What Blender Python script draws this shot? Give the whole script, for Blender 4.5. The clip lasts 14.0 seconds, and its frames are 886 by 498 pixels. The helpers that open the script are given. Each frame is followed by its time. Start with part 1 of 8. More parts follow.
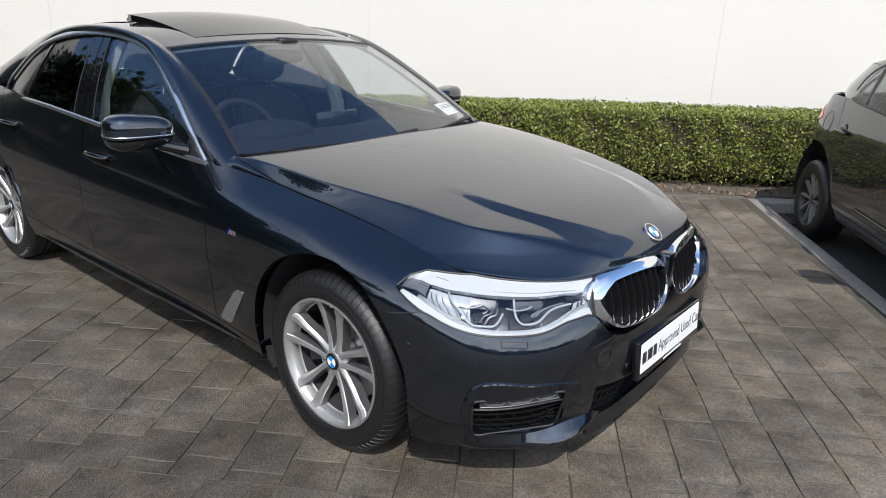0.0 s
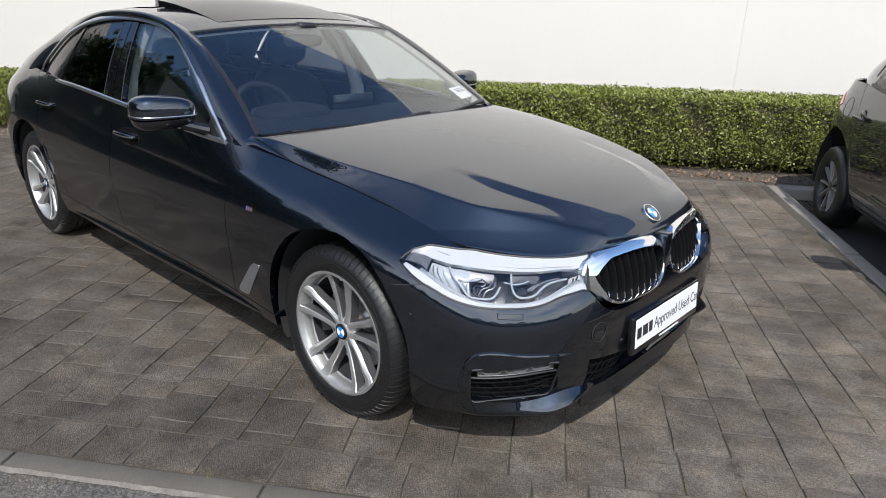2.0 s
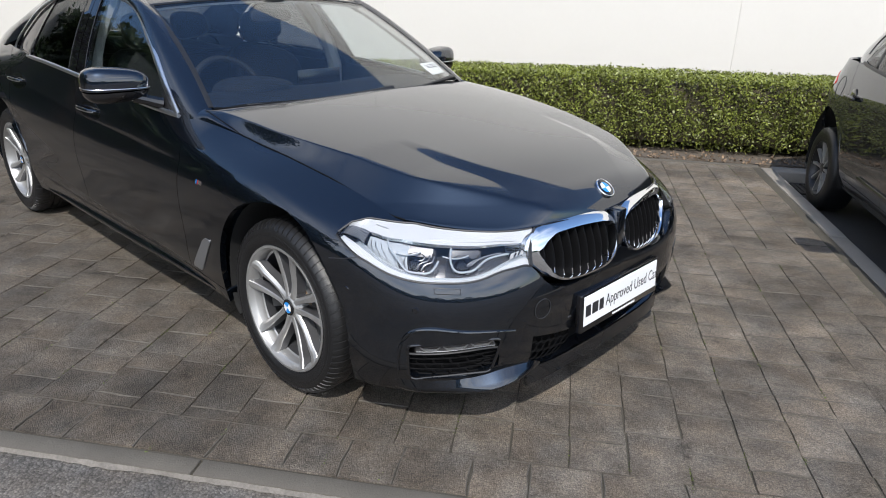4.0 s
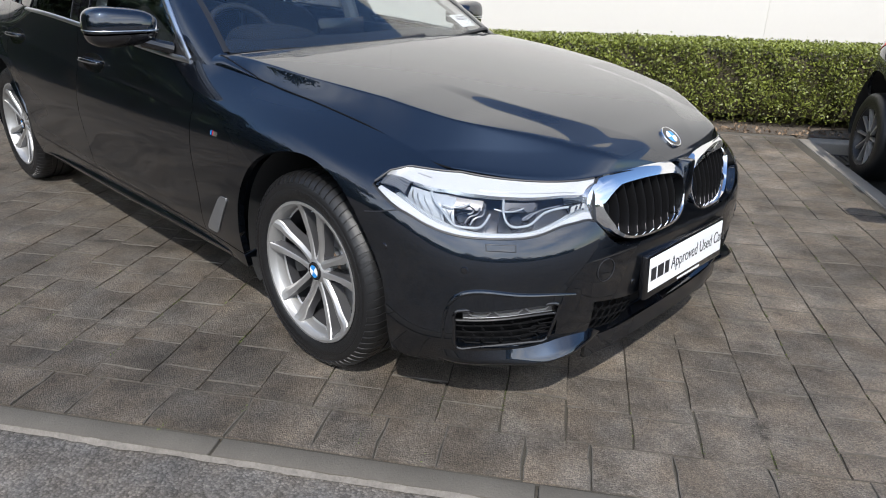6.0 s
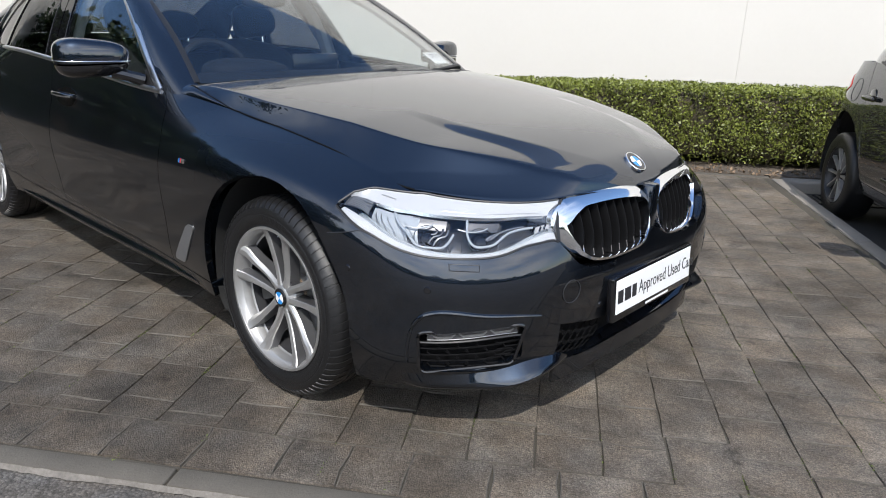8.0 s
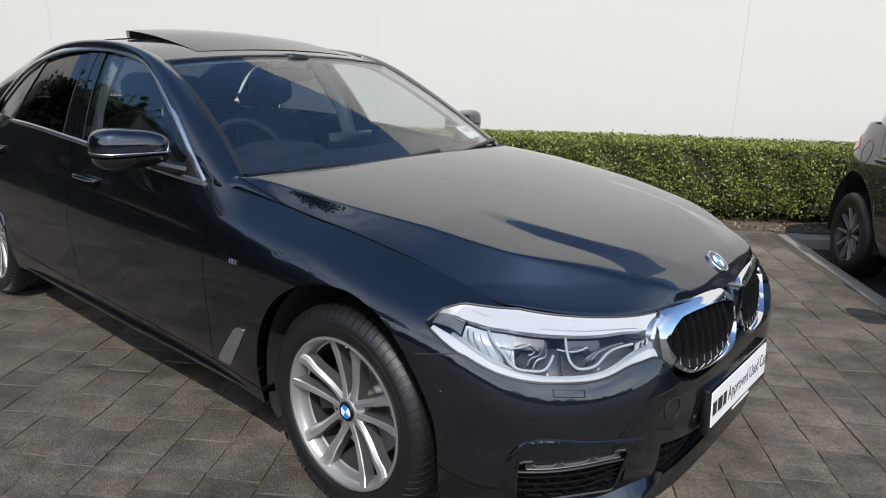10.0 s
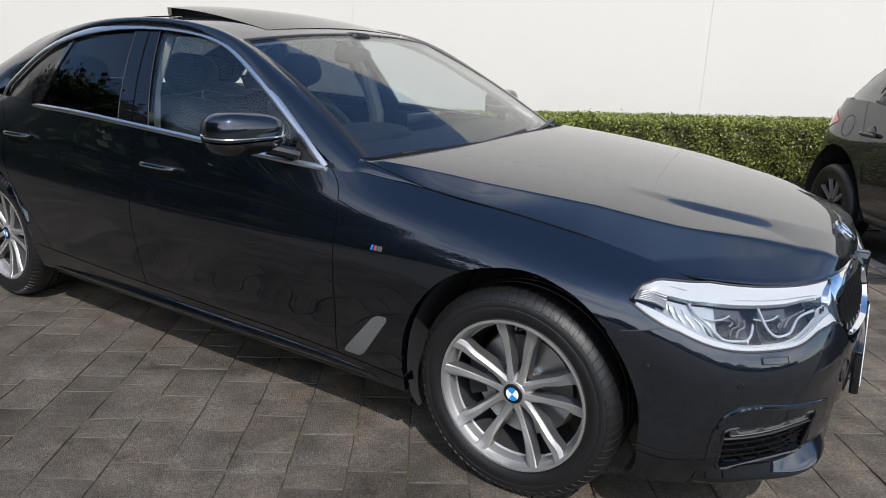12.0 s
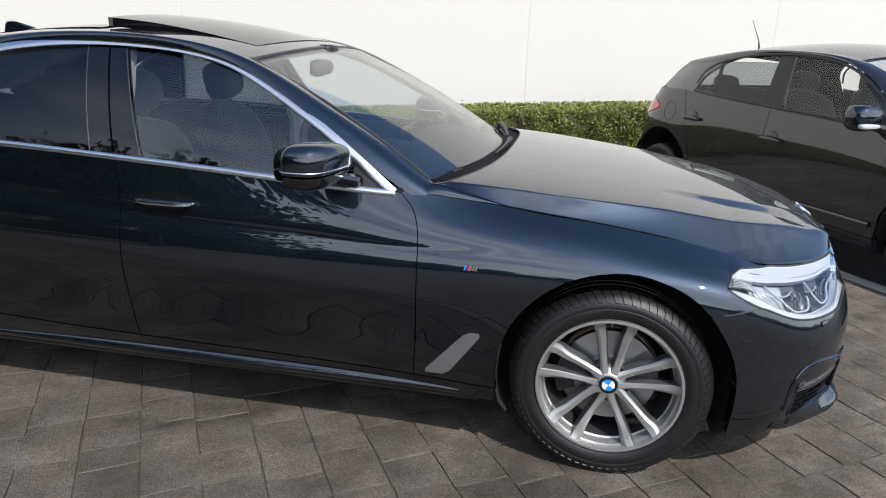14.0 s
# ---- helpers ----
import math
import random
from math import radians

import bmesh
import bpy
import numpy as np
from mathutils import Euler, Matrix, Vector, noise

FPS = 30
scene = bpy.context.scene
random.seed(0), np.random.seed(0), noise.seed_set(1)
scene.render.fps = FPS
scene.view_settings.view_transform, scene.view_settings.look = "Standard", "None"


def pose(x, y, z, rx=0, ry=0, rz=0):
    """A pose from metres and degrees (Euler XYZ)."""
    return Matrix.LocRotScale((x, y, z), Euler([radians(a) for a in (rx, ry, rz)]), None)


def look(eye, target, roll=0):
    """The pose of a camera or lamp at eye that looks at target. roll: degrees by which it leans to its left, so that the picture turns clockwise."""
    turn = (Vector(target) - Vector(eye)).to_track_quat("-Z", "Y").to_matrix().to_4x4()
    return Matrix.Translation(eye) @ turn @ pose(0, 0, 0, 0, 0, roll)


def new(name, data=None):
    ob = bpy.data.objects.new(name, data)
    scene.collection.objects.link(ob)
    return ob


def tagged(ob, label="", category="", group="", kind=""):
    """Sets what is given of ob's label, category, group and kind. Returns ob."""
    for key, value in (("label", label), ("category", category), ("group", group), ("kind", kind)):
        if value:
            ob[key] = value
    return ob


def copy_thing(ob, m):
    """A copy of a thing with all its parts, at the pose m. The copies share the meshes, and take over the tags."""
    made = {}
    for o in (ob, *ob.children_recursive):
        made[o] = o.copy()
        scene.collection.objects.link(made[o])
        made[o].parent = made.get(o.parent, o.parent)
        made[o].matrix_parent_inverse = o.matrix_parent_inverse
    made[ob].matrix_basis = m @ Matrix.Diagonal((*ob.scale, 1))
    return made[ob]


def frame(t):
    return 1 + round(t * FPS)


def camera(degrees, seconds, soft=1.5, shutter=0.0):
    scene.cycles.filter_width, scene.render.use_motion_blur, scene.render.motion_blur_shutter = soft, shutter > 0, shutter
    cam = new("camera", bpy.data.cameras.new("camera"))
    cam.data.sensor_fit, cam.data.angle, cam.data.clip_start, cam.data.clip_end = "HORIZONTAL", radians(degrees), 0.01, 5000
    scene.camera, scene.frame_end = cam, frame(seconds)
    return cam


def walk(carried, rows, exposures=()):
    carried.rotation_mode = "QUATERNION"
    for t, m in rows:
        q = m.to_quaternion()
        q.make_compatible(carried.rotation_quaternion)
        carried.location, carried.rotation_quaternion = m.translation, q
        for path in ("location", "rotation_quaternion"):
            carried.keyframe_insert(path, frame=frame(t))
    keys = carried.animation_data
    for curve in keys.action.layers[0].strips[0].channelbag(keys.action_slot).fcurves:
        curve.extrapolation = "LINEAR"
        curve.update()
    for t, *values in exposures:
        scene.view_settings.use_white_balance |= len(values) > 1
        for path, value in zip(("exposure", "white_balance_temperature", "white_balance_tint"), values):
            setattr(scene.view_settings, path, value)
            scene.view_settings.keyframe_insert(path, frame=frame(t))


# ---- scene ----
cam = camera(65.5, 14.0, 1.0)
PATH = [
    (0, (1.704, -2.314, 1.522), (0.496, -0.856, 0.877), 1.6),
    (0.5, (1.702, -2.322, 1.527), (0.474, -0.889, 0.865), 1.7),
    (1, (1.714, -2.343, 1.53), (0.471, -0.927, 0.858), 1.7),
    (1.5, (1.746, -2.324, 1.524), (0.492, -0.921, 0.845), 1.6),
    (2, (1.843, -2.347, 1.529), (0.585, -0.951, 0.844), 1.6),
    (2.5, (1.929, -2.366, 1.531), (0.671, -0.975, 0.837), 1.6),
    (3, (2.024, -2.275, 1.507), (0.76, -0.892, 0.809), 1.5),
    (5.5, (1.823, -2.112, 1.392), (0.539, -0.78, 0.633), 1.6),
    (6, (1.759, -2.089, 1.29), (0.483, -0.75, 0.529), 1.5),
    (6.5, (1.759, -2.074, 1.242), (0.488, -0.731, 0.481), 1.6),
    (7, (1.784, -2.077, 1.231), (0.515, -0.728, 0.476), 1.6),
    (7.5, (1.8, -2.067, 1.22), (0.524, -0.698, 0.514), 1.5),
    (8, (1.818, -2.053, 1.214), (0.532, -0.655, 0.587), 1.6),
    (10.5, (1.258, -2.228, 1.403), (0.048, -0.726, 0.876), 1.62),
    (11, (1.082, -2.423, 1.378), (-0.086, -0.886, 0.857), 1.61),
    (11.5, (0.980, -2.519, 1.312), (-0.141, -0.938, 0.820), 1.60),
    (12, (0.819, -2.585, 1.355), (-0.200, -0.963, 0.782), 1.63),
    (12.5, (0.609, -2.670, 1.375), (-0.249, -0.962, 0.786), 1.58),
    (13, (0.385, -2.867, 1.424), (-0.201, -1.050, 0.830), 1.57),
    (13.5, (0.141, -2.951, 1.443), (-0.297, -1.094, 0.841), 1.58),
    (14, (-0.143, -3.024, 1.460), (-0.519, -1.154, 0.857), 1.61),
]
walk(cam, [(t, look(eye, target, roll)) for t, eye, target, roll in PATH],
     ((0, 0.52), (3, 0.52), (5.5, 0.56), (6.5, 0.70), (7.2, 0.82), (7.6, 0.76), (8, 0.54), (10.5, 0.30), (12, 0.38), (12.5, 0.54), (13, 0.54), (14, 0.53)))

# ---- daylight ----
SUN_TO = Vector((0.60, -0.66, 1.0)).normalized()
world = bpy.data.worlds.new("sky")
scene.world = world
world.use_nodes = True
wn, wl = world.node_tree.nodes, world.node_tree.links
sky = wn.new("ShaderNodeTexSky")
sky.sky_type = "NISHITA"
sky.sun_disc = False
sky.sun_elevation = math.asin(SUN_TO.z)
sky.sun_rotation = math.atan2(SUN_TO.x, SUN_TO.y)
sky.dust_density = 0.1
sky.ozone_density = 5.0
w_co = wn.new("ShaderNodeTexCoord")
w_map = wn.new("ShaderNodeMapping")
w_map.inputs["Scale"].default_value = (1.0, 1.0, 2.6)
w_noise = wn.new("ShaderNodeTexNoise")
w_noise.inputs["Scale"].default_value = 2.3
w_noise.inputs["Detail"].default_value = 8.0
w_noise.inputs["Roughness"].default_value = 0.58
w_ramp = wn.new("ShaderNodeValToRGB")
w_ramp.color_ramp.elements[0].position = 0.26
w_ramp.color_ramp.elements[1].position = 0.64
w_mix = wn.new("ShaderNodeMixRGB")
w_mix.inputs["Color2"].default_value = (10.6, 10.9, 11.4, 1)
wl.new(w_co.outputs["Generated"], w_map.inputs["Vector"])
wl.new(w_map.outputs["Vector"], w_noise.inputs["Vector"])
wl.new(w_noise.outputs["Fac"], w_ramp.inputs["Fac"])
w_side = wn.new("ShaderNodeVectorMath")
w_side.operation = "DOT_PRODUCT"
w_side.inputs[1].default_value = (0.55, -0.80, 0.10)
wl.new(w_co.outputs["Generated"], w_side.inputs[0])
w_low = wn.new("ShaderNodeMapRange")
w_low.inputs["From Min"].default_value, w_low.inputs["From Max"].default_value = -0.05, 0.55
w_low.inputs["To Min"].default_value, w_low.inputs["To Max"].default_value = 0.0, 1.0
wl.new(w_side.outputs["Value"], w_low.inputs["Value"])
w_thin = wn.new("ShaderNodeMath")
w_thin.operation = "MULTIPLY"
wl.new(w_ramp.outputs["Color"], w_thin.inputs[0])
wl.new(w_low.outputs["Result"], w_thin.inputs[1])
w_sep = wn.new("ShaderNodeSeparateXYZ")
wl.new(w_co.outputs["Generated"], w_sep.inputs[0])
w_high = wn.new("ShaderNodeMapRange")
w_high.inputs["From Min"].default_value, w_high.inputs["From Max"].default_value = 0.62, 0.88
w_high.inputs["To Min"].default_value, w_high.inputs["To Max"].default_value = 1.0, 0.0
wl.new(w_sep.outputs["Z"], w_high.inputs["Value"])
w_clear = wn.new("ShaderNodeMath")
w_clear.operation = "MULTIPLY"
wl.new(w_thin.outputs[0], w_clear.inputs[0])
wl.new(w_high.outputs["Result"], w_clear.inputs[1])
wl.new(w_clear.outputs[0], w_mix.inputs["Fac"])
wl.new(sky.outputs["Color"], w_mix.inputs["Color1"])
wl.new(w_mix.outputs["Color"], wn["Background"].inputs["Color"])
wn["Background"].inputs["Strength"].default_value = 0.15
sun = new("sun", bpy.data.lights.new("sun", "SUN"))
sun.data.energy = 3.3
sun.data.angle = radians(0.55)
sun.data.color = (1.0, 0.965, 0.915)
sun.matrix_world = look(SUN_TO * 40, (0, 0, 0))
scene.view_settings.exposure = 0.52


# ---- materials ----
def mat(name, base, rough=0.5, metal=0.0, vary=0.0, scale=8.0, fine=0.0, fscale=120.0, bump=0.0, bscale=60.0, coat=0.0, spec=0.5, rvary=0.0, island=0.0, objvar=0.0):
    """A Principled surface: colour varied at two scales, roughness variation, fine relief."""
    m = bpy.data.materials.new(name)
    m.use_nodes = True
    n, l = m.node_tree.nodes, m.node_tree.links
    p = n["Principled BSDF"]
    p.inputs["Base Color"].default_value = (*base, 1)
    p.inputs["Roughness"].default_value = rough
    p.inputs["Metallic"].default_value = metal
    p.inputs["Specular IOR Level"].default_value = spec
    p.inputs["Coat Weight"].default_value = coat
    p.inputs["Coat Roughness"].default_value = 0.015
    p.inputs["Coat IOR"].default_value = 1.76 if coat == 1.0 else 1.5
    co = n.new("ShaderNodeTexCoord")
    value = None

    def scaled(out, amount):
        nonlocal value
        a = n.new("ShaderNodeMath")
        a.operation = "MULTIPLY_ADD"
        a.inputs[1].default_value = 2 * amount
        a.inputs[2].default_value = 1 - amount
        l.new(out, a.inputs[0])
        if value is not None:
            b = n.new("ShaderNodeMath")
            b.operation = "MULTIPLY"
            l.new(value, b.inputs[0])
            l.new(a.outputs[0], b.inputs[1])
            value = b.outputs[0]
        else:
            value = a.outputs[0]

    def tex(s, detail=5.0, rgh=0.6):
        t = n.new("ShaderNodeTexNoise")
        t.inputs["Scale"].default_value = s
        t.inputs["Detail"].default_value = detail
        t.inputs["Roughness"].default_value = rgh
        l.new(co.outputs["Object"], t.inputs["Vector"])
        return t.outputs["Fac"]

    if vary:
        scaled(tex(scale), vary)
    if fine:
        scaled(tex(fscale, 3.0, 0.7), fine)
    if island:
        g = n.new("ShaderNodeNewGeometry")
        scaled(g.outputs["Random Per Island"], island)
    if objvar:
        o = n.new("ShaderNodeObjectInfo")
        scaled(o.outputs["Random"], objvar)
    if value is not None:
        mul = n.new("ShaderNodeVectorMath")
        mul.operation = "SCALE"
        mul.inputs[0].default_value = base
        l.new(value, mul.inputs["Scale"])
        l.new(mul.outputs["Vector"], p.inputs["Base Color"])
    if rvary:
        r = n.new("ShaderNodeMath")
        r.operation = "MULTIPLY_ADD"
        r.inputs[1].default_value = 2 * rvary
        r.inputs[2].default_value = rough - rvary
        l.new(tex(scale * 1.7), r.inputs[0])
        l.new(r.outputs[0], p.inputs["Roughness"])
    if bump:
        bm_ = n.new("ShaderNodeBump")
        bm_.inputs["Strength"].default_value = bump
        bm_.inputs["Distance"].default_value = 0.01
        l.new(tex(bscale, 6.0), bm_.inputs["Height"])
        l.new(bm_.outputs["Normal"], p.inputs["Normal"])
    return m


def glass_mat(name, tint, rough=0.0, ior=1.52):
    m = bpy.data.materials.new(name)
    m.use_nodes = True
    n, l = m.node_tree.nodes, m.node_tree.links
    n.remove(n["Principled BSDF"])
    f, t, g, x = n.new("ShaderNodeLayerWeight"), n.new("ShaderNodeBsdfTransparent"), n.new("ShaderNodeBsdfGlossy"), n.new("ShaderNodeMixShader")
    f.inputs["Blend"].default_value = 0.5
    pw, ma = n.new("ShaderNodeMath"), n.new("ShaderNodeMath")
    pw.operation, ma.operation = "POWER", "MULTIPLY_ADD"
    f0 = ((ior - 1) / (ior + 1)) ** 2
    pw.inputs[1].default_value = 5.0
    ma.inputs[1].default_value, ma.inputs[2].default_value = 1 - f0, f0
    l.new(f.outputs["Facing"], pw.inputs[0])
    l.new(pw.outputs[0], ma.inputs[0])
    t.inputs["Color"].default_value = (*tint, 1)
    g.inputs["Roughness"].default_value = rough
    l.new(ma.outputs[0], x.inputs[0])
    l.new(t.outputs[0], x.inputs[1])
    l.new(g.outputs[0], x.inputs[2])
    l.new(x.outputs[0], n["Material Output"].inputs["Surface"])
    return m


PAINT = mat("midnight_paint", (0.0132, 0.0188, 0.0290), 0.42, 1.0, vary=0.1, scale=2.0, coat=1.0, spec=0.0)
GREY_PAINT = mat("graphite_paint", (0.026, 0.028, 0.031), 0.45, 0.5, vary=0.1, scale=2.0, coat=1.0, spec=0.0)
GLOSS_BLACK = mat("gloss_black", (0.006, 0.006, 0.007), 0.12, vary=0.1, coat=0.6)
SATIN_BLACK = mat("satin_black_plastic", (0.012, 0.012, 0.013), 0.42, vary=0.2, scale=30, bump=0.05, bscale=400)
CHROME = mat("chrome", (0.86, 0.87, 0.89), 0.06, 1.0, vary=0.04, scale=20, rvary=0.03)
SATIN_CHROME = mat("satin_aluminium_trim", (0.66, 0.67, 0.69), 0.28, 1.0, vary=0.05, scale=30)
ALLOY = mat("machined_alloy", (0.43, 0.425, 0.415), 0.42, 0.75, vary=0.08, scale=25)
ALLOY_GREY = mat("grey_painted_alloy", (0.075, 0.075, 0.08), 0.32, 0.6, vary=0.12, scale=25, coat=0.3)
# grey flank paint, with some shade put into its colour so spokes read deeper
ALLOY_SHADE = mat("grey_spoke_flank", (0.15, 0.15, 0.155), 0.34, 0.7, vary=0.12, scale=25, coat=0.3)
STEEL = mat("brake_disc_steel", (0.50, 0.50, 0.50), 0.36, 1.0, vary=0.15, scale=30, fine=0.1, fscale=200)
RUST = mat("rusty_hub_iron", (0.23, 0.17, 0.12), 0.7, 0.3, vary=0.3, scale=40, bump=0.2, bscale=200)
RUBBER = mat("tyre_rubber", (0.0085, 0.0085, 0.009), 0.42, spec=0.5, vary=0.25, scale=14, fine=0.2, fscale=200, bump=0.15, bscale=300)
SLAT = mat("dark_slat", (0.0045, 0.0045, 0.005), 0.45, spec=0.2, vary=0.2, scale=30)
HONEY = mat("deep_black_plastic", (0.004, 0.004, 0.0045), 0.75, spec=0.12, vary=0.2, scale=40, bump=0.05, bscale=300)
LINER = mat("wheel_liner_felt", (0.012, 0.012, 0.012), 0.9, vary=0.2, bump=0.2, bscale=150)
INSERT = mat("silver_grey_insert", (0.26, 0.265, 0.27), 0.35, 0.7, vary=0.08, scale=20)
CABIN = mat("dark_cabin_plastic", (0.010, 0.012, 0.016), 0.75, spec=0.12, vary=0.15, scale=20, bump=0.06, bscale=300)
LEATHER = mat("black_leather", (0.011, 0.012, 0.014), 0.6, spec=0.25, vary=0.2, scale=18, bump=0.12, bscale=160)
HEADLINER = mat("grey_headliner", (0.35, 0.34, 0.32), 0.9, vary=0.08, scale=30, bump=0.05, bscale=300)
PLATE_WHITE = mat("white_plate", (0.80, 0.80, 0.80), 0.35, vary=0.03, scale=30)
INK = mat("black_ink", (0.02, 0.02, 0.022), 0.5, vary=0.1)
BLUE = mat("blue_enamel", (0.02, 0.24, 0.62), 0.2, vary=0.05, coat=0.6)
WHITE = mat("white_enamel", (0.8, 0.8, 0.8), 0.2, vary=0.03, coat=0.6)
RED = mat("red_enamel", (0.55, 0.03, 0.04), 0.25, vary=0.05, coat=0.5)
NAVY = mat("dark_blue_enamel", (0.01, 0.03, 0.16), 0.25, vary=0.05, coat=0.5)
PAPER = mat("white_paper", (0.78, 0.78, 0.76), 0.7, vary=0.04)
LAMP_RED = mat("red_lamp_lens", (0.62, 0.045, 0.03), 0.12, vary=0.08, scale=40, coat=0.8)
REFLECTOR = mat("lamp_reflector", (0.82, 0.83, 0.85), 0.18, 1.0, vary=0.04, scale=40)
LAMP_WHITE = mat("daylight_guide", (0.47, 0.475, 0.485), 0.25, vary=0.04, coat=0.5)
LAMP_GUIDE = mat("frosted_guide", (0.34, 0.37, 0.40), 0.22, vary=0.06, coat=0.5)
LAMP_DARK = mat("lamp_bezel", (0.018, 0.019, 0.022), 0.28, 0.3, vary=0.1)
GLASS = glass_mat("windscreen_glass", (0.93, 0.95, 0.95), 0.0, 1.85)
SIDE_GLASS = glass_mat("side_glass", (0.90, 0.935, 0.94), 0.0, 1.62)
TINT_GLASS = glass_mat("privacy_glass", (0.36, 0.38, 0.40), 0.0, 1.6)
LENS = glass_mat("clear_lamp_lens", (0.96, 0.965, 0.97), 0.0, 1.55)
ROOF_GLASS = mat("dark_roof_glass", (0.004, 0.004, 0.005), 0.5, vary=0.05, coat=0.95, spec=0.0)

WALL = mat("white_render", (0.562, 0.538, 0.500), 0.85, vary=0.035, scale=0.7, fine=0.02, fscale=30, bump=0.08, bscale=180)
BED = mat("joint_sand", (0.062, 0.055, 0.043), 0.95, vary=0.85, scale=1.6, fine=0.5, fscale=150, bump=0.4, bscale=90)
KERB = mat("concrete_kerb", (0.104, 0.093, 0.077), 0.9, vary=0.36, scale=4, fine=0.22, fscale=160, bump=0.3, bscale=120)
WORN_EDGE = mat("worn_concrete_arris", (0.165, 0.150, 0.132), 0.9, vary=0.5, scale=14, fine=0.4, fscale=90, bump=0.5, bscale=90)
PALE_KERB = mat("pale_concrete_kerb", (0.25, 0.226, 0.196), 0.85, vary=0.2, scale=3, fine=0.18, fscale=140, bump=0.25, bscale=120)
SMOOTH_ASPHALT = mat("dark_asphalt", (0.03, 0.03, 0.032), 0.85, vary=0.2, scale=2, fine=0.4, fscale=110, bump=0.5, bscale=100)
SOIL = mat("dry_soil", (0.11, 0.09, 0.07), 0.95, vary=0.4, scale=9, fine=0.4, fscale=70, bump=0.6, bscale=50)
IRON = mat("cast_iron", (0.04, 0.037, 0.035), 0.6, 0.4, vary=0.3, scale=30, bump=0.2, bscale=120)
LEAF = mat("box_leaf", (0.145, 0.168, 0.030), 0.45, vary=0.5, scale=2.2, island=0.5)
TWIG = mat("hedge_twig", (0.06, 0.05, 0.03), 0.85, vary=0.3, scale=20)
DRY_LEAF = mat("dry_leaf_litter", (0.20, 0.14, 0.09), 0.8, island=0.5)
TREE_LEAF = mat("tree_leaf", (0.035, 0.06, 0.016), 0.5, vary=0.4, scale=0.4, island=0.4)
MOSS = mat("joint_moss", (0.075, 0.095, 0.022), 0.8, vary=0.4, scale=20, island=0.4)
BARK = mat("bark", (0.09, 0.07, 0.05), 0.9, vary=0.3, scale=6, bump=0.5, bscale=30)


def stony(name, base, rough, stone, dark, pale, stain, speck, bump, objvar, y_gain=0.0):
    """Weathered mineral surface: speckled aggregate, worn pale patches, dark stains, real relief."""
    m = bpy.data.materials.new(name)
    m.use_nodes = True
    n, l = m.node_tree.nodes, m.node_tree.links
    p = n["Principled BSDF"]
    p.inputs["Roughness"].default_value = rough
    p.inputs["Specular IOR Level"].default_value = 0.3
    co = n.new("ShaderNodeNewGeometry")

    def tex(scale, detail, r=0.6):
        t = n.new("ShaderNodeTexNoise")
        t.inputs["Scale"].default_value = scale
        t.inputs["Detail"].default_value = detail
        t.inputs["Roughness"].default_value = r
        l.new(co.outputs["Position"], t.inputs["Vector"])
        return t.outputs["Fac"]

    def span(out, a, b, lo, hi):
        r = n.new("ShaderNodeMapRange")
        r.inputs["From Min"].default_value, r.inputs["From Max"].default_value = a, b
        r.inputs["To Min"].default_value, r.inputs["To Max"].default_value = lo, hi
        l.new(out, r.inputs["Value"])
        return r.outputs["Result"]

    def times(a, b):
        q = n.new("ShaderNodeMath")
        q.operation = "MULTIPLY"
        l.new(a, q.inputs[0])
        l.new(b, q.inputs[1])
        return q.outputs[0]

    vo = n.new("ShaderNodeTexVoronoi")
    vo.inputs["Scale"].default_value = stone
    l.new(co.outputs["Position"], vo.inputs["Vector"])
    sep = n.new("ShaderNodeSeparateColor")
    l.new(vo.outputs["Color"], sep.inputs["Color"])
    v = span(sep.outputs["Red"], 0, 1, 1 - speck, 1 + speck)
    v = times(v, span(vo.outputs["Distance"], 0.25, 0.75, 1.0, 1 - speck * 0.9))
    v = times(v, span(tex(380, 2, 0.8), 0.3, 0.7, 1 - speck * 0.6, 1 + speck * 0.6))
    v = times(v, span(tex(2.2, 6, 0.65), 0.35, 0.65, dark, pale))
    v = times(v, span(tex(9, 5, 0.7), 0.3, 0.7, 0.80, 1.20))
    v = times(v, span(tex(48, 4, 0.7), 0.3, 0.7, 0.84, 1.16))
    v = times(v, span(tex(3.7, 7, 0.72), 0.30, 0.42, stain, 1.0))
    v = times(v, span(tex(0.9, 4, 0.6), 0.36, 0.56, 0.78, 1.06))
    if y_gain:
        # base colour rises from slightly darker to paler along +y, with a noisy edge
        d = n.new("ShaderNodeVectorMath")
        d.operation = "DOT_PRODUCT"
        d.inputs[1].default_value = (0.05, 0.90, 0.0)
        l.new(co.outputs["Position"], d.inputs[0])
        j = n.new("ShaderNodeMath")
        j.operation = "ADD"
        l.new(d.outputs["Value"], j.inputs[0])
        l.new(span(tex(1.3, 5, 0.6), 0.3, 0.7, -0.7, 0.7), j.inputs[1])
        v = times(v, span(j.outputs[0], -1.4, 1.9, 1.0 - 0.20 * y_gain, 1.0 + y_gain))
    oi = n.new("ShaderNodeObjectInfo")
    v = times(v, span(oi.outputs["Random"], 0, 1, 1 - objvar, 1 + objvar))
    v = times(v, span(co.outputs["Random Per Island"], 0, 1, 1 - objvar, 1 + objvar))
    tint = n.new("ShaderNodeMixRGB")
    tint.inputs["Color1"].default_value = (*[c * k for c, k in zip(base, (1.07, 1.0, 0.91))], 1)
    tint.inputs["Color2"].default_value = (*[c * k for c, k in zip(base, (0.98, 1.0, 1.01))], 1)
    l.new(span(tex(5.1, 4), 0.35, 0.65, 0, 1), tint.inputs["Fac"])
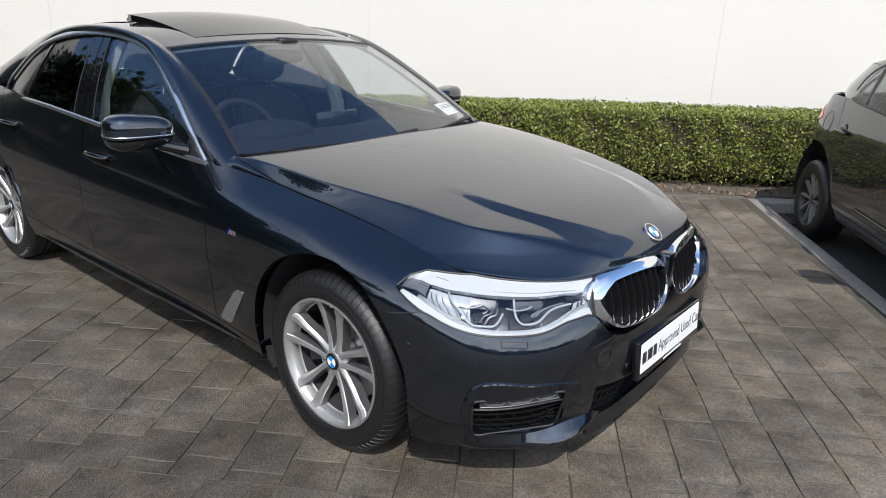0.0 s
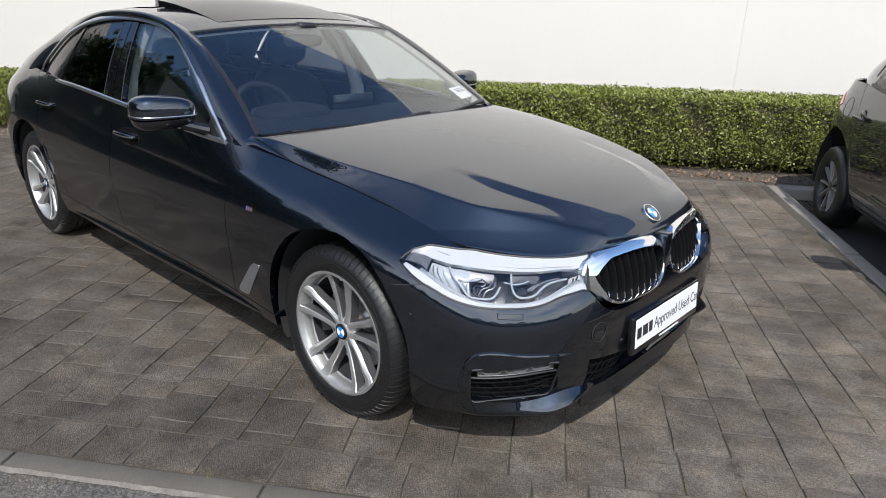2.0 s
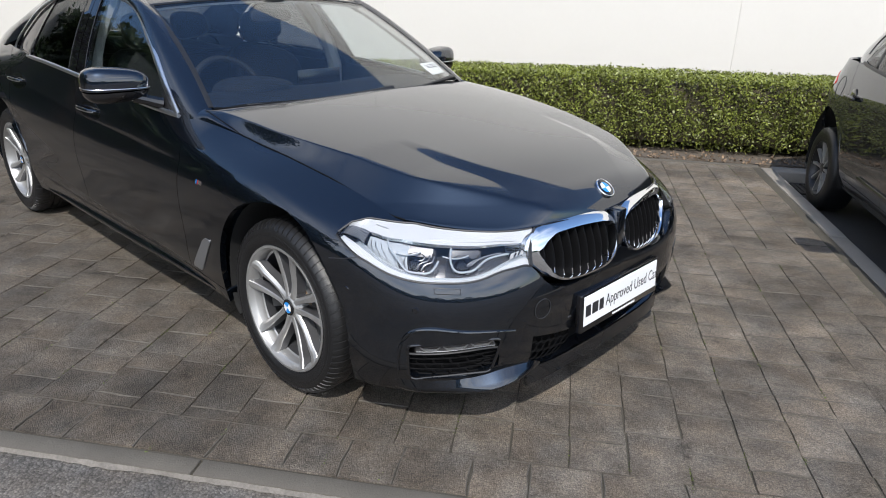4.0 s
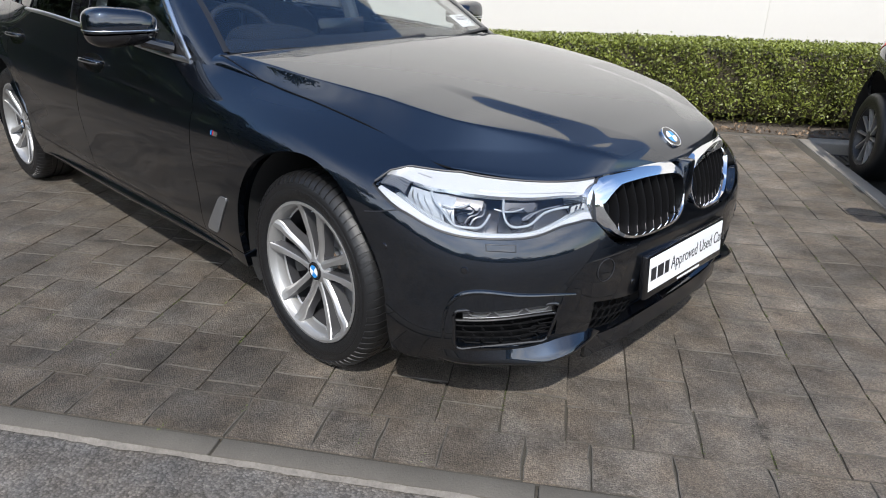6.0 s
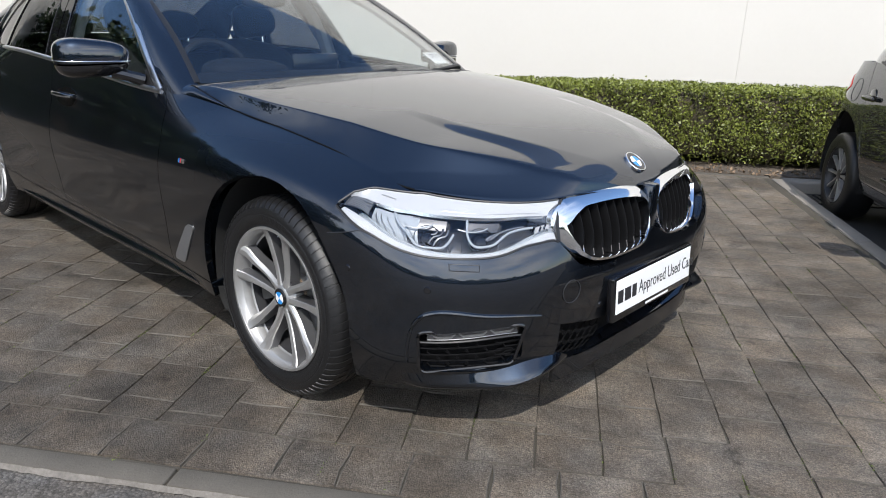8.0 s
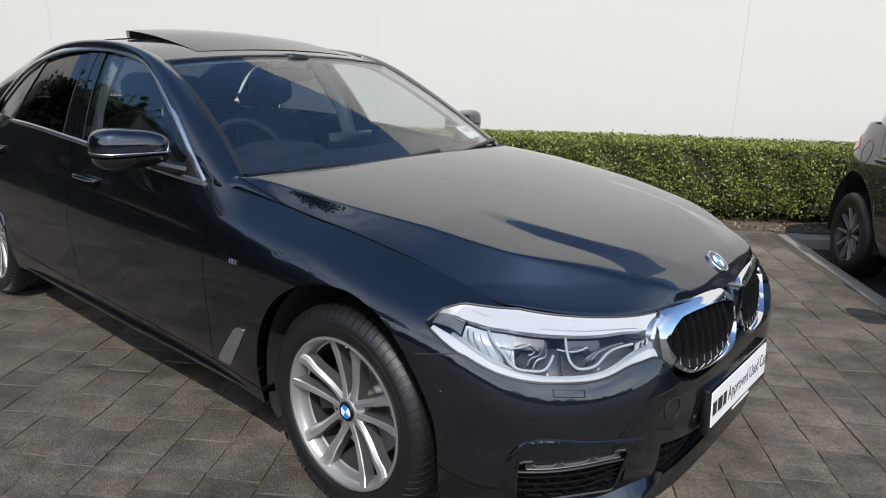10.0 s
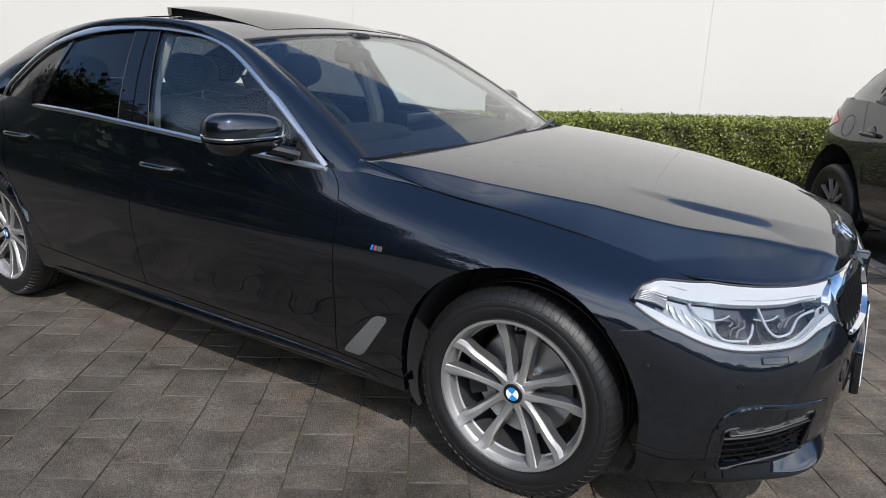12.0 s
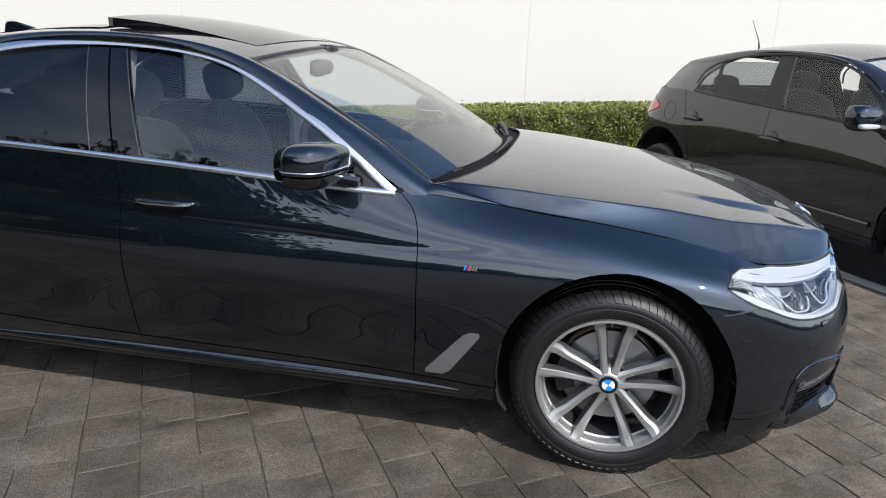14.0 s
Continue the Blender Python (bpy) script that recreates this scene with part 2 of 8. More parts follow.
    mul = n.new("ShaderNodeVectorMath")
    mul.operation = "SCALE"
    l.new(tint.outputs["Color"], mul.inputs[0])
    l.new(v, mul.inputs["Scale"])
    l.new(mul.outputs["Vector"], p.inputs["Base Color"])
    add = n.new("ShaderNodeMath")
    add.operation = "ADD"
    l.new(span(vo.outputs["Distance"], 0.1, 0.8, 1.0, 0.0), add.inputs[0])
    l.new(tex(160, 5, 0.7), add.inputs[1])
    b = n.new("ShaderNodeBump")
    b.inputs["Strength"].default_value = bump
    b.inputs["Distance"].default_value = 0.004
    wave = n.new("ShaderNodeBump")
    wave.inputs["Strength"].default_value = 0.5 * bump
    wave.inputs["Distance"].default_value = 0.012
    l.new(tex(34, 4, 0.6), wave.inputs["Height"])
    l.new(wave.outputs["Normal"], b.inputs["Normal"])
    l.new(add.outputs[0], b.inputs["Height"])
    l.new(b.outputs["Normal"], p.inputs["Normal"])
    return m


SETT = stony("concrete_sett", (0.120, 0.104, 0.087), 0.85, 210.0, 0.62, 1.30, 0.34, 0.30, 0.7, 0.15, 0.46)
SETT_EDGE = mat("pale_worn_sett_edge", (0.092, 0.081, 0.067), 0.9, vary=0.85, scale=5, fine=0.7, fscale=70, bump=0.3, bscale=120)
ASPHALT = stony("worn_asphalt", (0.142, 0.131, 0.120), 0.9, 120.0, 0.95, 1.07, 0.92, 0.36, 0.5, 0.0)


# ---- mesh tools ----
def from_arrays(name, verts, faces, material, parent=None, label="", normals=None, sharp=35.0, smooth=True):
    me = bpy.data.meshes.new(name)
    me.from_pydata([tuple(map(float, v)) for v in verts], [], [tuple(map(int, f)) for f in faces])
    me.materials.append(material)
    if smooth:
        me.shade_smooth()
        if normals is not None:
            me.normals_split_custom_set_from_vertices([tuple(map(float, v)) for v in normals])
        elif sharp < 180:
            me.set_sharp_from_angle(angle=radians(sharp))
    me.update()
    ob = new(name, me)
    if parent:
        ob.parent = parent
    if label:
        tagged(ob, label)
    return ob


def part(name, bm, material, parent=None, label="", sharp=35.0, smooth=True):
    """One bmesh as one mesh object under a thing or a part."""
    bmesh.ops.recalc_face_normals(bm, faces=bm.faces[:])
    me = bpy.data.meshes.new(name)
    bm.to_mesh(me)
    bm.free()
    me.materials.append(material)
    if smooth:
        me.shade_smooth()
        me.set_sharp_from_angle(angle=radians(sharp))
    ob = new(name, me)
    if parent:
        ob.parent = parent
    if label:
        tagged(ob, label)
    return ob


def thing(name, label, category, group="", kind="", at=None):
    e = new(name)
    e.empty_display_size = 0.2
    if at is not None:
        e.matrix_world = at
    return tagged(e, label, category, group, kind)


def cubic(ts, pts):
    """A smooth curve through pts at the parameters ts."""
    ts, P = np.asarray(ts, float), np.asarray(pts, float)
    if P.ndim == 1:
        P = P[:, None]
    n, h = len(ts), np.diff(ts)
    A, B = np.eye(n), np.zeros_like(P)
    for i in range(1, n - 1):
        A[i, i - 1 : i + 2] = h[i - 1], 2 * (h[i - 1] + h[i]), h[i]
        B[i] = 6 * ((P[i + 1] - P[i]) / h[i] - (P[i] - P[i - 1]) / h[i - 1])
    M = np.linalg.solve(A, B)

    def f(t):
        t = np.atleast_1d(np.asarray(t, float))
        i = np.clip(np.searchsorted(ts, t) - 1, 0, n - 2)
        a = ((ts[i + 1] - t) / h[i])[:, None]
        b = 1 - a
        return a * P[i] + b * P[i + 1] + ((a**3 - a) * M[i] + (b**3 - b) * M[i + 1]) * (h[i] ** 2)[:, None] / 6

    return f


def curve(pts):
    """A smooth curve through points, by chord length; called with 0..1."""
    P = np.asarray(pts, float)
    d = np.r_[0, np.cumsum(np.linalg.norm(np.diff(P, axis=0), axis=1))]
    f = cubic(d / d[-1], P)
    return f


def height(pts):
    """z (or any value) as a smooth function of one coordinate."""
    P = np.asarray(pts, float)
    P = P[np.argsort(P[:, 0])]
    f = cubic(P[:, 0], P[:, 1])
    return lambda x: float(f(min(max(x, P[0, 0]), P[-1, 0]))[0, 0])


def grid_faces(nu, nv, base=0, flip=False):
    out = []
    for i in range(nu - 1):
        for j in range(nv - 1):
            a, b, c, d = base + i * nv + j, base + (i + 1) * nv + j, base + (i + 1) * nv + j + 1, base + i * nv + j + 1
            out.append((a, d, c, b) if flip else (a, b, c, d))
    return out


def grid_normals(G):
    du, dv = np.gradient(G, axis=0), np.gradient(G, axis=1)
    n = np.cross(du, dv)
    return n / np.maximum(np.linalg.norm(n, axis=2, keepdims=True), 1e-12)


def sheet(G, thick, side=None):
    """Verts, faces and normals of a grid of points G[nu, nv, 3], with turned-in edges of the given depth (no back)."""
    nu, nv = G.shape[:2]
    N = grid_normals(G) if side is None else side
    verts, norms, faces = list(G.reshape(-1, 3)), list(N.reshape(-1, 3)), grid_faces(nu, nv)
    if thick:
        rim = [(i, 0) for i in range(nu)] + [(nu - 1, j) for j in range(1, nv)] + [(i, nv - 1) for i in range(nu - 2, -1, -1)] + [(0, j) for j in range(nv - 2, 0, -1)]
        base, k = len(verts), len(rim)
        for i, j in rim:
            verts += [G[i, j], G[i, j] - N[i, j] * thick]
            norms += [(0, 0, 0), (0, 0, 0)]
        for a in range(k):
            b = (a + 1) % k
            faces.append((base + 2 * a, base + 2 * a + 1, base + 2 * b + 1, base + 2 * b))
    return verts, faces, norms


def outward(G, N, centre):
    """Normals turned away from a centre."""
    m = ((G - np.asarray(centre)) * N).sum(-1)
    return N if m.mean() > 0 else -N


def skin(name, grids, material, parent, label="", thick=0.012, centre=(-1.6, 0, 0.55), closed=False):
    """Several grids of one surface as one mesh part, edges turned inwards; closed adds the inner face."""
    V, F, NN = [], [], []
    for G in grids:
        N = grid_normals(G)
        flip = ((G - np.asarray(centre)) * N).sum(-1).mean() < 0
        if flip:
            G = G[::-1]
            N = grid_normals(G)
        v, f, n = sheet(G, thick, N)
        b = len(V)
        V += v
        NN += n
        F += [tuple(b + k for k in q) for q in f]
        if closed:
            b = len(V)
            inner = G - N * thick
            V += list(inner.reshape(-1, 3))
            NN += list((-N).reshape(-1, 3))
            F += grid_faces(G.shape[0], G.shape[1], b, True)
    return from_arrays(name, V, F, material, parent, label, normals=NN)


def mirror_y(G):
    return G * np.array([1.0, -1.0, 1.0])


def tube(bm, pts, r, sides=8, closed=False):
    """A round bar along points."""
    P = [Vector(p) for p in pts]
    rings, n = [], len(P)
    for i, p in enumerate(P):
        a = P[(i - 1) % n] if closed or i else P[i]
        b = P[(i + 1) % n] if closed or i < n - 1 else P[i]
        t = (b - a).normalized()
        up = Vector((0, 0, 1)) if abs(t.z) < 0.9 else Vector((1, 0, 0))
        s = t.cross(up).normalized()
        u = s.cross(t)
        rr = r[i] if isinstance(r, (list, tuple, np.ndarray)) else r
        rings.append([bm.verts.new(p + rr * (math.cos(2 * math.pi * k / sides) * s + math.sin(2 * math.pi * k / sides) * u)) for k in range(sides)])
    for i in range(n if closed else n - 1):
        A, B = rings[i], rings[(i + 1) % n]
        for k in range(sides):
            bm.faces.new((A[k], A[(k + 1) % sides], B[(k + 1) % sides], B[k]))
    if not closed:
        bm.faces.new(rings[0][::-1])
        bm.faces.new(rings[-1])
    return bm


def strip(bm, pts, normals, width, thick, crown=0.3):
    """A flat moulding along points: width along the surface, thickness along the normals."""
    P, Nn = [Vector(p) for p in pts], [Vector(v).normalized() for v in normals]
    rings = []
    for i, p in enumerate(P):
        t = (P[min(i + 1, len(P) - 1)] - P[max(i - 1, 0)]).normalized()
        s = t.cross(Nn[i]).normalized()
        w = width[i] if isinstance(width, (list, tuple, np.ndarray)) else width
        row = [(-0.5, 0), (-0.5, 0.6), (-0.3, 0.95), (0, 1 + crown * 0.2), (0.3, 0.95), (0.5, 0.6), (0.5, 0)]
        rings.append([bm.verts.new(p + s * (a * w) + Nn[i] * (b * thick)) for a, b in row])
    for A, B in zip(rings, rings[1:]):
        for k in range(len(A) - 1):
            bm.faces.new((A[k], A[k + 1], B[k + 1], B[k]))
        bm.faces.new((A[-1], A[0], B[0], B[-1]))
    bm.faces.new(rings[0])
    bm.faces.new(rings[-1][::-1])
    return bm


def box(bm, lo, hi, bevel=0.0, segs=2, m=None):
    r = bmesh.ops.create_cube(bm, size=1.0)
    vs = r["verts"]
    for v in vs:
        v.co = Vector([lo[i] + (v.co[i] + 0.5) * (hi[i] - lo[i]) for i in range(3)])
    if bevel:
        es = list({e for v in vs for e in v.link_edges})
        out = bmesh.ops.bevel(bm, geom=es, offset=bevel, segments=segs, profile=0.5, affect="EDGES", clamp_overlap=True)
        vs = list({v for f in out["faces"] for v in f.verts} | {v for v in vs if v.is_valid})
    if m is not None:
        bmesh.ops.transform(bm, matrix=m, verts=vs)
    return bm


def lathe(bm, profile, segs=64, axis="y", centre=(0, 0, 0), start=0.0, sweep=2 * math.pi):
    """A turned body: profile rows of (radius, along the axis)."""
    c, full = Vector(centre), abs(sweep - 2 * math.pi) < 1e-6
    rings = []
    for k in range(segs if full else segs + 1):
        a = start + sweep * k / segs
        ring = []
        for r, d in profile:
            p = Vector((r * math.cos(a), d, r * math.sin(a))) if axis == "y" else Vector((r * math.cos(a), r * math.sin(a), d))
            ring.append(bm.verts.new(c + p))
        rings.append(ring)
    for k in range(len(rings) if full else len(rings) - 1):
        A, B = rings[k], rings[(k + 1) % len(rings)]
        for i in range(len(profile) - 1):
            bm.faces.new((A[i], B[i], B[i + 1], A[i + 1]))
    return bm


# ---- the setting: one grid of paving, kerbs, hedge and wall ----
GRID = pose(0, 0, 0, 0, 0, 33.5)
KERB_IN, KERB_OUT, LINE_IN, LINE_OUT, BAY_END = -1.20, -1.295, 2.235, 2.345, 3.54
COLUMN, FIRST = 0.197, 0.587


def slab(name, lo, hi, material, label, category, kind="structure", bevel=0.0, parent=None):
    bm = bmesh.new()
    box(bm, lo, hi, bevel)
    ob = part(name, bm, material, parent)
    ob.matrix_world = GRID
    return tagged(ob, label, category, kind=kind)


# the ground: one sheet of road asphalt to the horizon, a little lower in the next bay
DROP = -0.096
bm = bmesh.new()
gu = (-900, -300, -60, -14, LINE_IN + 0.02, LINE_OUT - 0.02, 3.4, 9.2, 14, 60, 300, 900)
gv = (-900, -300, -60, -10, KERB_OUT + 0.02, -0.45, 3.46, 3.52, 12, 60, 300, 900)


def ground_z(u, v):
    return DROP - 0.01 if LINE_OUT - 0.05 < u < 9.3 and -0.5 < v < 3.48 else -0.02


gr = [[bm.verts.new((u, v, ground_z(u, v))) for v in gv] for u in gu]
for i in range(len(gu) - 1):
    for j in range(len(gv) - 1):
        bm.faces.new((gr[i][j], gr[i + 1][j], gr[i + 1][j + 1], gr[i][j + 1]))
ground = tagged(part("ground", bm, ASPHALT, smooth=False), "grey worn asphalt road with coarse pale and dark stones", "road", kind="structure")
ground.matrix_world = GRID
bm = bmesh.new()
rows = [[bm.verts.new((u, v, z)) for v, z in ((KERB_OUT + 0.03, -0.0155), (-0.45, DROP), (3.44, DROP))] for u in (LINE_OUT - 0.012, 3.4, 9.2)]
for A, B in zip(rows, rows[1:]):
    for k in range(2):
        bm.faces.new((A[k], B[k], B[k + 1], A[k + 1]))
bay = part("asphalt_bay", bm, SMOOTH_ASPHALT, smooth=False)
bay.matrix_world = GRID
tagged(bay, "dark smooth asphalt of the next parking bay", "ground", kind="structure")
slab("soil_bed", (-14, BAY_END + 0.08, -0.05), (12, 4.75, 0.012), SOIL, "dry brown soil strip under the hedge with leaf litter", "ground")

# flush concrete edging between the paving and the road, in lengths
bm = bmesh.new()
box(bm, (-0.455, KERB_OUT + 0.012, -0.1), (0.455, KERB_IN - 0.004, 0.0), 0.008, 2)
kerb_mesh = part("edging_stone", bm, KERB)
edging = tagged(slab("edging", (-9, KERB_OUT + 0.015, -0.12), (9, KERB_IN - 0.01, -0.012), BED, "flush grey concrete edging along the road", "kerb"))
kerb_mesh.parent = edging
bm = bmesh.new()
rng = random.Random(4)
xs = np.arange(-9.2, 9.2, 0.02)
for k in range(len(xs) - 1):
    a = [KERB_OUT + 0.007 + 0.004 * noise.noise((x * 6, 1, 0)) + 0.004 * noise.noise((x * 31, 3, 0)) for x in (xs[k], xs[k + 1])]
    b = [KERB_OUT - 0.001 + 0.006 * noise.noise((x * 5, 7, 0)) + 0.005 * noise.noise((x * 27, 9, 0)) for x in (xs[k], xs[k + 1])]
    q = [bm.verts.new(p) for p in ((xs[k], a[0], 0.001), (xs[k], b[0], -0.014), (xs[k + 1], b[1], -0.014), (xs[k + 1], a[1], 0.001))]
    bm.faces.new(q)
bmesh.ops.remove_doubles(bm, verts=bm.verts[:], dist=0.0005)
worn = part("worn_edge", bm, WORN_EDGE, edging, "pale worn arris of the edging")
u0 = -8.4
stones = 0
while u0 < 9:
    o = kerb_mesh if stones == 0 else kerb_mesh.copy()
    if stones:
        scene.collection.objects.link(o)
        o.parent = edging
    o.location = (u0, 0, 0.0015 * math.sin(stones * 2.1))
    u0 += 0.918
    stones += 1

# pale flush kerb between the paved bay and the asphalt bay
line = slab("divider_kerb", (LINE_IN + 0.01, KERB_IN, -0.12), (LINE_OUT - 0.01, BAY_END, -0.01), BED, "pale flush concrete kerb line dividing two parking bays", "kerb")
bm = bmesh.new()
box(bm, (LINE_IN + 0.002, -0.455, -0.2), (LINE_OUT - 0.002, 0.455, 0.004), 0.01, 2)
first = part("kerb_stone", bm, PALE_KERB, line)
for k in range(5):
    o = first if k == 0 else first.copy()
    if k:
        scene.collection.objects.link(o)
        o.parent = line
    o.location = (0, BAY_END - 0.47 - 0.918 * k, 0.002 * math.sin(k * 1.7))

# raised kerb in front of the hedge, beside the asphalt bay
bm = bmesh.new()
box(bm, (LINE_OUT - 0.01, 3.42, -0.2), (9.0, BAY_END + 0.06, 0.004), 0.015, 3)
k = part("back_kerb", bm, PALE_KERB)
k.matrix_world = GRID
tagged(k, "raised pale concrete kerb at the foot of the hedge", "kerb", kind="structure")
bm = bmesh.new()
box(bm, (-12.0, BAY_END + 0.004, -0.1), (LINE_IN - 0.004, BAY_END + 0.07, 0.006), 0.008, 2)
k = part("bay_end_kerb", bm, KERB)
k.matrix_world = GRID
tagged(k, "narrow flush concrete edging before the hedge bed", "kerb", kind="structure")

# gully grate in the asphalt bay
gully = thing("gully_grate", "dark cast iron gully grate set in the asphalt by the kerb", "grate", at=GRID @ pose(2.80, 3.22, DROP + 0.001))
bm = bmesh.new()
for lo, hi in (((-0.34, -0.17, 0), (0.34, -0.14, 0.014)), ((-0.34, 0.14, 0), (0.34, 0.17, 0.014)), ((-0.34, -0.14, 0), (-0.31, 0.14, 0.014)), ((0.31, -0.14, 0), (0.34, 0.14, 0.014))):
    box(bm, lo, hi, 0.003, 1)
part("frame", bm, IRON, gully)
for k in range(12):
    bm = bmesh.new()
    box(bm, (-0.30 + 0.05 * k, -0.14, 0.001), (-0.275 + 0.05 * k, 0.14, 0.012), 0.003, 1)
    part("bar", bm, IRON, gully)

# rendered wall behind the hedge with faint vertical joints
bm = bmesh.new()
joints = (-9.0, -5.2, -1.55, 2.1, 5.75, 10.0)
for a, b in zip(joints, joints[1:]):
    box(bm, (a + 0.0007, 4.75, 0.0), (b - 0.0007, 4.95, 5.3), 0.0015, 1)
box(bm, (-13, 4.757, 0.0), (14, 4.953, 5.29))
wall = part("wall_back", bm, WALL)
wall.matrix_world = GRID
tagged(wall, "tall plain white rendered wall with faint vertical joints", "wall", kind="structure")


def leaves(name, centres, size, material, parent=None, seed=1, up=0.3):
    """Many small pointed leaves, each four corners bent along the middle, as one mesh."""
    rg = np.random.RandomState(seed)
    n = len(centres)
    d = rg.normal(size=(n, 3)) + np.array([0, 0, up])
    d /= np.linalg.norm(d, axis=1, keepdims=True)
    e = np.cross(d, rg.normal(size=(n, 3)))
    e /= np.linalg.norm(e, axis=1, keepdims=True)
    f = np.cross(d, e)
    s = size * rg.uniform(0.6, 1.3, (n, 1))
    q = np.stack([centres - d * s * 0.5, centres + e * s * 0.34 + f * s * 0.1, centres + d * s * 0.5, centres - e * s * 0.34 + f * s * 0.1], 1).reshape(-1, 3)
    me = bpy.data.meshes.new(name)
    me.vertices.add(4 * n)
    me.vertices.foreach_set("co", q.ravel())
    me.loops.add(6 * n)
    idx = np.arange(n)[:, None] * 4 + np.array([0, 1, 2, 0, 2, 3])
    me.loops.foreach_set("vertex_index", idx.ravel())
    me.polygons.add(2 * n)
    me.polygons.foreach_set("loop_start", np.arange(2 * n) * 3)
    me.materials.append(material)
    me.update(calc_edges=True)
    ob = new(name, me)
    if parent:
        ob.parent = parent
    return ob


def hedge_top(u):
    return 0.70 + 0.012 * np.minimum(u, 1.0) - 0.006 * np.maximum(-u - 3, 0)


def hedge():
    rg = np.random.RandomState(7)
    h = thing("hedge", "dense clipped green box hedge with yellowish young tips along the wall", "hedge", at=GRID)
    n = 170000
    u = rg.uniform(-9.0, 7.6, n)
    top = hedge_top(u)
    kind = rg.uniform(size=n)
    v, z = np.empty(n), np.empty(n)
    front = kind < 0.62
    height_ = rg.uniform(0, 1, n)
    bulge = 0.6 * np.sin(u * 7.3 + 2.0 * np.sin(u * 2.1)) * np.cos(height_ * 5.0 + u * 3.7) + 0.5 * np.sin(u * 17.0 + height_ * 9.0)
    v[front] = 3.82 + 0.05 * bulge[front] + np.abs(rg.normal(0, 0.045, front.sum())) + 0.03 * np.clip(rg.normal(0, 1, front.sum()), -1, 1)
    z[front] = 0.04 + (top[front] - 0.02) * height_[front] ** 0.8
    low = front & (z < 0.2)
    v[low] += 0.10 * (0.2 - z[low]) / 0.16
    drop = low & (rg.uniform(size=n) < 0.45)
    t = ~front
    v[t] = rg.uniform(3.84, 4.6, t.sum())
    z[t] = top[t] + 0.022 * bulge[t] - np.abs(rg.normal(0, 0.02, t.sum()))
    keep = ~drop
    c = np.stack([u, v, z], 1)[keep]
    tips = np.stack([rg.uniform(-9, 7.6, 1500), rg.uniform(3.85, 4.55, 1500), np.zeros(1500)], 1)
    tips[:, 2] = hedge_top(tips[:, 0]) + rg.exponential(0.008, 1500)
    tagged(leaves("foliage", np.r_[c, tips], 0.026, LEAF, h, 3), "small glossy green leaves", kind="stuff")
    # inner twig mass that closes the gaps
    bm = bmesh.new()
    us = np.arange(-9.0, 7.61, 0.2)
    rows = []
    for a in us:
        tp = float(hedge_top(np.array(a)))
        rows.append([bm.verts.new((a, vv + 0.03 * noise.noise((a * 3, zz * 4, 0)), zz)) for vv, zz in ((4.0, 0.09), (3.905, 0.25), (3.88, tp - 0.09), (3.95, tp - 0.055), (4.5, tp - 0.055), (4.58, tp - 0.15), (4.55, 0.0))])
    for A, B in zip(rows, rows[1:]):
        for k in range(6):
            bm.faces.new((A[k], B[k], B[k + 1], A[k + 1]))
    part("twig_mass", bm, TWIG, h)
    rg2 = random.Random(5)
    bm = bmesh.new()
    for k in range(60):
        a = -8.9 + 16.4 * k / 60 + rg2.uniform(-0.08, 0.08)
        p = [(a, 4.0, 0.0), (a + rg2.uniform(-0.03, 0.03), 3.98, 0.12), (a + rg2.uniform(-0.06, 0.06), 3.95, 0.32)]
        tube(bm, p, [0.014, 0.011, 0.007], 5)
    tagged(part("stems", bm, TWIG, h), kind="stuff")
    return h


hedge()
rg = np.random.RandomState(11)
lit = np.stack([rg.uniform(-8, 6, 2600), BAY_END + 0.05 + np.abs(rg.normal(0, 0.16, 2600)), rg.uniform(0.014, 0.03, 2600)], 1)
o = leaves("leaf_litter", lit, 0.03, DRY_LEAF, None, 8, 0.0)
o.matrix_world = GRID
tagged(o, "dry brown fallen leaves scattered on the soil", "leaf litter", kind="stuff")


# ---- trees along the road, which show only in the glass and paint ----
def tree(u, v, h, seed, leaf=0.27, count=12000):
    rg = random.Random(seed)
    t = thing("tree", "tall dark green broadleaf tree by the road", "tree", "trees along the road", at=GRID @ pose(u, v, -0.02))
    bm = bmesh.new()
    tube(bm, [(0, 0, 0), (0.05, 0.02, h * 0.25), (-0.04, 0.05, h * 0.55), (0.03, 0, h * 0.85)], [0.17, 0.13, 0.09, 0.03], 8)
    ends = []
    for k in range(16):
        a, z0 = rg.uniform(0, 6.28), h * rg.uniform(0.2, 0.75)
        r = (0.36 - 0.22 * abs(z0 / h - 0.42)) * h * rg.uniform(0.6, 1.1)
        e = Vector((r * math.cos(a), r * math.sin(a), z0 + h * rg.uniform(0.05, 0.22)))
        tube(bm, [(0, 0, z0), e * 0.5 + Vector((0, 0, z0 * 0.45)), e], [0.06, 0.04, 0.015], 5)
        ends += [e, e * 0.7 + Vector((0, 0, z0 * 0.3))]
    part("trunk", bm, BARK, t)
    ends += [Vector((0, 0, h * 0.9)), Vector((0.2, 0.1, h * 0.8))]
    rr = np.random.RandomState(seed)
    C = []
    for e in ends:
        C.append(np.array(e) + rr.normal(0, 0.085 * h, (count // len(ends), 3)) * np.array([1, 1, 0.7]))
    tagged(leaves("crown", np.concatenate(C), leaf, TREE_LEAF, t, seed, 0.1), kind="stuff")
    return t


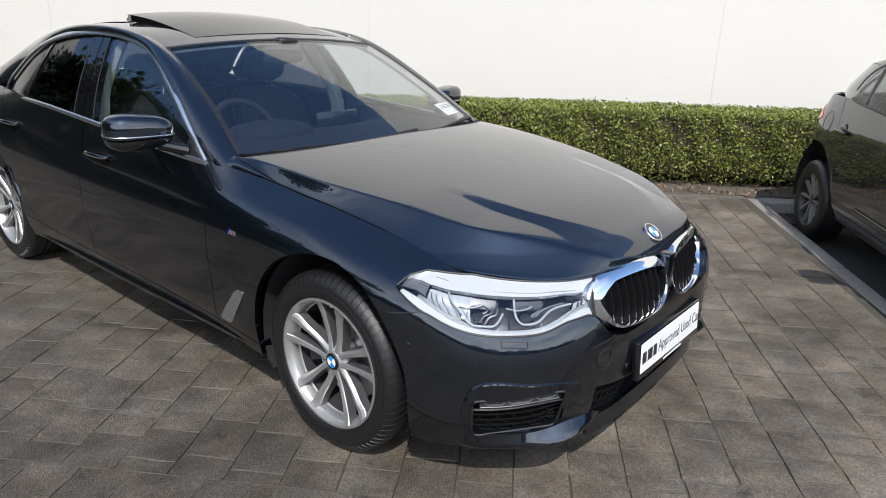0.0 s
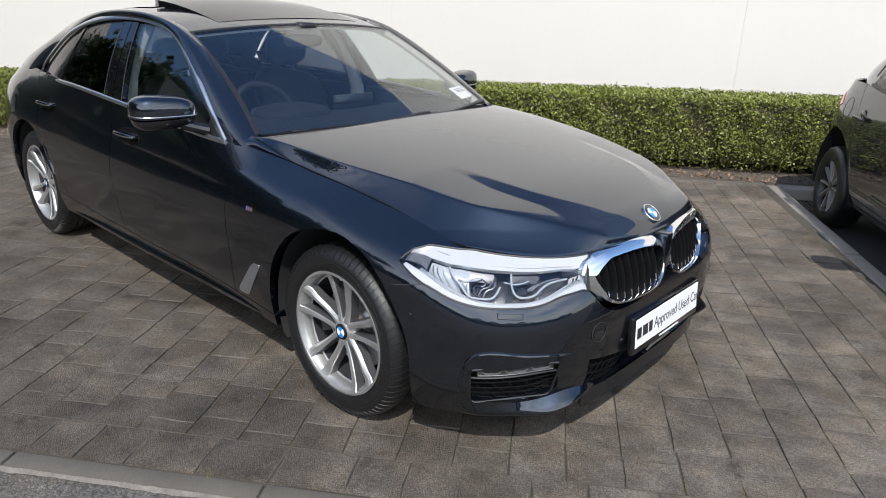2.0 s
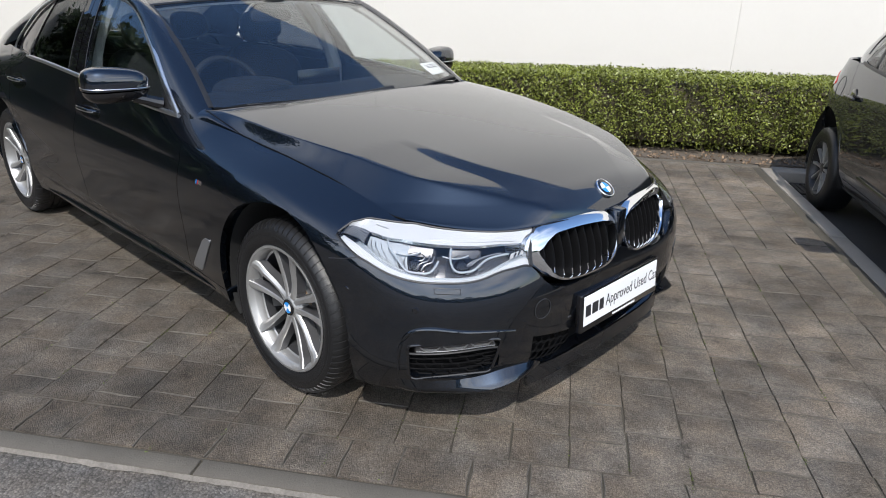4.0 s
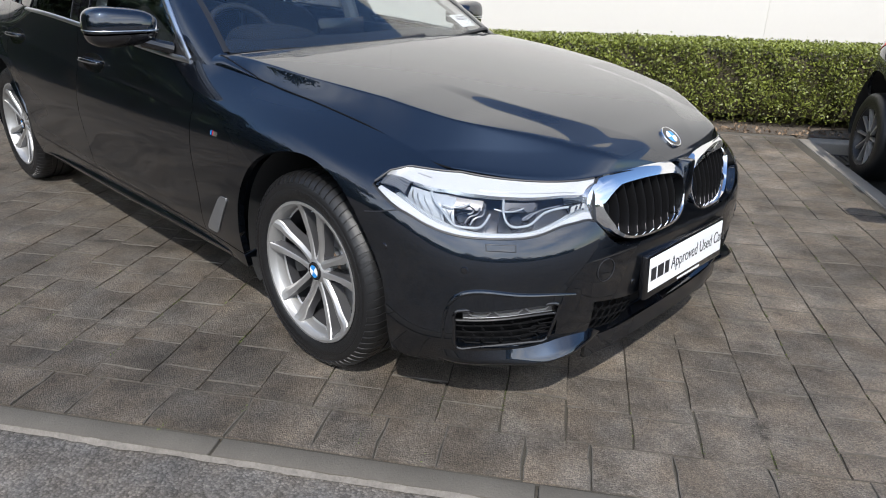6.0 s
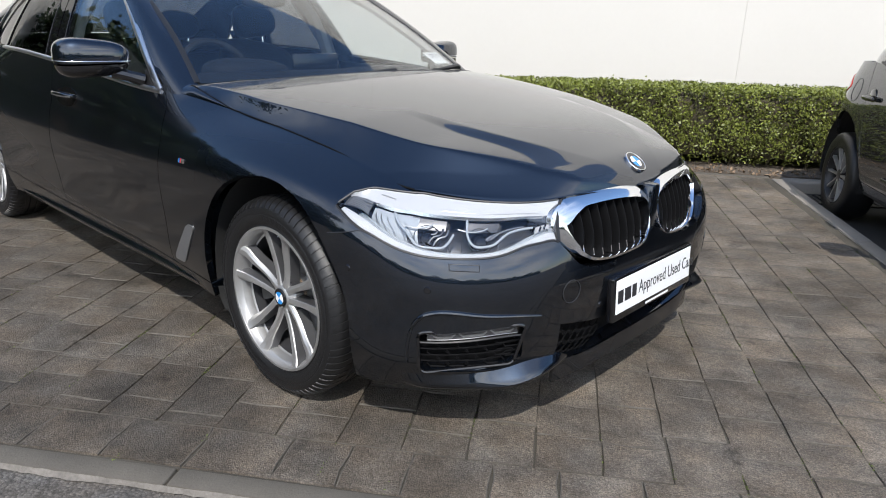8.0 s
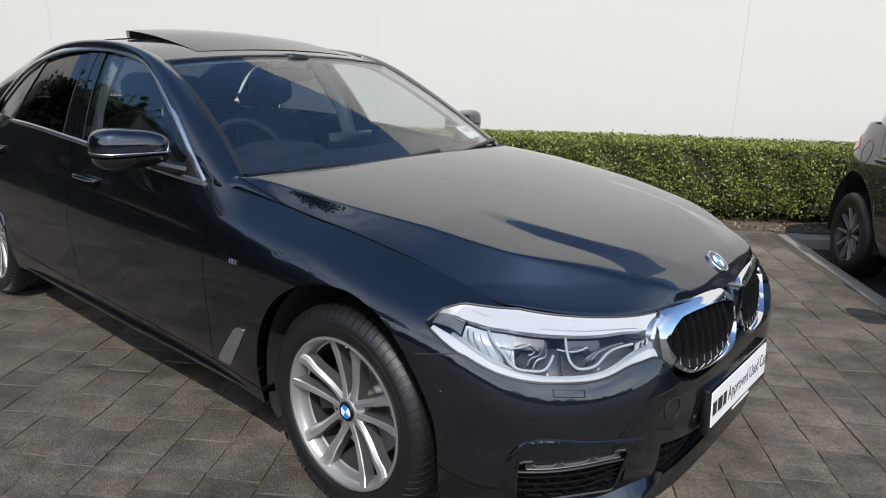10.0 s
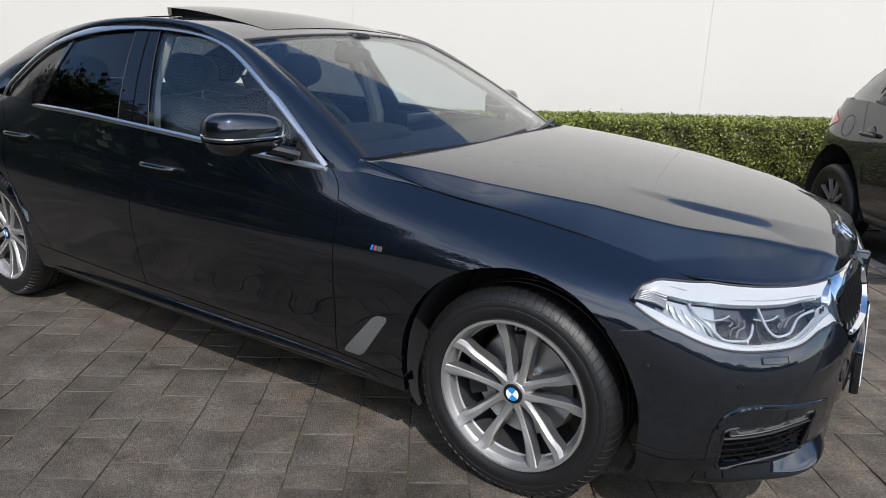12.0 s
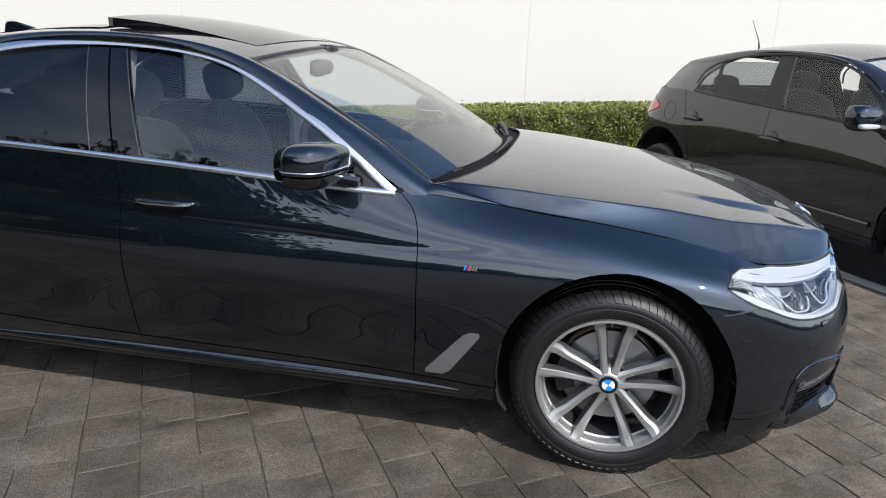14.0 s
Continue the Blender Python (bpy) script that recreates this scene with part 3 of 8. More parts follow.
first_tree = {}
SPOTS = ((-12.6, -4.6, 7.4), (-14.5, -0.5, 5.8), (-12.4, 2.6, 5.4), (-16.5, 3.5, 6.6), (-13.5, -12.5, 3.0), (-19.0, -14.0, 3.6), (-18.5, -8.5, 4.6), (-22.0, -5.0, 6.0), (-21.0, 1.5, 6.2), (-24.0, -19.0, 4.4), (-16.0, -18.0, 3.2), (-10.5, -17.5, 2.8))
for k, (u, v, h) in enumerate(SPOTS):
    m = GRID @ pose(u, v, -0.02, 0, 0, 47 * k)
    if k < 3:
        first_tree[k] = tree(u, v, h, 20 + k)
    else:
        src = first_tree[k % 3]
        ratio = h / (7.4, 5.8, 5.4)[k % 3]
        c = copy_thing(src, m)
        c.scale = (ratio, ratio, ratio)
bm = bmesh.new()
rows = []
for k in range(34):
    a = 9.0 - k
    hh = 2.6 + 0.5 * noise.noise((a * 0.3, 3, 0)) + 0.3 * noise.noise((a * 1.1, 9, 0))
    rows.append([bm.verts.new((-19.5 - b, a, zz)) for b, zz in ((-0.7, -0.02), (-0.9, hh * 0.6), (-0.3, hh), (0.5, hh * 0.9), (0.9, 0))])
for A, B in zip(rows, rows[1:]):
    for k in range(4):
        bm.faces.new((A[k], B[k], B[k + 1], A[k + 1]))
rows = []
for k in range(61):
    a = -45 + 1.5 * k
    hh = 1.7 + 0.4 * noise.noise((a * 0.3, 0, 0)) + 0.3 * noise.noise((a * 1.1, 4, 0))
    rows.append([bm.verts.new((a, -19.0 + b, zz)) for b, zz in ((0.7, -0.02), (0.9, hh * 0.6), (0.3, hh), (-0.5, hh * 0.9), (-0.9, 0))])
for A, B in zip(rows, rows[1:]):
    for k in range(4):
        bm.faces.new((A[k], B[k], B[k + 1], A[k + 1]))
far = part("far_hedge", bm, TREE_LEAF)
far.matrix_world = GRID
rg = np.random.RandomState(17)
a = rg.uniform(-24, 9, 9000)
hh = 1.9 + 0.9 * np.sin(a * 0.55) * np.sin(a * 0.23 + 1.0) + 0.5 * np.sin(a * 2.1)
row1 = np.stack([-19.3 + rg.normal(0, 0.5, 9000), a, np.abs(hh * rg.uniform(0.25, 1.12, 9000))], 1)
a = rg.uniform(-45, 45, 15000)
hh = 1.7 + 0.7 * np.sin(a * 0.41) * np.sin(a * 0.19 + 2.0) + 0.4 * np.sin(a * 1.7)
row2 = np.stack([a, -18.6 + rg.normal(0, 0.5, 15000), np.abs(hh * rg.uniform(0.25, 1.12, 15000))], 1)
tagged(leaves("far_foliage", np.r_[row1, row2], 0.34, TREE_LEAF, far, 5, 0.1), kind="stuff")
tagged(far, "long dark hedge row at the far side of the road", "hedge", kind="structure")


# ---- the saloon car: body surface as level lines running from the nose round the flank to the tail ----
class Rings:
    """A half body: level lines with the same stations, from nose centre to tail centre; (x, half width, z)."""

    def __init__(self, levels, base):
        L = np.array(levels, float)
        t = np.r_[0, np.cumsum(np.linalg.norm(np.diff(L[base], axis=0), axis=1))]
        ext = np.concatenate([L[:, 2:0:-1] * [1, -1, 1], L, L[:, -2:-4:-1] * [1, -1, 1]], 1)
        te = np.r_[-t[2:0:-1], t, 2 * t[-1] - t[-2:-4:-1]]
        self.t, self.end = t, t[-1]
        self.f = [cubic(te, ext[k]) for k in range(len(L))]
        self.s = np.linspace(0, 1, 241)
        self.cols = {}
        self.levels = L
        self.crease = None

    def col(self, t):
        key = round(float(t), 5)
        if key not in self.cols:
            P = np.concatenate([f(key) for f in self.f])
            d = np.r_[0, np.cumsum(np.linalg.norm(np.diff(P, axis=0), axis=1))]
            self.cols[key] = (cubic(d / d[-1], P)(self.s), d / d[-1], P[:, 2])
        return self.cols[key]

    def at(self, t, z):
        """The point at the parameter t whose nominal height (linear between the level lines) is z."""
        c, d, zk = self.col(t)
        s = np.interp(z, zk, d)
        p = np.array([np.interp(s, self.s, c[:, k]) for k in range(3)])
        if self.crease:
            p[1] -= self.crease(p[0], p[2])
        return p

    def low(self, t):
        return self.col(t)[2][0]

    def high(self, t):
        return self.col(t)[2][-1]

    def tx(self, x, z):
        """The parameter at which the body at height z has this x."""
        a, b = 0.0, self.end
        for _ in range(40):
            m = 0.5 * (a + b)
            if self.at(m, z)[0] > x:
                a = m
            else:
                b = m
        return 0.5 * (a + b)

    def tw(self, w, z):
        """The parameter on the nose at which the body at height z has this half width."""
        a, b = 0.0, 1.2
        for _ in range(40):
            m = 0.5 * (a + b)
            if self.at(m, z)[1] < w:
                a = m
            else:
                b = m
        return 0.5 * (a + b)

    def grid(self, tl, tr, zl, zh, nu, nv, gap=0.002, out=0.0):
        """A patch between the parameters tl(z), tr(z) and the heights zl(t), zh(t)."""
        fl, fr = (tl if callable(tl) else lambda z: tl), (tr if callable(tr) else lambda z: tr)
        gl, gh = (zl if callable(zl) else lambda t: zl), (zh if callable(zh) else lambda t: zh)
        G = np.zeros((nu, nv, 3))
        for i in range(nu):
            for j in range(nv):
                u, v = i / (nu - 1), j / (nv - 1)
                z = 0.6
                t = fl(z) + gap + (fr(z) - fl(z) - 2 * gap) * u
                for _ in range(3):
                    z = gl(t) + gap + (gh(t) - gl(t) - 2 * gap) * v
                    t = fl(z) + gap + (fr(z) - fl(z) - 2 * gap) * u
                z = gl(t) + gap + (gh(t) - gl(t) - 2 * gap) * v
                x, w, zz = self.at(round(t, 4), z)
                G[i, j] = x, -w, zz
        if out:
            N = grid_normals(G)
            G = G + outward(G, N, (-1.6, 0, 0.5)) * out
        return G


STATIONS = (0.36, 0.0, -0.36, -0.70, -1.25, -1.80, -2.35, -2.62, -2.975, -3.33, -3.65)


def level(nose, side, tail):
    """One level line: nose points (x, w, z), flank points (w, z) at the stations, tail points (x, w, z)."""
    return list(nose) + [(x, w, z) for x, (w, z) in zip(STATIONS, side)] + list(tail)


LEVELS = [
    level(((0.80, 0, 0.20), (0.793, 0.30, 0.20), (0.745, 0.55, 0.20), (0.60, 0.755, 0.20), (0.48, 0.845, 0.205)),
          ((0.88, 0.21), (0.90, 0.225), (0.895, 0.235), (0.872, 0.24), (0.865, 0.24), (0.865, 0.24), (0.875, 0.24), (0.89, 0.24), (0.90, 0.24), (0.88, 0.25), (0.80, 0.28)),
          ((-3.86, 0.67, 0.30), (-4.0, 0.38, 0.31), (-4.02, 0, 0.31))),
    level(((0.845, 0, 0.285), (0.838, 0.30, 0.285), (0.79, 0.56, 0.285), (0.63, 0.785, 0.29), (0.495, 0.868, 0.30)),
          ((0.903, 0.31), (0.916, 0.32), (0.913, 0.325), (0.905, 0.325), (0.903, 0.33), (0.905, 0.335), (0.912, 0.345), (0.92, 0.35), (0.925, 0.35), (0.905, 0.36), (0.828, 0.37)),
          ((-3.90, 0.69, 0.38), (-4.045, 0.39, 0.39), (-4.065, 0, 0.39))),
    level(((0.868, 0, 0.42), (0.860, 0.30, 0.42), (0.805, 0.57, 0.42), (0.637, 0.80, 0.425), (0.50, 0.876, 0.435)),
          ((0.910, 0.44), (0.927, 0.45), (0.925, 0.455), (0.920, 0.455), (0.920, 0.46), (0.922, 0.465), (0.927, 0.47), (0.931, 0.475), (0.933, 0.48), (0.914, 0.49), (0.838, 0.50)),
          ((-3.92, 0.70, 0.51), (-4.065, 0.40, 0.52), (-4.085, 0, 0.52))),
    level(((0.866, 0, 0.56), (0.856, 0.30, 0.56), (0.80, 0.57, 0.56), (0.63, 0.80, 0.565), (0.495, 0.876, 0.58)),
          ((0.911, 0.60), (0.932, 0.615), (0.934, 0.615), (0.934, 0.615), (0.935, 0.62), (0.936, 0.625), (0.936, 0.63), (0.936, 0.635), (0.934, 0.64), (0.915, 0.645), (0.838, 0.65)),
          ((-3.92, 0.70, 0.66), (-4.08, 0.40, 0.67), (-4.10, 0, 0.67))),
    level(((0.852, 0, 0.65), (0.838, 0.30, 0.65), (0.772, 0.55, 0.645), (0.60, 0.78, 0.645), (0.468, 0.868, 0.66)),
          ((0.892, 0.695), (0.917, 0.74), (0.922, 0.755), (0.919, 0.765), (0.916, 0.775), (0.918, 0.78), (0.920, 0.785), (0.922, 0.79), (0.922, 0.795), (0.900, 0.80), (0.822, 0.805)),
          ((-3.92, 0.69, 0.81), (-4.09, 0.40, 0.81), (-4.11, 0, 0.81))),
    level(((0.838, 0, 0.695), (0.82, 0.30, 0.70), (0.745, 0.515, 0.695), (0.565, 0.74, 0.70), (0.44, 0.835, 0.715)),
          ((0.822, 0.752), (0.848, 0.812), (0.864, 0.845), (0.885, 0.857), (0.894, 0.865), (0.895, 0.872), (0.896, 0.882), (0.896, 0.892), (0.892, 0.902), (0.866, 0.905), (0.785, 0.90)),
          ((-3.91, 0.66, 0.89), (-4.08, 0.38, 0.89), (-4.10, 0, 0.895))),
    level(((0.815, 0, 0.735), (0.795, 0.28, 0.752), (0.725, 0.47, 0.735), (0.53, 0.665, 0.746), (0.43, 0.716, 0.765)),
          ((0.724, 0.788), (0.752, 0.857), (0.771, 0.902), (0.828, 0.945), (0.865, 0.972), (0.864, 0.998), (0.854, 1.025), (0.838, 1.04), (0.80, 1.05), (0.762, 1.045), (0.682, 1.006)),
          ((-3.90, 0.565, 0.975), (-4.04, 0.34, 0.985), (-4.07, 0, 0.99))),
]
BODY = Rings(LEVELS, 2)
CREASE_Z = height(((0.2, 0.800), (-0.18, 0.792), (-0.65, 0.772), (-1.10, 0.786), (-1.45, 0.799), (-1.80, 0.815), (-2.20, 0.845), (-2.75, 0.872), (-3.30, 0.885), (-3.8, 0.885)))


def flank_crease(x, z):
    """The sharp hollow line pressed along the flank under the door handles; it runs out over the front wheel."""
    if x > -0.12 or x < -3.7:
        return 0.0
    deep = 0.0062 * min(1.0, (-0.12 - x) / 0.40) * min(1.0, (x + 3.7) / 0.4)
    return deep * math.exp(-abs(z - CREASE_Z(x)) / 0.034)


BODY.crease = flank_crease
ARCH_R, ARCH_X, ARCH_Z, AXLE_R = 0.388, 0.012, 0.360, -2.975
car = thing("saloon_car", "glossy blue-black saloon car with chrome kidney grilles, parked on the setts", "car")
car["label"] = "glossy blue-black four-door saloon with chrome twin grille, tilted sunroof, alloy wheels"


def both(G):
    return [G, mirror_y(G)]


_ts = np.linspace(0, BODY.end, 900)
_xs = np.array([BODY.at(t, 0.6)[0] for t in _ts])


def tflank(x):
    """The parameter on the flank at this x."""
    return float(np.interp(-x, -_xs, _ts))


# doors, fenders and quarters -------------------------------------------------
BELT = height(((-0.62, 0.93), (-0.75, 0.937), (-1.25, 0.970), (-1.80, 1.000), (-2.30, 1.020), (-2.95, 1.022), (-3.2, 1.03)))


def belt_t(t):
    return BODY.high(t)


SILL_TOP = height(((0.4, 0.30), (-0.38, 0.292), (-0.66, 0.304), (-1.36, 0.323), (-2.33, 0.352), (-2.6, 0.37), (-3.4, 0.40)))


def sill_t(t):
    return SILL_TOP(BODY.at(t, 0.4)[0])


def arch(x, cx):
    """Height of the wheel arch lip at x."""
    d = 1 - ((x - cx) / ARCH_R) ** 2
    return ARCH_Z + ARCH_R * math.sqrt(max(d, 0.0))


T_ARCH_F, T_ARCH_R = tflank(ARCH_X + ARCH_R), tflank(ARCH_X - ARCH_R)
T_R1, T_R2 = tflank(AXLE_R + ARCH_R), tflank(AXLE_R - ARCH_R)
door_front = height(((0.28, -0.665), (0.45, -0.655), (0.72, -0.652), (0.84, -0.662), (0.90, -0.69), (0.95, -0.745)))
door_mid = height(((0.28, -1.725), (0.45, -1.742), (0.75, -1.755), (0.90, -1.765), (1.02, -1.80)))
door_rear = height(((0.28, -2.40), (0.40, -2.46), (0.55, -2.60), (0.70, -2.72), (0.82, -2.755), (0.93, -2.78), (1.05, -2.93)))
fx = lambda h: (lambda z: tflank(h(z)))
front_doors = [skin("front_door", [G], PAINT, car, thick=0.02) for G in both(BODY.grid(fx(door_front), fx(door_mid), sill_t, belt_t, 30, 70))]
rear_doors = [skin("rear_door", [G], PAINT, car, thick=0.02) for G in both(BODY.grid(fx(door_mid), fx(door_rear), sill_t, belt_t, 26, 70))]


def column_patch(ts, zl, zh, nv, gap=0.0):
    G = np.zeros((len(ts), nv, 3))
    for i, t in enumerate(ts):
        a, b = zl(t) + gap, zh(t) - gap
        for j in range(nv):
            x, w, z = BODY.at(round(t, 4), a + (b - a) * j / (nv - 1))
            G[i, j] = x, -w, z
    return G


def arch_ts(ta, tb, n):
    return [ta + (tb - ta) * (0.5 - 0.5 * math.cos(math.pi * k / (n - 1))) for k in range(n)]


# the line on which the bumper ends: under the grille, the lamp and the fender
BUMPER_TOP = height(((0.0, 0.60), (0.06, 0.578), (0.16, 0.548), (0.28, 0.538), (0.38, 0.550), (0.44, 0.588), (0.485, 0.634), (0.54, 0.640), (0.60, 0.634), (0.655, 0.619), (0.78, 0.610), (0.90, 0.618), (0.97, 0.638), (1.045, 0.665), (1.12, 0.655), (1.20, 0.640), (1.29, 0.622)))
T_TIP, T_JOIN, T_IN = 1.198, 1.045, 0.488
TIP_Z = 0.720


def lamp_low(t):
    if t < T_JOIN:
        return BUMPER_TOP(t)
    f = min((t - T_JOIN) / (T_TIP - T_JOIN), 1.0)
    return BUMPER_TOP(T_JOIN) + (TIP_Z - 0.004 - BUMPER_TOP(T_JOIN)) * (f * 0.85 + 0.15 * f * f)


LAMP_TOP = height(((0.45, 0.80), (0.80, 0.76), (0.92, 0.7505), (1.02, 0.7525), (1.09, 0.756), (1.14, 0.757), (1.168, 0.7535), (1.187, 0.743), (T_TIP, TIP_Z)))


def lamp_high(t):
    return min(BODY.high(t) - 0.0015, LAMP_TOP(t))


def fender_low(t):
    x = BODY.at(t, 0.6)[0]
    lip = arch(x, ARCH_X) if abs(x - ARCH_X) < ARCH_R else 0.0
    return max(BUMPER_TOP(t), lip) if t < 1.29 else lip


# fender: strip behind the wheel, over the arch, slivers round the lamp
fender_grids = [BODY.grid(T_ARCH_R - 0.0015, fx(door_front), sill_t, belt_t, 12, 70, gap=0.0015)]
over = [T_TIP] + [t for t in arch_ts(T_ARCH_F, T_ARCH_R, 54) if t > T_TIP + 0.004]
fender_grids.append(column_patch(over, fender_low, lambda t: belt_t(t) - 0.0015, 48))
near_lamp = list(np.linspace(T_JOIN, T_TIP, 12))
fender_grids.append(column_patch(near_lamp, lambda t: BUMPER_TOP(t) + 0.001, lambda t: max(lamp_low(t) - 0.003, BUMPER_TOP(t) + 0.002), 6))
fender_grids.append(column_patch(list(np.linspace(0.958, T_TIP, 22)), lambda t: lamp_high(t) + 0.002, lambda t: max(belt_t(t) - 0.0015, lamp_high(t) + 0.003), 8))
fenders = [skin("front_fender", [g if s < 0 else mirror_y(g) for g in fender_grids], PAINT, car, thick=0.025) for s in (-1, 1)]

rear_grids = [BODY.grid(fx(door_rear), lambda z: max(T_R1, tflank(door_rear(z)) + 0.01), sill_t, belt_t, 10, 70, gap=0.001)]


def rear_low(t):
    return arch(BODY.at(t, 0.6)[0], AXLE_R)


def quarter_start(z):
    return max(T_R1, tflank(door_rear(z)) + 0.012)


rear_grids.append(BODY.grid(quarter_start, lambda z: T_R2, rear_low, belt_t, 44, 46, gap=0.0))
rear_grids.append(column_patch(list(np.linspace(T_R2, BODY.end, 46)), lambda t: BODY.low(t), belt_t, 26))
quarters = [skin("rear_quarter", [g if s < 0 else mirror_y(g) for g in rear_grids], PAINT, car, thick=0.025) for s in (-1, 1)]

# side skirts
skirt = []
for a, b in ((T_ARCH_R, T_R1),):
    skirt.append(column_patch(list(np.linspace(a, b, 40)), lambda t: BODY.low(t), lambda t: sill_t(t) - 0.003, 8))
skirts = [skin("side_skirt", [g if s < 0 else mirror_y(g) for g in skirt], PAINT, car, thick=0.05) for s in (-1, 1)]

# front bumper with its openings -----------------------------------------------
T_FOG = (0.605, 0.90)
T_MID = 0.475
GRILLE_TOP = height(((0.0, 0.362), (0.35, 0.372), (T_MID, 0.392), (0.54, 0.402), (T_FOG[0], 0.412), (0.75, 0.408), (T_FOG[1], 0.398), (T_FOG[1] + 0.4, 0.40)))
GRILLE_LOW = height(((0.0, 0.236), (0.35, 0.240), (T_MID, 0.284), (0.54, 0.32), (T_FOG[0], 0.315), (0.67, 0.284), (0.78, 0.274), (T_FOG[1], 0.268), (T_FOG[1] + 0.4, 0.265)))


def bumper_grids():
    end = lambda z: tflank(ARCH_X + math.sqrt(max(ARCH_R**2 - max(z - ARCH_Z, 0) ** 2, 0)))
    top = BODY.grid(0.0, end, GRILLE_TOP, BUMPER_TOP, 70, 22, gap=0.0)
    low = BODY.grid(0.0, end, BODY.low, GRILLE_LOW, 70, 10, gap=0.0)
    post1 = BODY.grid(T_MID, T_FOG[0], GRILLE_LOW, GRILLE_TOP, 14, 10, gap=0.0)
    post2 = BODY.grid(T_FOG[1], end, GRILLE_LOW, GRILLE_TOP, 18, 10, gap=0.0)
    return [top, low, post1, post2]


bg = bumper_grids()
bumper = skin("front_bumper", bg + [mirror_y(g) for g in bg], PAINT, car, thick=0.045)


# bonnet -----------------------------------------------------------------------
def net(rows, nu, nv):
    """A smooth surface through a small net of points: rows[a][b] = (x, y, z)."""
    R = np.array(rows, float)
    a, b = np.linspace(0, 1, R.shape[0]), np.linspace(0, 1, R.shape[1])
    mid = cubic(a, R.reshape(R.shape[0], -1))(np.linspace(0, 1, nu)).reshape(nu, R.shape[1], 3)
    return np.stack([cubic(b, mid[i])(np.linspace(0, 1, nv)) for i in range(nu)])


def half_net(rows):
    """Rows given from the centre line to the side, completed to both sides."""
    return [[(x, -y, z) for x, y, z in r[:0:-1]] + list(r) for r in rows]


HOOD_ROWS = (
    ((0.814, 0.0, 0.734), (0.798, 0.26, 0.753), (0.732, 0.457, 0.736), (0.604, 0.603, 0.742), (0.462, 0.701, 0.760)),
    ((0.768, 0.0, 0.795), (0.735, 0.28, 0.800), (0.655, 0.475, 0.790), (0.50, 0.628, 0.792), (0.355, 0.724, 0.790)),
    ((0.60, 0.0, 0.862), (0.56, 0.30, 0.864), (0.47, 0.505, 0.852), (0.33, 0.645, 0.840), (0.20, 0.737, 0.822)),
    ((0.28, 0.0, 0.922), (0.24, 0.32, 0.922), (0.16, 0.54, 0.908), (0.06, 0.68, 0.880), (-0.05, 0.7535, 0.866)),
    ((-0.10, 0.0, 0.972), (-0.13, 0.34, 0.972), (-0.20, 0.57, 0.958), (-0.28, 0.705, 0.930), (-0.34, 0.7685, 0.900)),
    ((-0.44, 0.0, 1.005), (-0.455, 0.36, 1.008), (-0.51, 0.60, 1.003), (-0.58, 0.735, 0.990), (-0.635, 0.783, 0.972)),
)
HOOD_SPINE = height(((0.83, 0.70), (0.814, 0.734), (0.795, 0.766), (0.768, 0.795), (0.69, 0.833), (0.60, 0.861), (0.28, 0.922), (-0.10, 0.972), (-0.44, 1.005), (-0.66, 1.018)))
HOOD_CREASE = height(((-0.64, 0.760), (-0.45, 0.750), (-0.25, 0.738), (-0.05, 0.708), (0.15, 0.668), (0.28, 0.640), (0.45, 0.578), (0.59, 0.478), (0.73, 0.365), (0.80, 0.31)))
DOME_Y = height(((-0.70, 0.47), (0.0, 0.432), (0.20, 0.405), (0.383, 0.377), (0.55, 0.312), (0.71, 0.185), (0.80, 0.12)))
DOME_W = height(((-0.70, 0.04), (0.0, 0.04), (0.24, 0.05), (0.43, 0.065), (0.586, 0.10), (0.70, 0.20), (0.80, 0.25)))


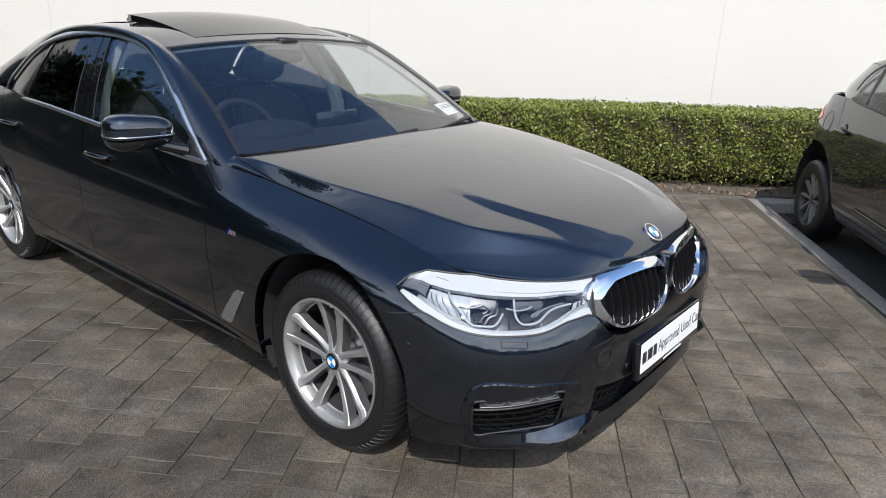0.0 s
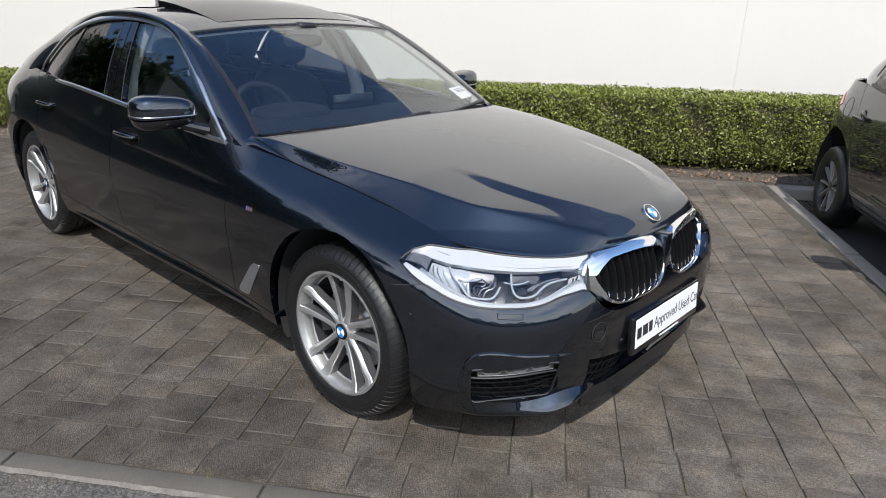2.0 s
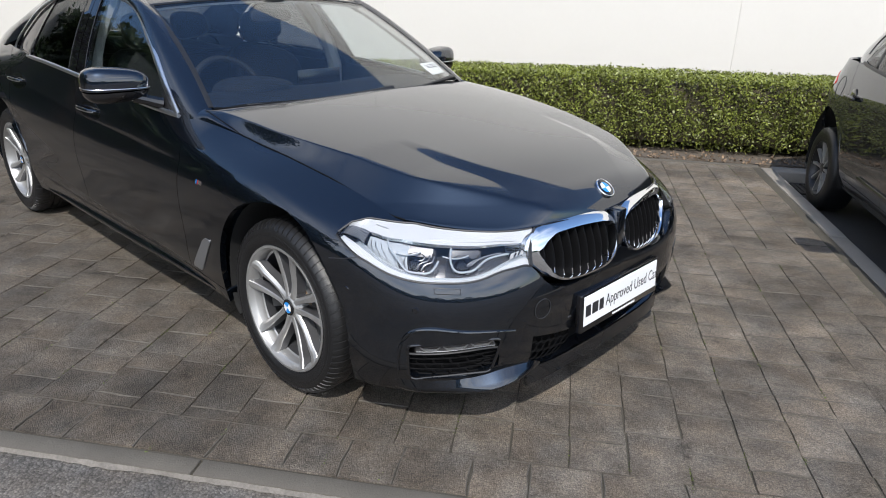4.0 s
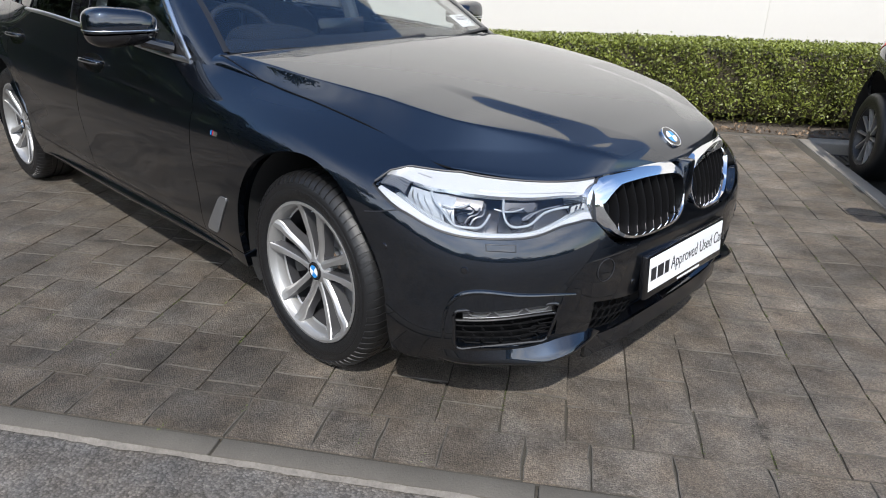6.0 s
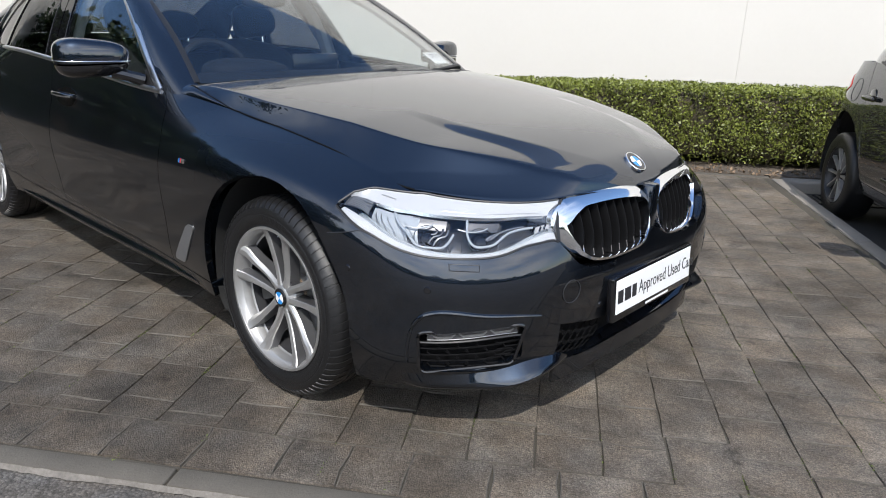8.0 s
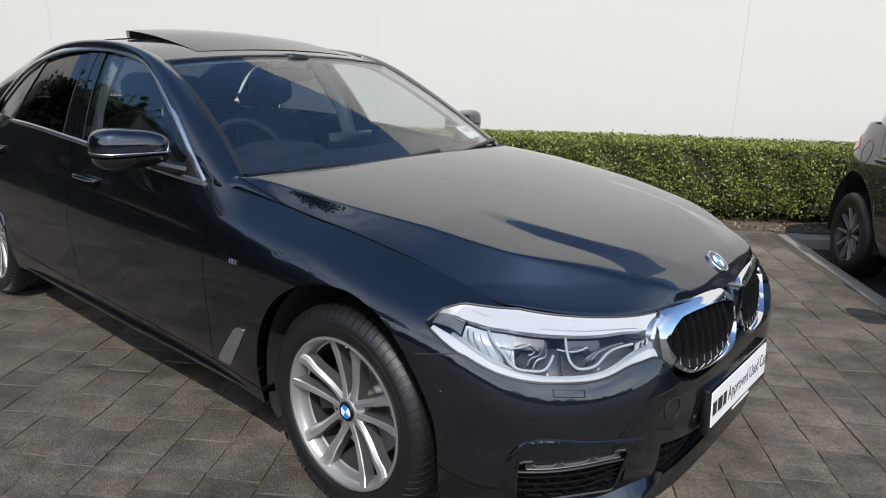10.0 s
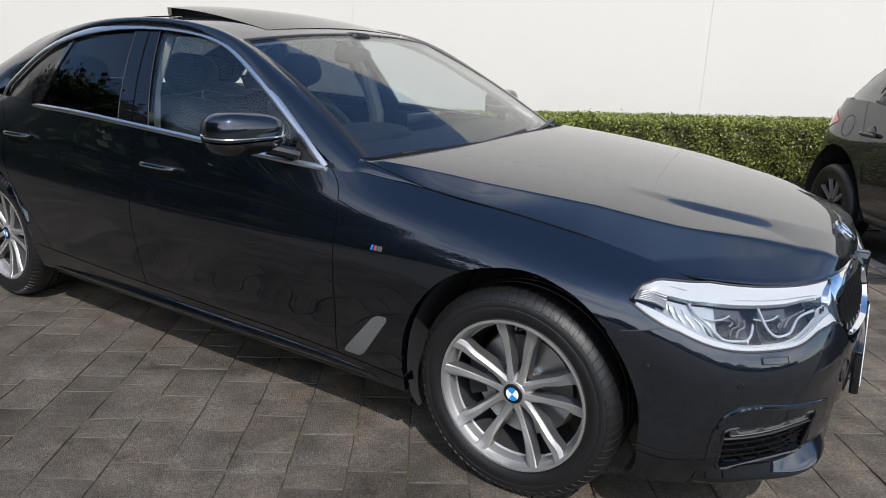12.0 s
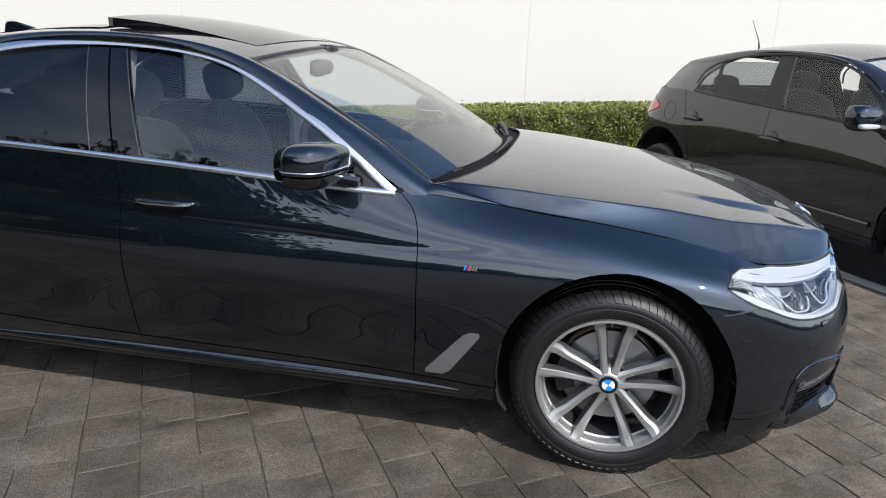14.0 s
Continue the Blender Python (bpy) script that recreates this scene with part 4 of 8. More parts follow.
def hood_grid():
    """The bonnet: a nearly flat top, a long soft crease to the falling sides, and a raised dome that opens forward."""
    G = net(half_net(HOOD_ROWS), 80, 301)
    # the sides meet the fenders' upper edge with a fine gap, as far back as the pillar corner
    ts_ = np.linspace(0.90, 1.95, 220)
    top_ = np.array([BODY.at(round(float(t), 4), belt_t(t) - 0.0015) for t in ts_])
    for i in range(80):
        for side in (0, 300):
            x, y0 = G[i, side, 0], abs(G[i, side, 1])
            wt = max(0.0, min(1.0, (x + 0.44) / 0.08))
            ny = float(np.interp(-x, -top_[:, 0], top_[:, 1])) - 0.0028
            nz = float(np.interp(-x, -top_[:, 0], top_[:, 2])) + 0.0004
            dy, dz = wt * (ny - y0), wt * (nz - G[i, side, 2])
            cols = range(0, 150) if side == 0 else range(151, 301)
            for j in cols:
                k = max(0.0, abs(G[i, j, 1]) / y0 - 0.55) / 0.45
                G[i, j, 1] += math.copysign(dy * k, G[i, j, 1])
            G[i, side, 2] += dz
    rim = np.concatenate([G[0, 150:301], G[1:, 300]])
    rx = np.linspace(-rim[0, 0], -rim[-1, 0], 400)
    ry, rz = (np.interp(rx, -rim[:, 0], rim[:, k]) for k in (1, 2))
    bell = np.exp(-0.5 * (np.arange(-12, 13) / 5.0) ** 2)
    ry, rz = (np.convolve(np.pad(v, 12, "edge"), bell / bell.sum(), "valid") for v in (ry, rz))
    for i in range(80):
        a = i / 79
        for j in range(301):
            x, y = G[i, j, 0], abs(G[i, j, 1])
            c = 0.023
            crown = lambda v: HOOD_SPINE(x) - c * (v / 0.6) ** 2 - 0.003 * (v / 0.66) ** 8
            ye, ze = float(np.interp(-x, rx, ry)), float(np.interp(-x, rx, rz))
            k = min(HOOD_CREASE(x), ye - 0.03)
            top = crown(y)
            fall = max(0.3, (crown(max(k, 0.0)) - ze) / (ye - k))
            f = max(0.0, (ye - y) / (ye - k))
            bow = 0.30 - 0.24 * max(0.0, min(1.0, (x + 0.1) / 0.35))
            side = ze + fall * (ye - k) * ((1 - bow) * f + bow * f * f)
            soft = 0.0012 + 0.005 * max(0.0, min(1.0, (x - 0.45) / 0.25))
            z = 0.5 * (top + side) - math.sqrt(0.25 * (top - side) ** 2 + soft ** 2)
            fade = max(0.0, min(1.0, (x - 0.14) / 0.24))
            q = max(0.0, min(1.0, (DOME_Y(x) + DOME_W(x) - y) / DOME_W(x)))
            w = max(0.0, min(1.0, 1 - a / 0.07)) * max(0.0, min(1.0, (ye - y) / 0.10))
            ramp = 0.7 * q + 0.3 * q * q * (3 - 2 * q)
            G[i, j, 2] = w * G[i, j, 2] + (1 - w) * z - 0.0110 * fade * (1 - ramp) * max(0.0, min(1.0, (a - 0.04) / 0.2))
    return G


H = hood_grid()
hood = skin("bonnet", [H], PAINT, car, thick=0.008, centre=(0, 0, 0.3))

# painted corners between fender, bonnet and pillar
FENDER_TOP = np.array([BODY.at(round(float(t), 4), belt_t(t)) for t in np.linspace(1.4, 2.3, 120)])
CORNER = []
for x in (-0.40, -0.44, -0.49, -0.55, -0.61, -0.68, -0.75):
    out_ = [float(np.interp(-x, -FENDER_TOP[:, 0], FENDER_TOP[:, k])) for k in (1, 2)]
    in_ = [float(np.interp(-x, -H[:, 300, 0], H[:, 300, k])) for k in (1, 2)]
    f = max(0.0, min(1.0, (-0.61 - x) / 0.14))
    CORNER.append(((x, -out_[0], out_[1] + 0.0003), (x + 0.01 * f, -(min(in_[0] + 0.0035, out_[0] - 0.0005) - 0.04 * f), in_[1] + 0.014 * f)))
for s in (-1, 1):
    C = np.array(CORNER)
    G = np.stack([C[:, 0] + (C[:, 1] - C[:, 0]) * v + np.array([0, -0.004, 0.004]) * math.sin(math.pi * v) * np.minimum(1, np.arange(7) / 3)[:, None] for v in np.linspace(0, 1, 6)], 1)
    G = cubic(np.linspace(0, 1, 7), G.reshape(7, -1))(np.linspace(0, 1, 28)).reshape(28, 6, 3)
    skin("fender_corner", [G if s < 0 else mirror_y(G)], PAINT, car, "blue-black fender top by the pillar", 0.02, centre=(-0.5, 0, 0.5))

# glasshouse ---------------------------------------------------------------------
BELT_W = height(((-0.62, 0.815), (-0.75, 0.838), (-1.25, 0.862), (-1.80, 0.860), (-2.35, 0.848), (-2.62, 0.830), (-2.95, 0.785), (-3.3, 0.74)))


def glass_w(x, z):
    """Half width of the side glass at x and height z."""
    d = z - BELT(x)
    return BELT_W(x) - 0.40 * d - 0.46 * d * d


def side_point(x, z, out=0.0):
    return np.array((x, -(glass_w(x, z) + out), z))


def side_normal(x, z):
    e = 0.004
    a = side_point(x + e, z) - side_point(x - e, z)
    b = side_point(x, z + e) - side_point(x, z - e)
    n = np.cross(a, b)
    n /= np.linalg.norm(n)
    return n if n[1] < 0 else -n


DLO_TOP = curve(((-0.755, 0.940), (-0.95, 1.082), (-1.20, 1.232), (-1.42, 1.332), (-1.65, 1.376), (-1.91, 1.390), (-2.20, 1.378), (-2.46, 1.334), (-2.70, 1.245), (-2.87, 1.130), (-2.945, 1.050), (-2.945, 1.026)))
dlo = DLO_TOP(np.linspace(0, 1, 90))
TOP_OF = lambda x: float(np.interp(-x, -dlo[:86, 0], dlo[:86, 1]))
DLO_PTS = [side_point(x, z, 0.006) for x, z in dlo]


def chrome_side(s):
    n = [side_normal(x, z) for x, z in dlo]
    top = bmesh.new()
    wid = [0.028 + 0.007 * math.sin(math.pi * k / 89) for k in range(90)]
    strip(top, DLO_PTS, n, wid, 0.007)
    low = bmesh.new()
    xs = np.linspace(-0.752, -2.95, 50)
    strip(low, [side_point(x, BELT(x), 0.004) for x in xs], [side_normal(x, BELT(x)) for x in xs], 0.021, 0.009)
    for b in (top, low):
        if s > 0:
            bmesh.ops.scale(b, vec=(1, -1, 1), verts=b.verts[:])
    part("window_trim", top, SATIN_CHROME, car, "satin aluminium trim round the side windows")
    part("belt_trim", low, SATIN_CHROME, car, "satin aluminium belt strip under the side windows")


for s in (-1, 1):
    chrome_side(s)


def pane(xa, xb, za, zb, nu, nv, out=-0.006):
    """A piece of the side glass between two slanted ends; za, zb are functions of x."""
    G = np.zeros((nu, nv, 3))
    for i in range(nu):
        for j in range(nv):
            v = j / (nv - 1)
            z = 1.1
            for _ in range(3):
                x = xa(z) + (xb(z) - xa(z)) * i / (nu - 1)
                z = za(x) + (zb(x) - za(x)) * v
            G[i, j] = side_point(x, z, out)
    return G


low_z, top_z = (lambda x: BELT(x) + 0.004), (lambda x: max(TOP_OF(x) - 0.004, BELT(x) + 0.006))
edge = lambda xl, xh: (lambda z: xl + (xh - xl) * (z - 1.0) / 0.37)
b_front, b_rear, q_front, q_rear = edge(-1.690, -1.845), edge(-1.885, -1.998), edge(-2.545, -2.420), edge(-2.585, -2.445)
fixed = lambda v: (lambda z: v)
for s, put in ((-1, lambda g: g), (1, mirror_y)):
    door = front_doors[0 if s < 0 else 1]
    rdoor = rear_doors[0 if s < 0 else 1]
    o = skin("window", [put(pane(fixed(-0.80), b_front, low_z, top_z, 40, 18))], SIDE_GLASS, door, "clear front side window", 0.004, closed=True)
    o.visible_shadow = False
    o = skin("window", [put(pane(b_rear, q_front, low_z, top_z, 22, 18))], TINT_GLASS, rdoor, "dark tinted rear side window", 0.004, closed=True)
    o.visible_shadow = False
    o = skin("quarter_window", [put(pane(q_rear, fixed(-2.94), low_z, top_z, 16, 14))], ROOF_GLASS, rdoor, "dark tinted quarter window", 0.004, closed=True)
    o.visible_shadow = False
    skin("pillar_cover", [put(pane(b_front, edge(-1.790, -1.908), low_z, top_z, 6, 14, -0.001))], ROOF_GLASS, door, "gloss black pillar cover", 0.03)
    skin("pillar_cover", [put(pane(edge(-1.798, -1.916), b_rear, low_z, top_z, 6, 14, -0.001))], ROOF_GLASS, rdoor, "gloss black pillar cover", 0.03)
    skin("window_bar", [put(pane(q_front, q_rear, low_z, top_z, 4, 14, 0.0))], GLOSS_BLACK, rdoor, "gloss black bar between the panes", 0.02)
    skin("mirror_triangle", [put(pane(fixed(-0.765), edge(-0.90, -0.90), low_z, lambda x: min(top_z(x), 1.06), 8, 8, -0.002))], SATIN_BLACK, door, "black mirror triangle", 0.02)
    for xa in (edge(-1.687, -1.842), edge(-1.888, -2.001)):
        bm = bmesh.new()
        zs = np.linspace(1.0, 1.368, 8)
        strip(bm, [put(side_point(xa(z), z, 0.0)) for z in zs], [put(side_normal(xa(z), z)) for z in zs], 0.004, 0.002)
        part("pillar_seal", bm, SATIN_BLACK, door)

# roof sides, pillars: between the window trim and the roof, screen and backlight edges
DITCH = curve(((-0.52, 0.770, 0.885), (-0.655, 0.748, 0.972), (-0.83, 0.712, 1.085), (-1.08, 0.672, 1.222), (-1.35, 0.636, 1.345), (-1.60, 0.622, 1.398), (-1.95, 0.612, 1.420), (-2.40, 0.600, 1.405), (-2.80, 0.590, 1.345), (-3.12, 0.602, 1.245), (-3.42, 0.622, 1.115), (-3.58, 0.618, 1.055)))
TRIM = curve(((-0.58, 0.835, 0.868), (-0.735, 0.834, 0.955), (-0.95, 0.800, 1.092), (-1.20, 0.738, 1.243), (-1.42, 0.693, 1.343), (-1.65, 0.672, 1.387), (-1.91, 0.663, 1.401), (-2.20, 0.658, 1.388), (-2.46, 0.665, 1.344), (-2.72, 0.690, 1.243), (-2.93, 0.748, 1.105), (-3.05, 0.796, 1.054), (-3.33, 0.764, 1.047), (-3.62, 0.692, 1.010)))
q = np.linspace(0, 1, 80)
A, B = TRIM(q), DITCH(q)
rail = np.zeros((80, 9, 3))
for j in range(9):
    v = j / 8
    rail[:, j] = A * (1 - v) + B * v
    bulge = 0.016 * math.sin(math.pi * v)
    rail[:, j, 1] += bulge * 0.8
    rail[:, j, 2] += bulge
rail[:, :, 1] *= -1
for s, put in ((-1, lambda g: g), (1, mirror_y)):
    skin("roof_rail", [put(rail)], PAINT, car, "blue-black roof pillar and rail", 0.02, centre=(-1.8, 0, 0.9))

# roof, screen, backlight, boot lid
dq = DITCH(np.linspace(0, 1, 400))


def ditch_at(x):
    return np.array([np.interp(-x, -dq[:, 0], dq[:, k]) for k in (1, 2)])


def roof_row(x, dx, crown):
    w, z = ditch_at(x)
    return tuple((x + dx * (1 - (b * b)), w * b, z + crown * (1 - b * b)) for b in (0, 0.4, 0.75, 1.0))


ROOF_ROWS = (roof_row(-1.352, 0.056, 0.038), roof_row(-1.62, 0.03, 0.036), roof_row(-1.95, 0.0, 0.036), roof_row(-2.40, -0.02, 0.038), roof_row(-2.79, -0.06, 0.038))
roof = skin("roof", [net(half_net(ROOF_ROWS), 40, 41)], PAINT, car, "blue-black roof panel", 0.02, centre=(-2, 0, 0.5))
SCREEN_ROWS = (roof_row(-0.655, 0.165, 0.0), roof_row(-0.87, 0.125, 0.018), roof_row(-1.10, 0.088, 0.031), roof_row(-1.346, 0.056, 0.036))
screen = skin("windscreen", [net(half_net(SCREEN_ROWS), 30, 41)], GLASS, car, "clear raked windscreen reflecting sky", 0.005, centre=(-1.5, 0, 0.5), closed=True)
screen.visible_shadow = False
BACK_ROWS = (roof_row(-2.80, -0.06, 0.040), roof_row(-3.05, -0.07, 0.036), roof_row(-3.30, -0.08, 0.024), roof_row(-3.55, -0.10, 0.012))
back = skin("rear_window", [net(half_net(BACK_ROWS), 20, 31)], TINT_GLASS, car, "dark tinted rear window", 0.005, centre=(-2.2, 0, 0.5), closed=True)
back.visible_shadow = False
BOOT_ROWS = (((-3.66, 0, 1.068), (-3.66, 0.3, 1.064), (-3.64, 0.55, 1.045), (-3.60, 0.70, 1.012)), ((-3.85, 0, 1.055), (-3.85, 0.26, 1.050), (-3.82, 0.45, 1.028), (-3.79, 0.63, 0.990)), ((-4.07, 0, 0.995), (-4.04, 0.34, 0.989), (-3.99, 0.45, 0.984), (-3.90, 0.567, 0.977)))
skin("boot_lid", [net(half_net(BOOT_ROWS), 14, 31)], PAINT, car, "blue-black boot lid", 0.02, centre=(-3.8, 0, 0.3))
# black edging of the windscreen
bm = bmesh.new()
S = net(half_net(SCREEN_ROWS), 30, 41)
for j in (0, 40):
    N = outward(S, grid_normals(S), (-1.5, 0, 0.5))
    strip(bm, [tuple(p) for p in S[:, j]], [tuple(p) for p in N[:, j]], 0.022, 0.003)
strip(bm, [tuple(p) for p in S[-1]], [tuple(p) for p in N[-1]], 0.02, 0.003)
part("screen_seal", bm, SATIN_BLACK, screen, "black windscreen seal")

# cowl panel and wipers under the rear edge of the bonnet
COWL_ROWS = (((-0.43, 0, 0.978), (-0.45, 0.36, 0.978), (-0.50, 0.60, 0.972), (-0.60, 0.74, 0.955)), ((-0.52, 0, 0.985), (-0.54, 0.36, 0.985), (-0.61, 0.60, 0.98), (-0.70, 0.735, 0.965)))
skin("cowl", [net(half_net(COWL_ROWS), 4, 31)], HONEY, car, "black plastic scuttle panel", 0.02, centre=(-0.5, 0, 0.2))


def on_screen(a, b, out=0.014):
    """A point on the windscreen: a from its foot to its top, b from -1 to 1 across."""
    i, j = int(round(a * 29)), int(round((b + 1) * 20))
    N = outward(S, grid_normals(S), (-1.5, 0, 0.5))
    return tuple(S[i, j] + N[i, j] * out)


for b0, b1 in ((0.66, 0.02), (0.06, -0.60)):
    w = bmesh.new()
    tube(w, [on_screen(0.0, b0, 0.012), on_screen(0.0, (b0 + b1) / 2, 0.006), on_screen(0.0, b1, 0.0)], [0.009, 0.007, 0.005], 6)
    wiper = part("wiper", w, SATIN_BLACK, car, "black wiper at rest")
    w = bmesh.new()
    tube(w, [on_screen(0.0, b1 + (b0 - b1) * (k / 5 - 0.25) * 0.9, 0.006) for k in range(6)], 0.005, 6)
    part("blade", w, SATIN_BLACK, wiper)
    w = bmesh.new()
    side = 1 if b0 > 0.3 else 0.2
    tube(w, [on_screen(0.0, b0 + 0.16 * side, 0.030), on_screen(0.015, b0 + 0.10 * side, 0.038), on_screen(0.012, b0 - 0.10, 0.030), on_screen(0.006, b0 - 0.30, 0.016)], [0.015, 0.013, 0.009, 0.006], 8)
    part("wiper_arm", w, SATIN_BLACK, wiper, "black wiper arm")

# sunroof: dark glass panel, tilted up at the rear


def roof_z(x, w):
    dw, dz = ditch_at(x)
    b = w / dw
    return dz + 0.038 * (1 - b * b)


rows = []
for x, lift in ((-1.42, 0.003), (-1.64, 0.009), (-1.86, 0.026), (-2.06, 0.040)):
    rows.append([(x + (0.03 if x > -1.5 else 0) * (1 - (w / 0.445) ** 2), w, roof_z(x, w) + lift) for w in (0, 0.2, 0.36, 0.445)])
skin("sunroof", [net(half_net(rows), 16, 25)], ROOF_GLASS, car, "dark glass sunroof panel tilted up at the rear", 0.034, centre=(-1.7, 0, 0.5), closed=True)
rows = [[(x, w, roof_z(x, w) + 0.003) for w in (0, 0.2, 0.36, 0.46)] for x in (-2.08, -2.25, -2.5, -2.68)]
skin("rear_roof_glass", [net(half_net(rows), 12, 25)], ROOF_GLASS, car, "fixed dark rear roof glass", 0.004, centre=(-2.2, 0, 0.5))
# shark fin aerial
bm = bmesh.new()
fin = [(-2.74, 0.0, 1.40), (-2.80, 0.0, 1.43), (-2.90, 0.0, 1.455), (-2.955, 0.0, 1.452), (-2.965, 0.0, 1.38)]
ring = []
for side in (-1, 1):
    ring.append([bm.verts.new((x, side * (0.022 if z < 1.41 else 0.010), z - 0.004)) for x, _, z in fin])
for k in range(4):
    bm.faces.new((ring[0][k], ring[0][k + 1], ring[1][k + 1], ring[1][k]))
bm.faces.new(ring[0])
bm.faces.new(ring[1][::-1])
bmesh.ops.bevel(bm, geom=bm.edges[:], offset=0.006, segments=2, affect="EDGES")
part("aerial_fin", bm, PAINT, car, "blue-black shark fin aerial")


# wheels ---------------------------------------------------------------------------
def wheel(parent):
    """A tyre on a ten-spoke alloy in five pairs; axis along y, outer face at -y, centre at the origin."""
    w = new("wheel")
    w.parent = parent
    tagged(w, "double-spoke machined alloy wheel with black tyre")
    bm = bmesh.new()
    half = [(0.236, -0.098), (0.2425, -0.106), (0.246, -0.1125), (0.249, -0.1105), (0.252, -0.1125), (0.264, -0.1175), (0.284, -0.1205), (0.2865, -0.1190), (0.2895, -0.1205), (0.304, -0.1165), (0.316, -0.109), (0.3255, -0.0985), (0.3315, -0.088)]
    tread = [(0.3345, -0.074)]
    for g in (-0.018, 0.018):
        tread += [(0.3370, g - 0.012), (0.3370, g - 0.0045), (0.3305, g - 0.0035), (0.3305, g + 0.0035), (0.3370, g + 0.0045), (0.3370, g + 0.012)]
    prof = half + tread + [(0.3345, 0.074)] + [(r, -d) for r, d in half[::-1]]
    lathe(bm, prof, 96)
    tyre = part("tyre", bm, RUBBER, w, "black low-profile tyre", 50)
    # shoulder blocks: slanted ribs that follow the curve of the shoulder
    bm = bmesh.new()
    ribs = 72
    for k in range(ribs):
        for s in (-1, 1):
            rows = []
            for q, (r, d) in enumerate(((0.3075, 0.1162), (0.3185, 0.1090), (0.3275, 0.0985), (0.3335, 0.0870), (0.3362, 0.0740), (0.3376, 0.0600), (0.3378, 0.0420))):
                a0 = 2 * math.pi * (k + 0.11 * q + (0.5 if s > 0 else 0)) / ribs
                wide = 2 * math.pi / ribs * (0.28 + 0.16 * min(q, 3) / 3)
                rows.append([bm.verts.new(((r + dr) * math.cos(a), s * (d + dd), (r + dr) * math.sin(a))) for a, dr, dd in ((a0 - wide, -0.004, -0.003), (a0 - wide * 0.88, 0.0012, 0.0012), (a0 + wide * 0.88, 0.0012, 0.0012), (a0 + wide, -0.004, -0.003))])
            for A, B in zip(rows, rows[1:]):
                for q in range(3):
                    bm.faces.new((A[q], A[q + 1], B[q + 1], B[q]))
            bm.faces.new(rows[0])
            bm.faces.new(rows[-1])
    tagged(part("shoulder_block", bm, RUBBER, tyre), kind="stuff")
    # raised maker's marks on the sidewall, as plain bars
    bm = bmesh.new()
    rg = random.Random(3)
    for a0, n, r, hgt in ((1.05, 11, 0.2755, 0.0085), (3.75, 13, 0.2690, 0.0050), (5.35, 9, 0.2755, 0.0070)):
        for k in range(n):
            a = a0 + k * 0.062
            m = Matrix.Rotation(-a, 4, "Y") @ pose(r, -0.1197, 0, 0, 0, -6)
            box(bm, (-hgt, -0.0007, -rg.uniform(0.0045, 0.0070)), (hgt, 0.001, rg.uniform(0.0045, 0.0070)), 0, 1, m)
    tagged(part("sidewall_mark", bm, RUBBER, tyre, "raised sidewall lettering as plain bars"), kind="stuff")
    bm = bmesh.new()
    lathe(bm, [(0.240, -0.101), (0.2445, -0.1085), (0.2435, -0.1125), (0.2385, -0.1135), (0.2345, -0.1125), (0.2330, -0.108), (0.2310, -0.094), (0.2260, -0.088)], 96)
    rim = part("rim", bm, ALLOY, w, "bright machined rim")
    bm = bmesh.new()
    lathe(bm, [(0.2260, -0.0880), (0.2215, -0.074), (0.2205, -0.060), (0.2150, -0.056)], 96)
    part("rim_step", bm, ALLOY, rim, "pale stepped inner lip")
    bm = bmesh.new()
    lathe(bm, [(0.2150, -0.0560), (0.210, -0.02), (0.206, 0.05), (0.220, 0.10), (0.238, 0.105)], 80)
    part("barrel", bm, ALLOY_GREY, rim, "grey inner barrel")
    bm = bmesh.new()
    lathe(bm, [(0.0, -0.083), (0.034, -0.083), (0.038, -0.081), (0.044, -0.074), (0.052, -0.068), (0.058, -0.060), (0.060, -0.045), (0.060, -0.02), (0.0, -0.02)], 40)
    part("hub", bm, ALLOY, w, "machined alloy hub")

    # centre line, half width and depth of one spoke along its length: it leaves the hub, spreads, then hooks at the rim
    LINE = cubic((0.0, 0.25, 0.5, 0.72, 0.86, 1.0), ((0.034, 0.0160, 0.0150, -0.080), (0.085, 0.0255, 0.0122, -0.078), (0.135, 0.0340, 0.0132, -0.084), (0.178, 0.0425, 0.0160, -0.092), (0.205, 0.0500, 0.0182, -0.097), (0.2325, 0.0505, 0.0165, -0.1095)))

    def spoke(sign):
        """One spoke of a pair: ridged bright face, grey flanks, a chamfered hook where it meets the rim."""
        face, flank = bmesh.new(), bmesh.new()
        fr, fl = [], []
        for k in range(19):
            f = k / 18
            r, off, wid, dep = LINE(f)[0]
            off = off * sign
            tilt = 0.0038 * sign
            ridge = 0.0022 * math.sin(math.pi * min(f * 1.15, 1.0))
            inn, out = off - sign * wid, off + sign * wid
            fr.append([face.verts.new(p) for p in ((r, dep + 0.0045, inn), (r, dep + 0.0008, inn + sign * 0.0022), (r, dep - ridge, off + sign * wid * 0.25), (r, dep + 0.0008 + tilt * sign, out - sign * 0.0022), (r, dep + 0.0050 + tilt * sign, out))])
            deep = 0.034 + 0.014 * (1 - f)
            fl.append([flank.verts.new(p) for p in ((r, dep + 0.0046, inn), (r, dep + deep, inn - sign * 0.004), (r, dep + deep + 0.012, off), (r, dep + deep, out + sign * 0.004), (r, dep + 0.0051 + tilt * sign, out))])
        for bmx, rr in ((face, fr), (flank, fl)):
            for P, Q in zip(rr, rr[1:]):
                for j in range(len(P) - 1):
                    bmx.faces.new((P[j], P[j + 1], Q[j + 1], Q[j]))
            bmx.faces.new(rr[-1])
        return face, flank

    protos = [spoke(sign) for sign in (-1, 1)]
    made = []
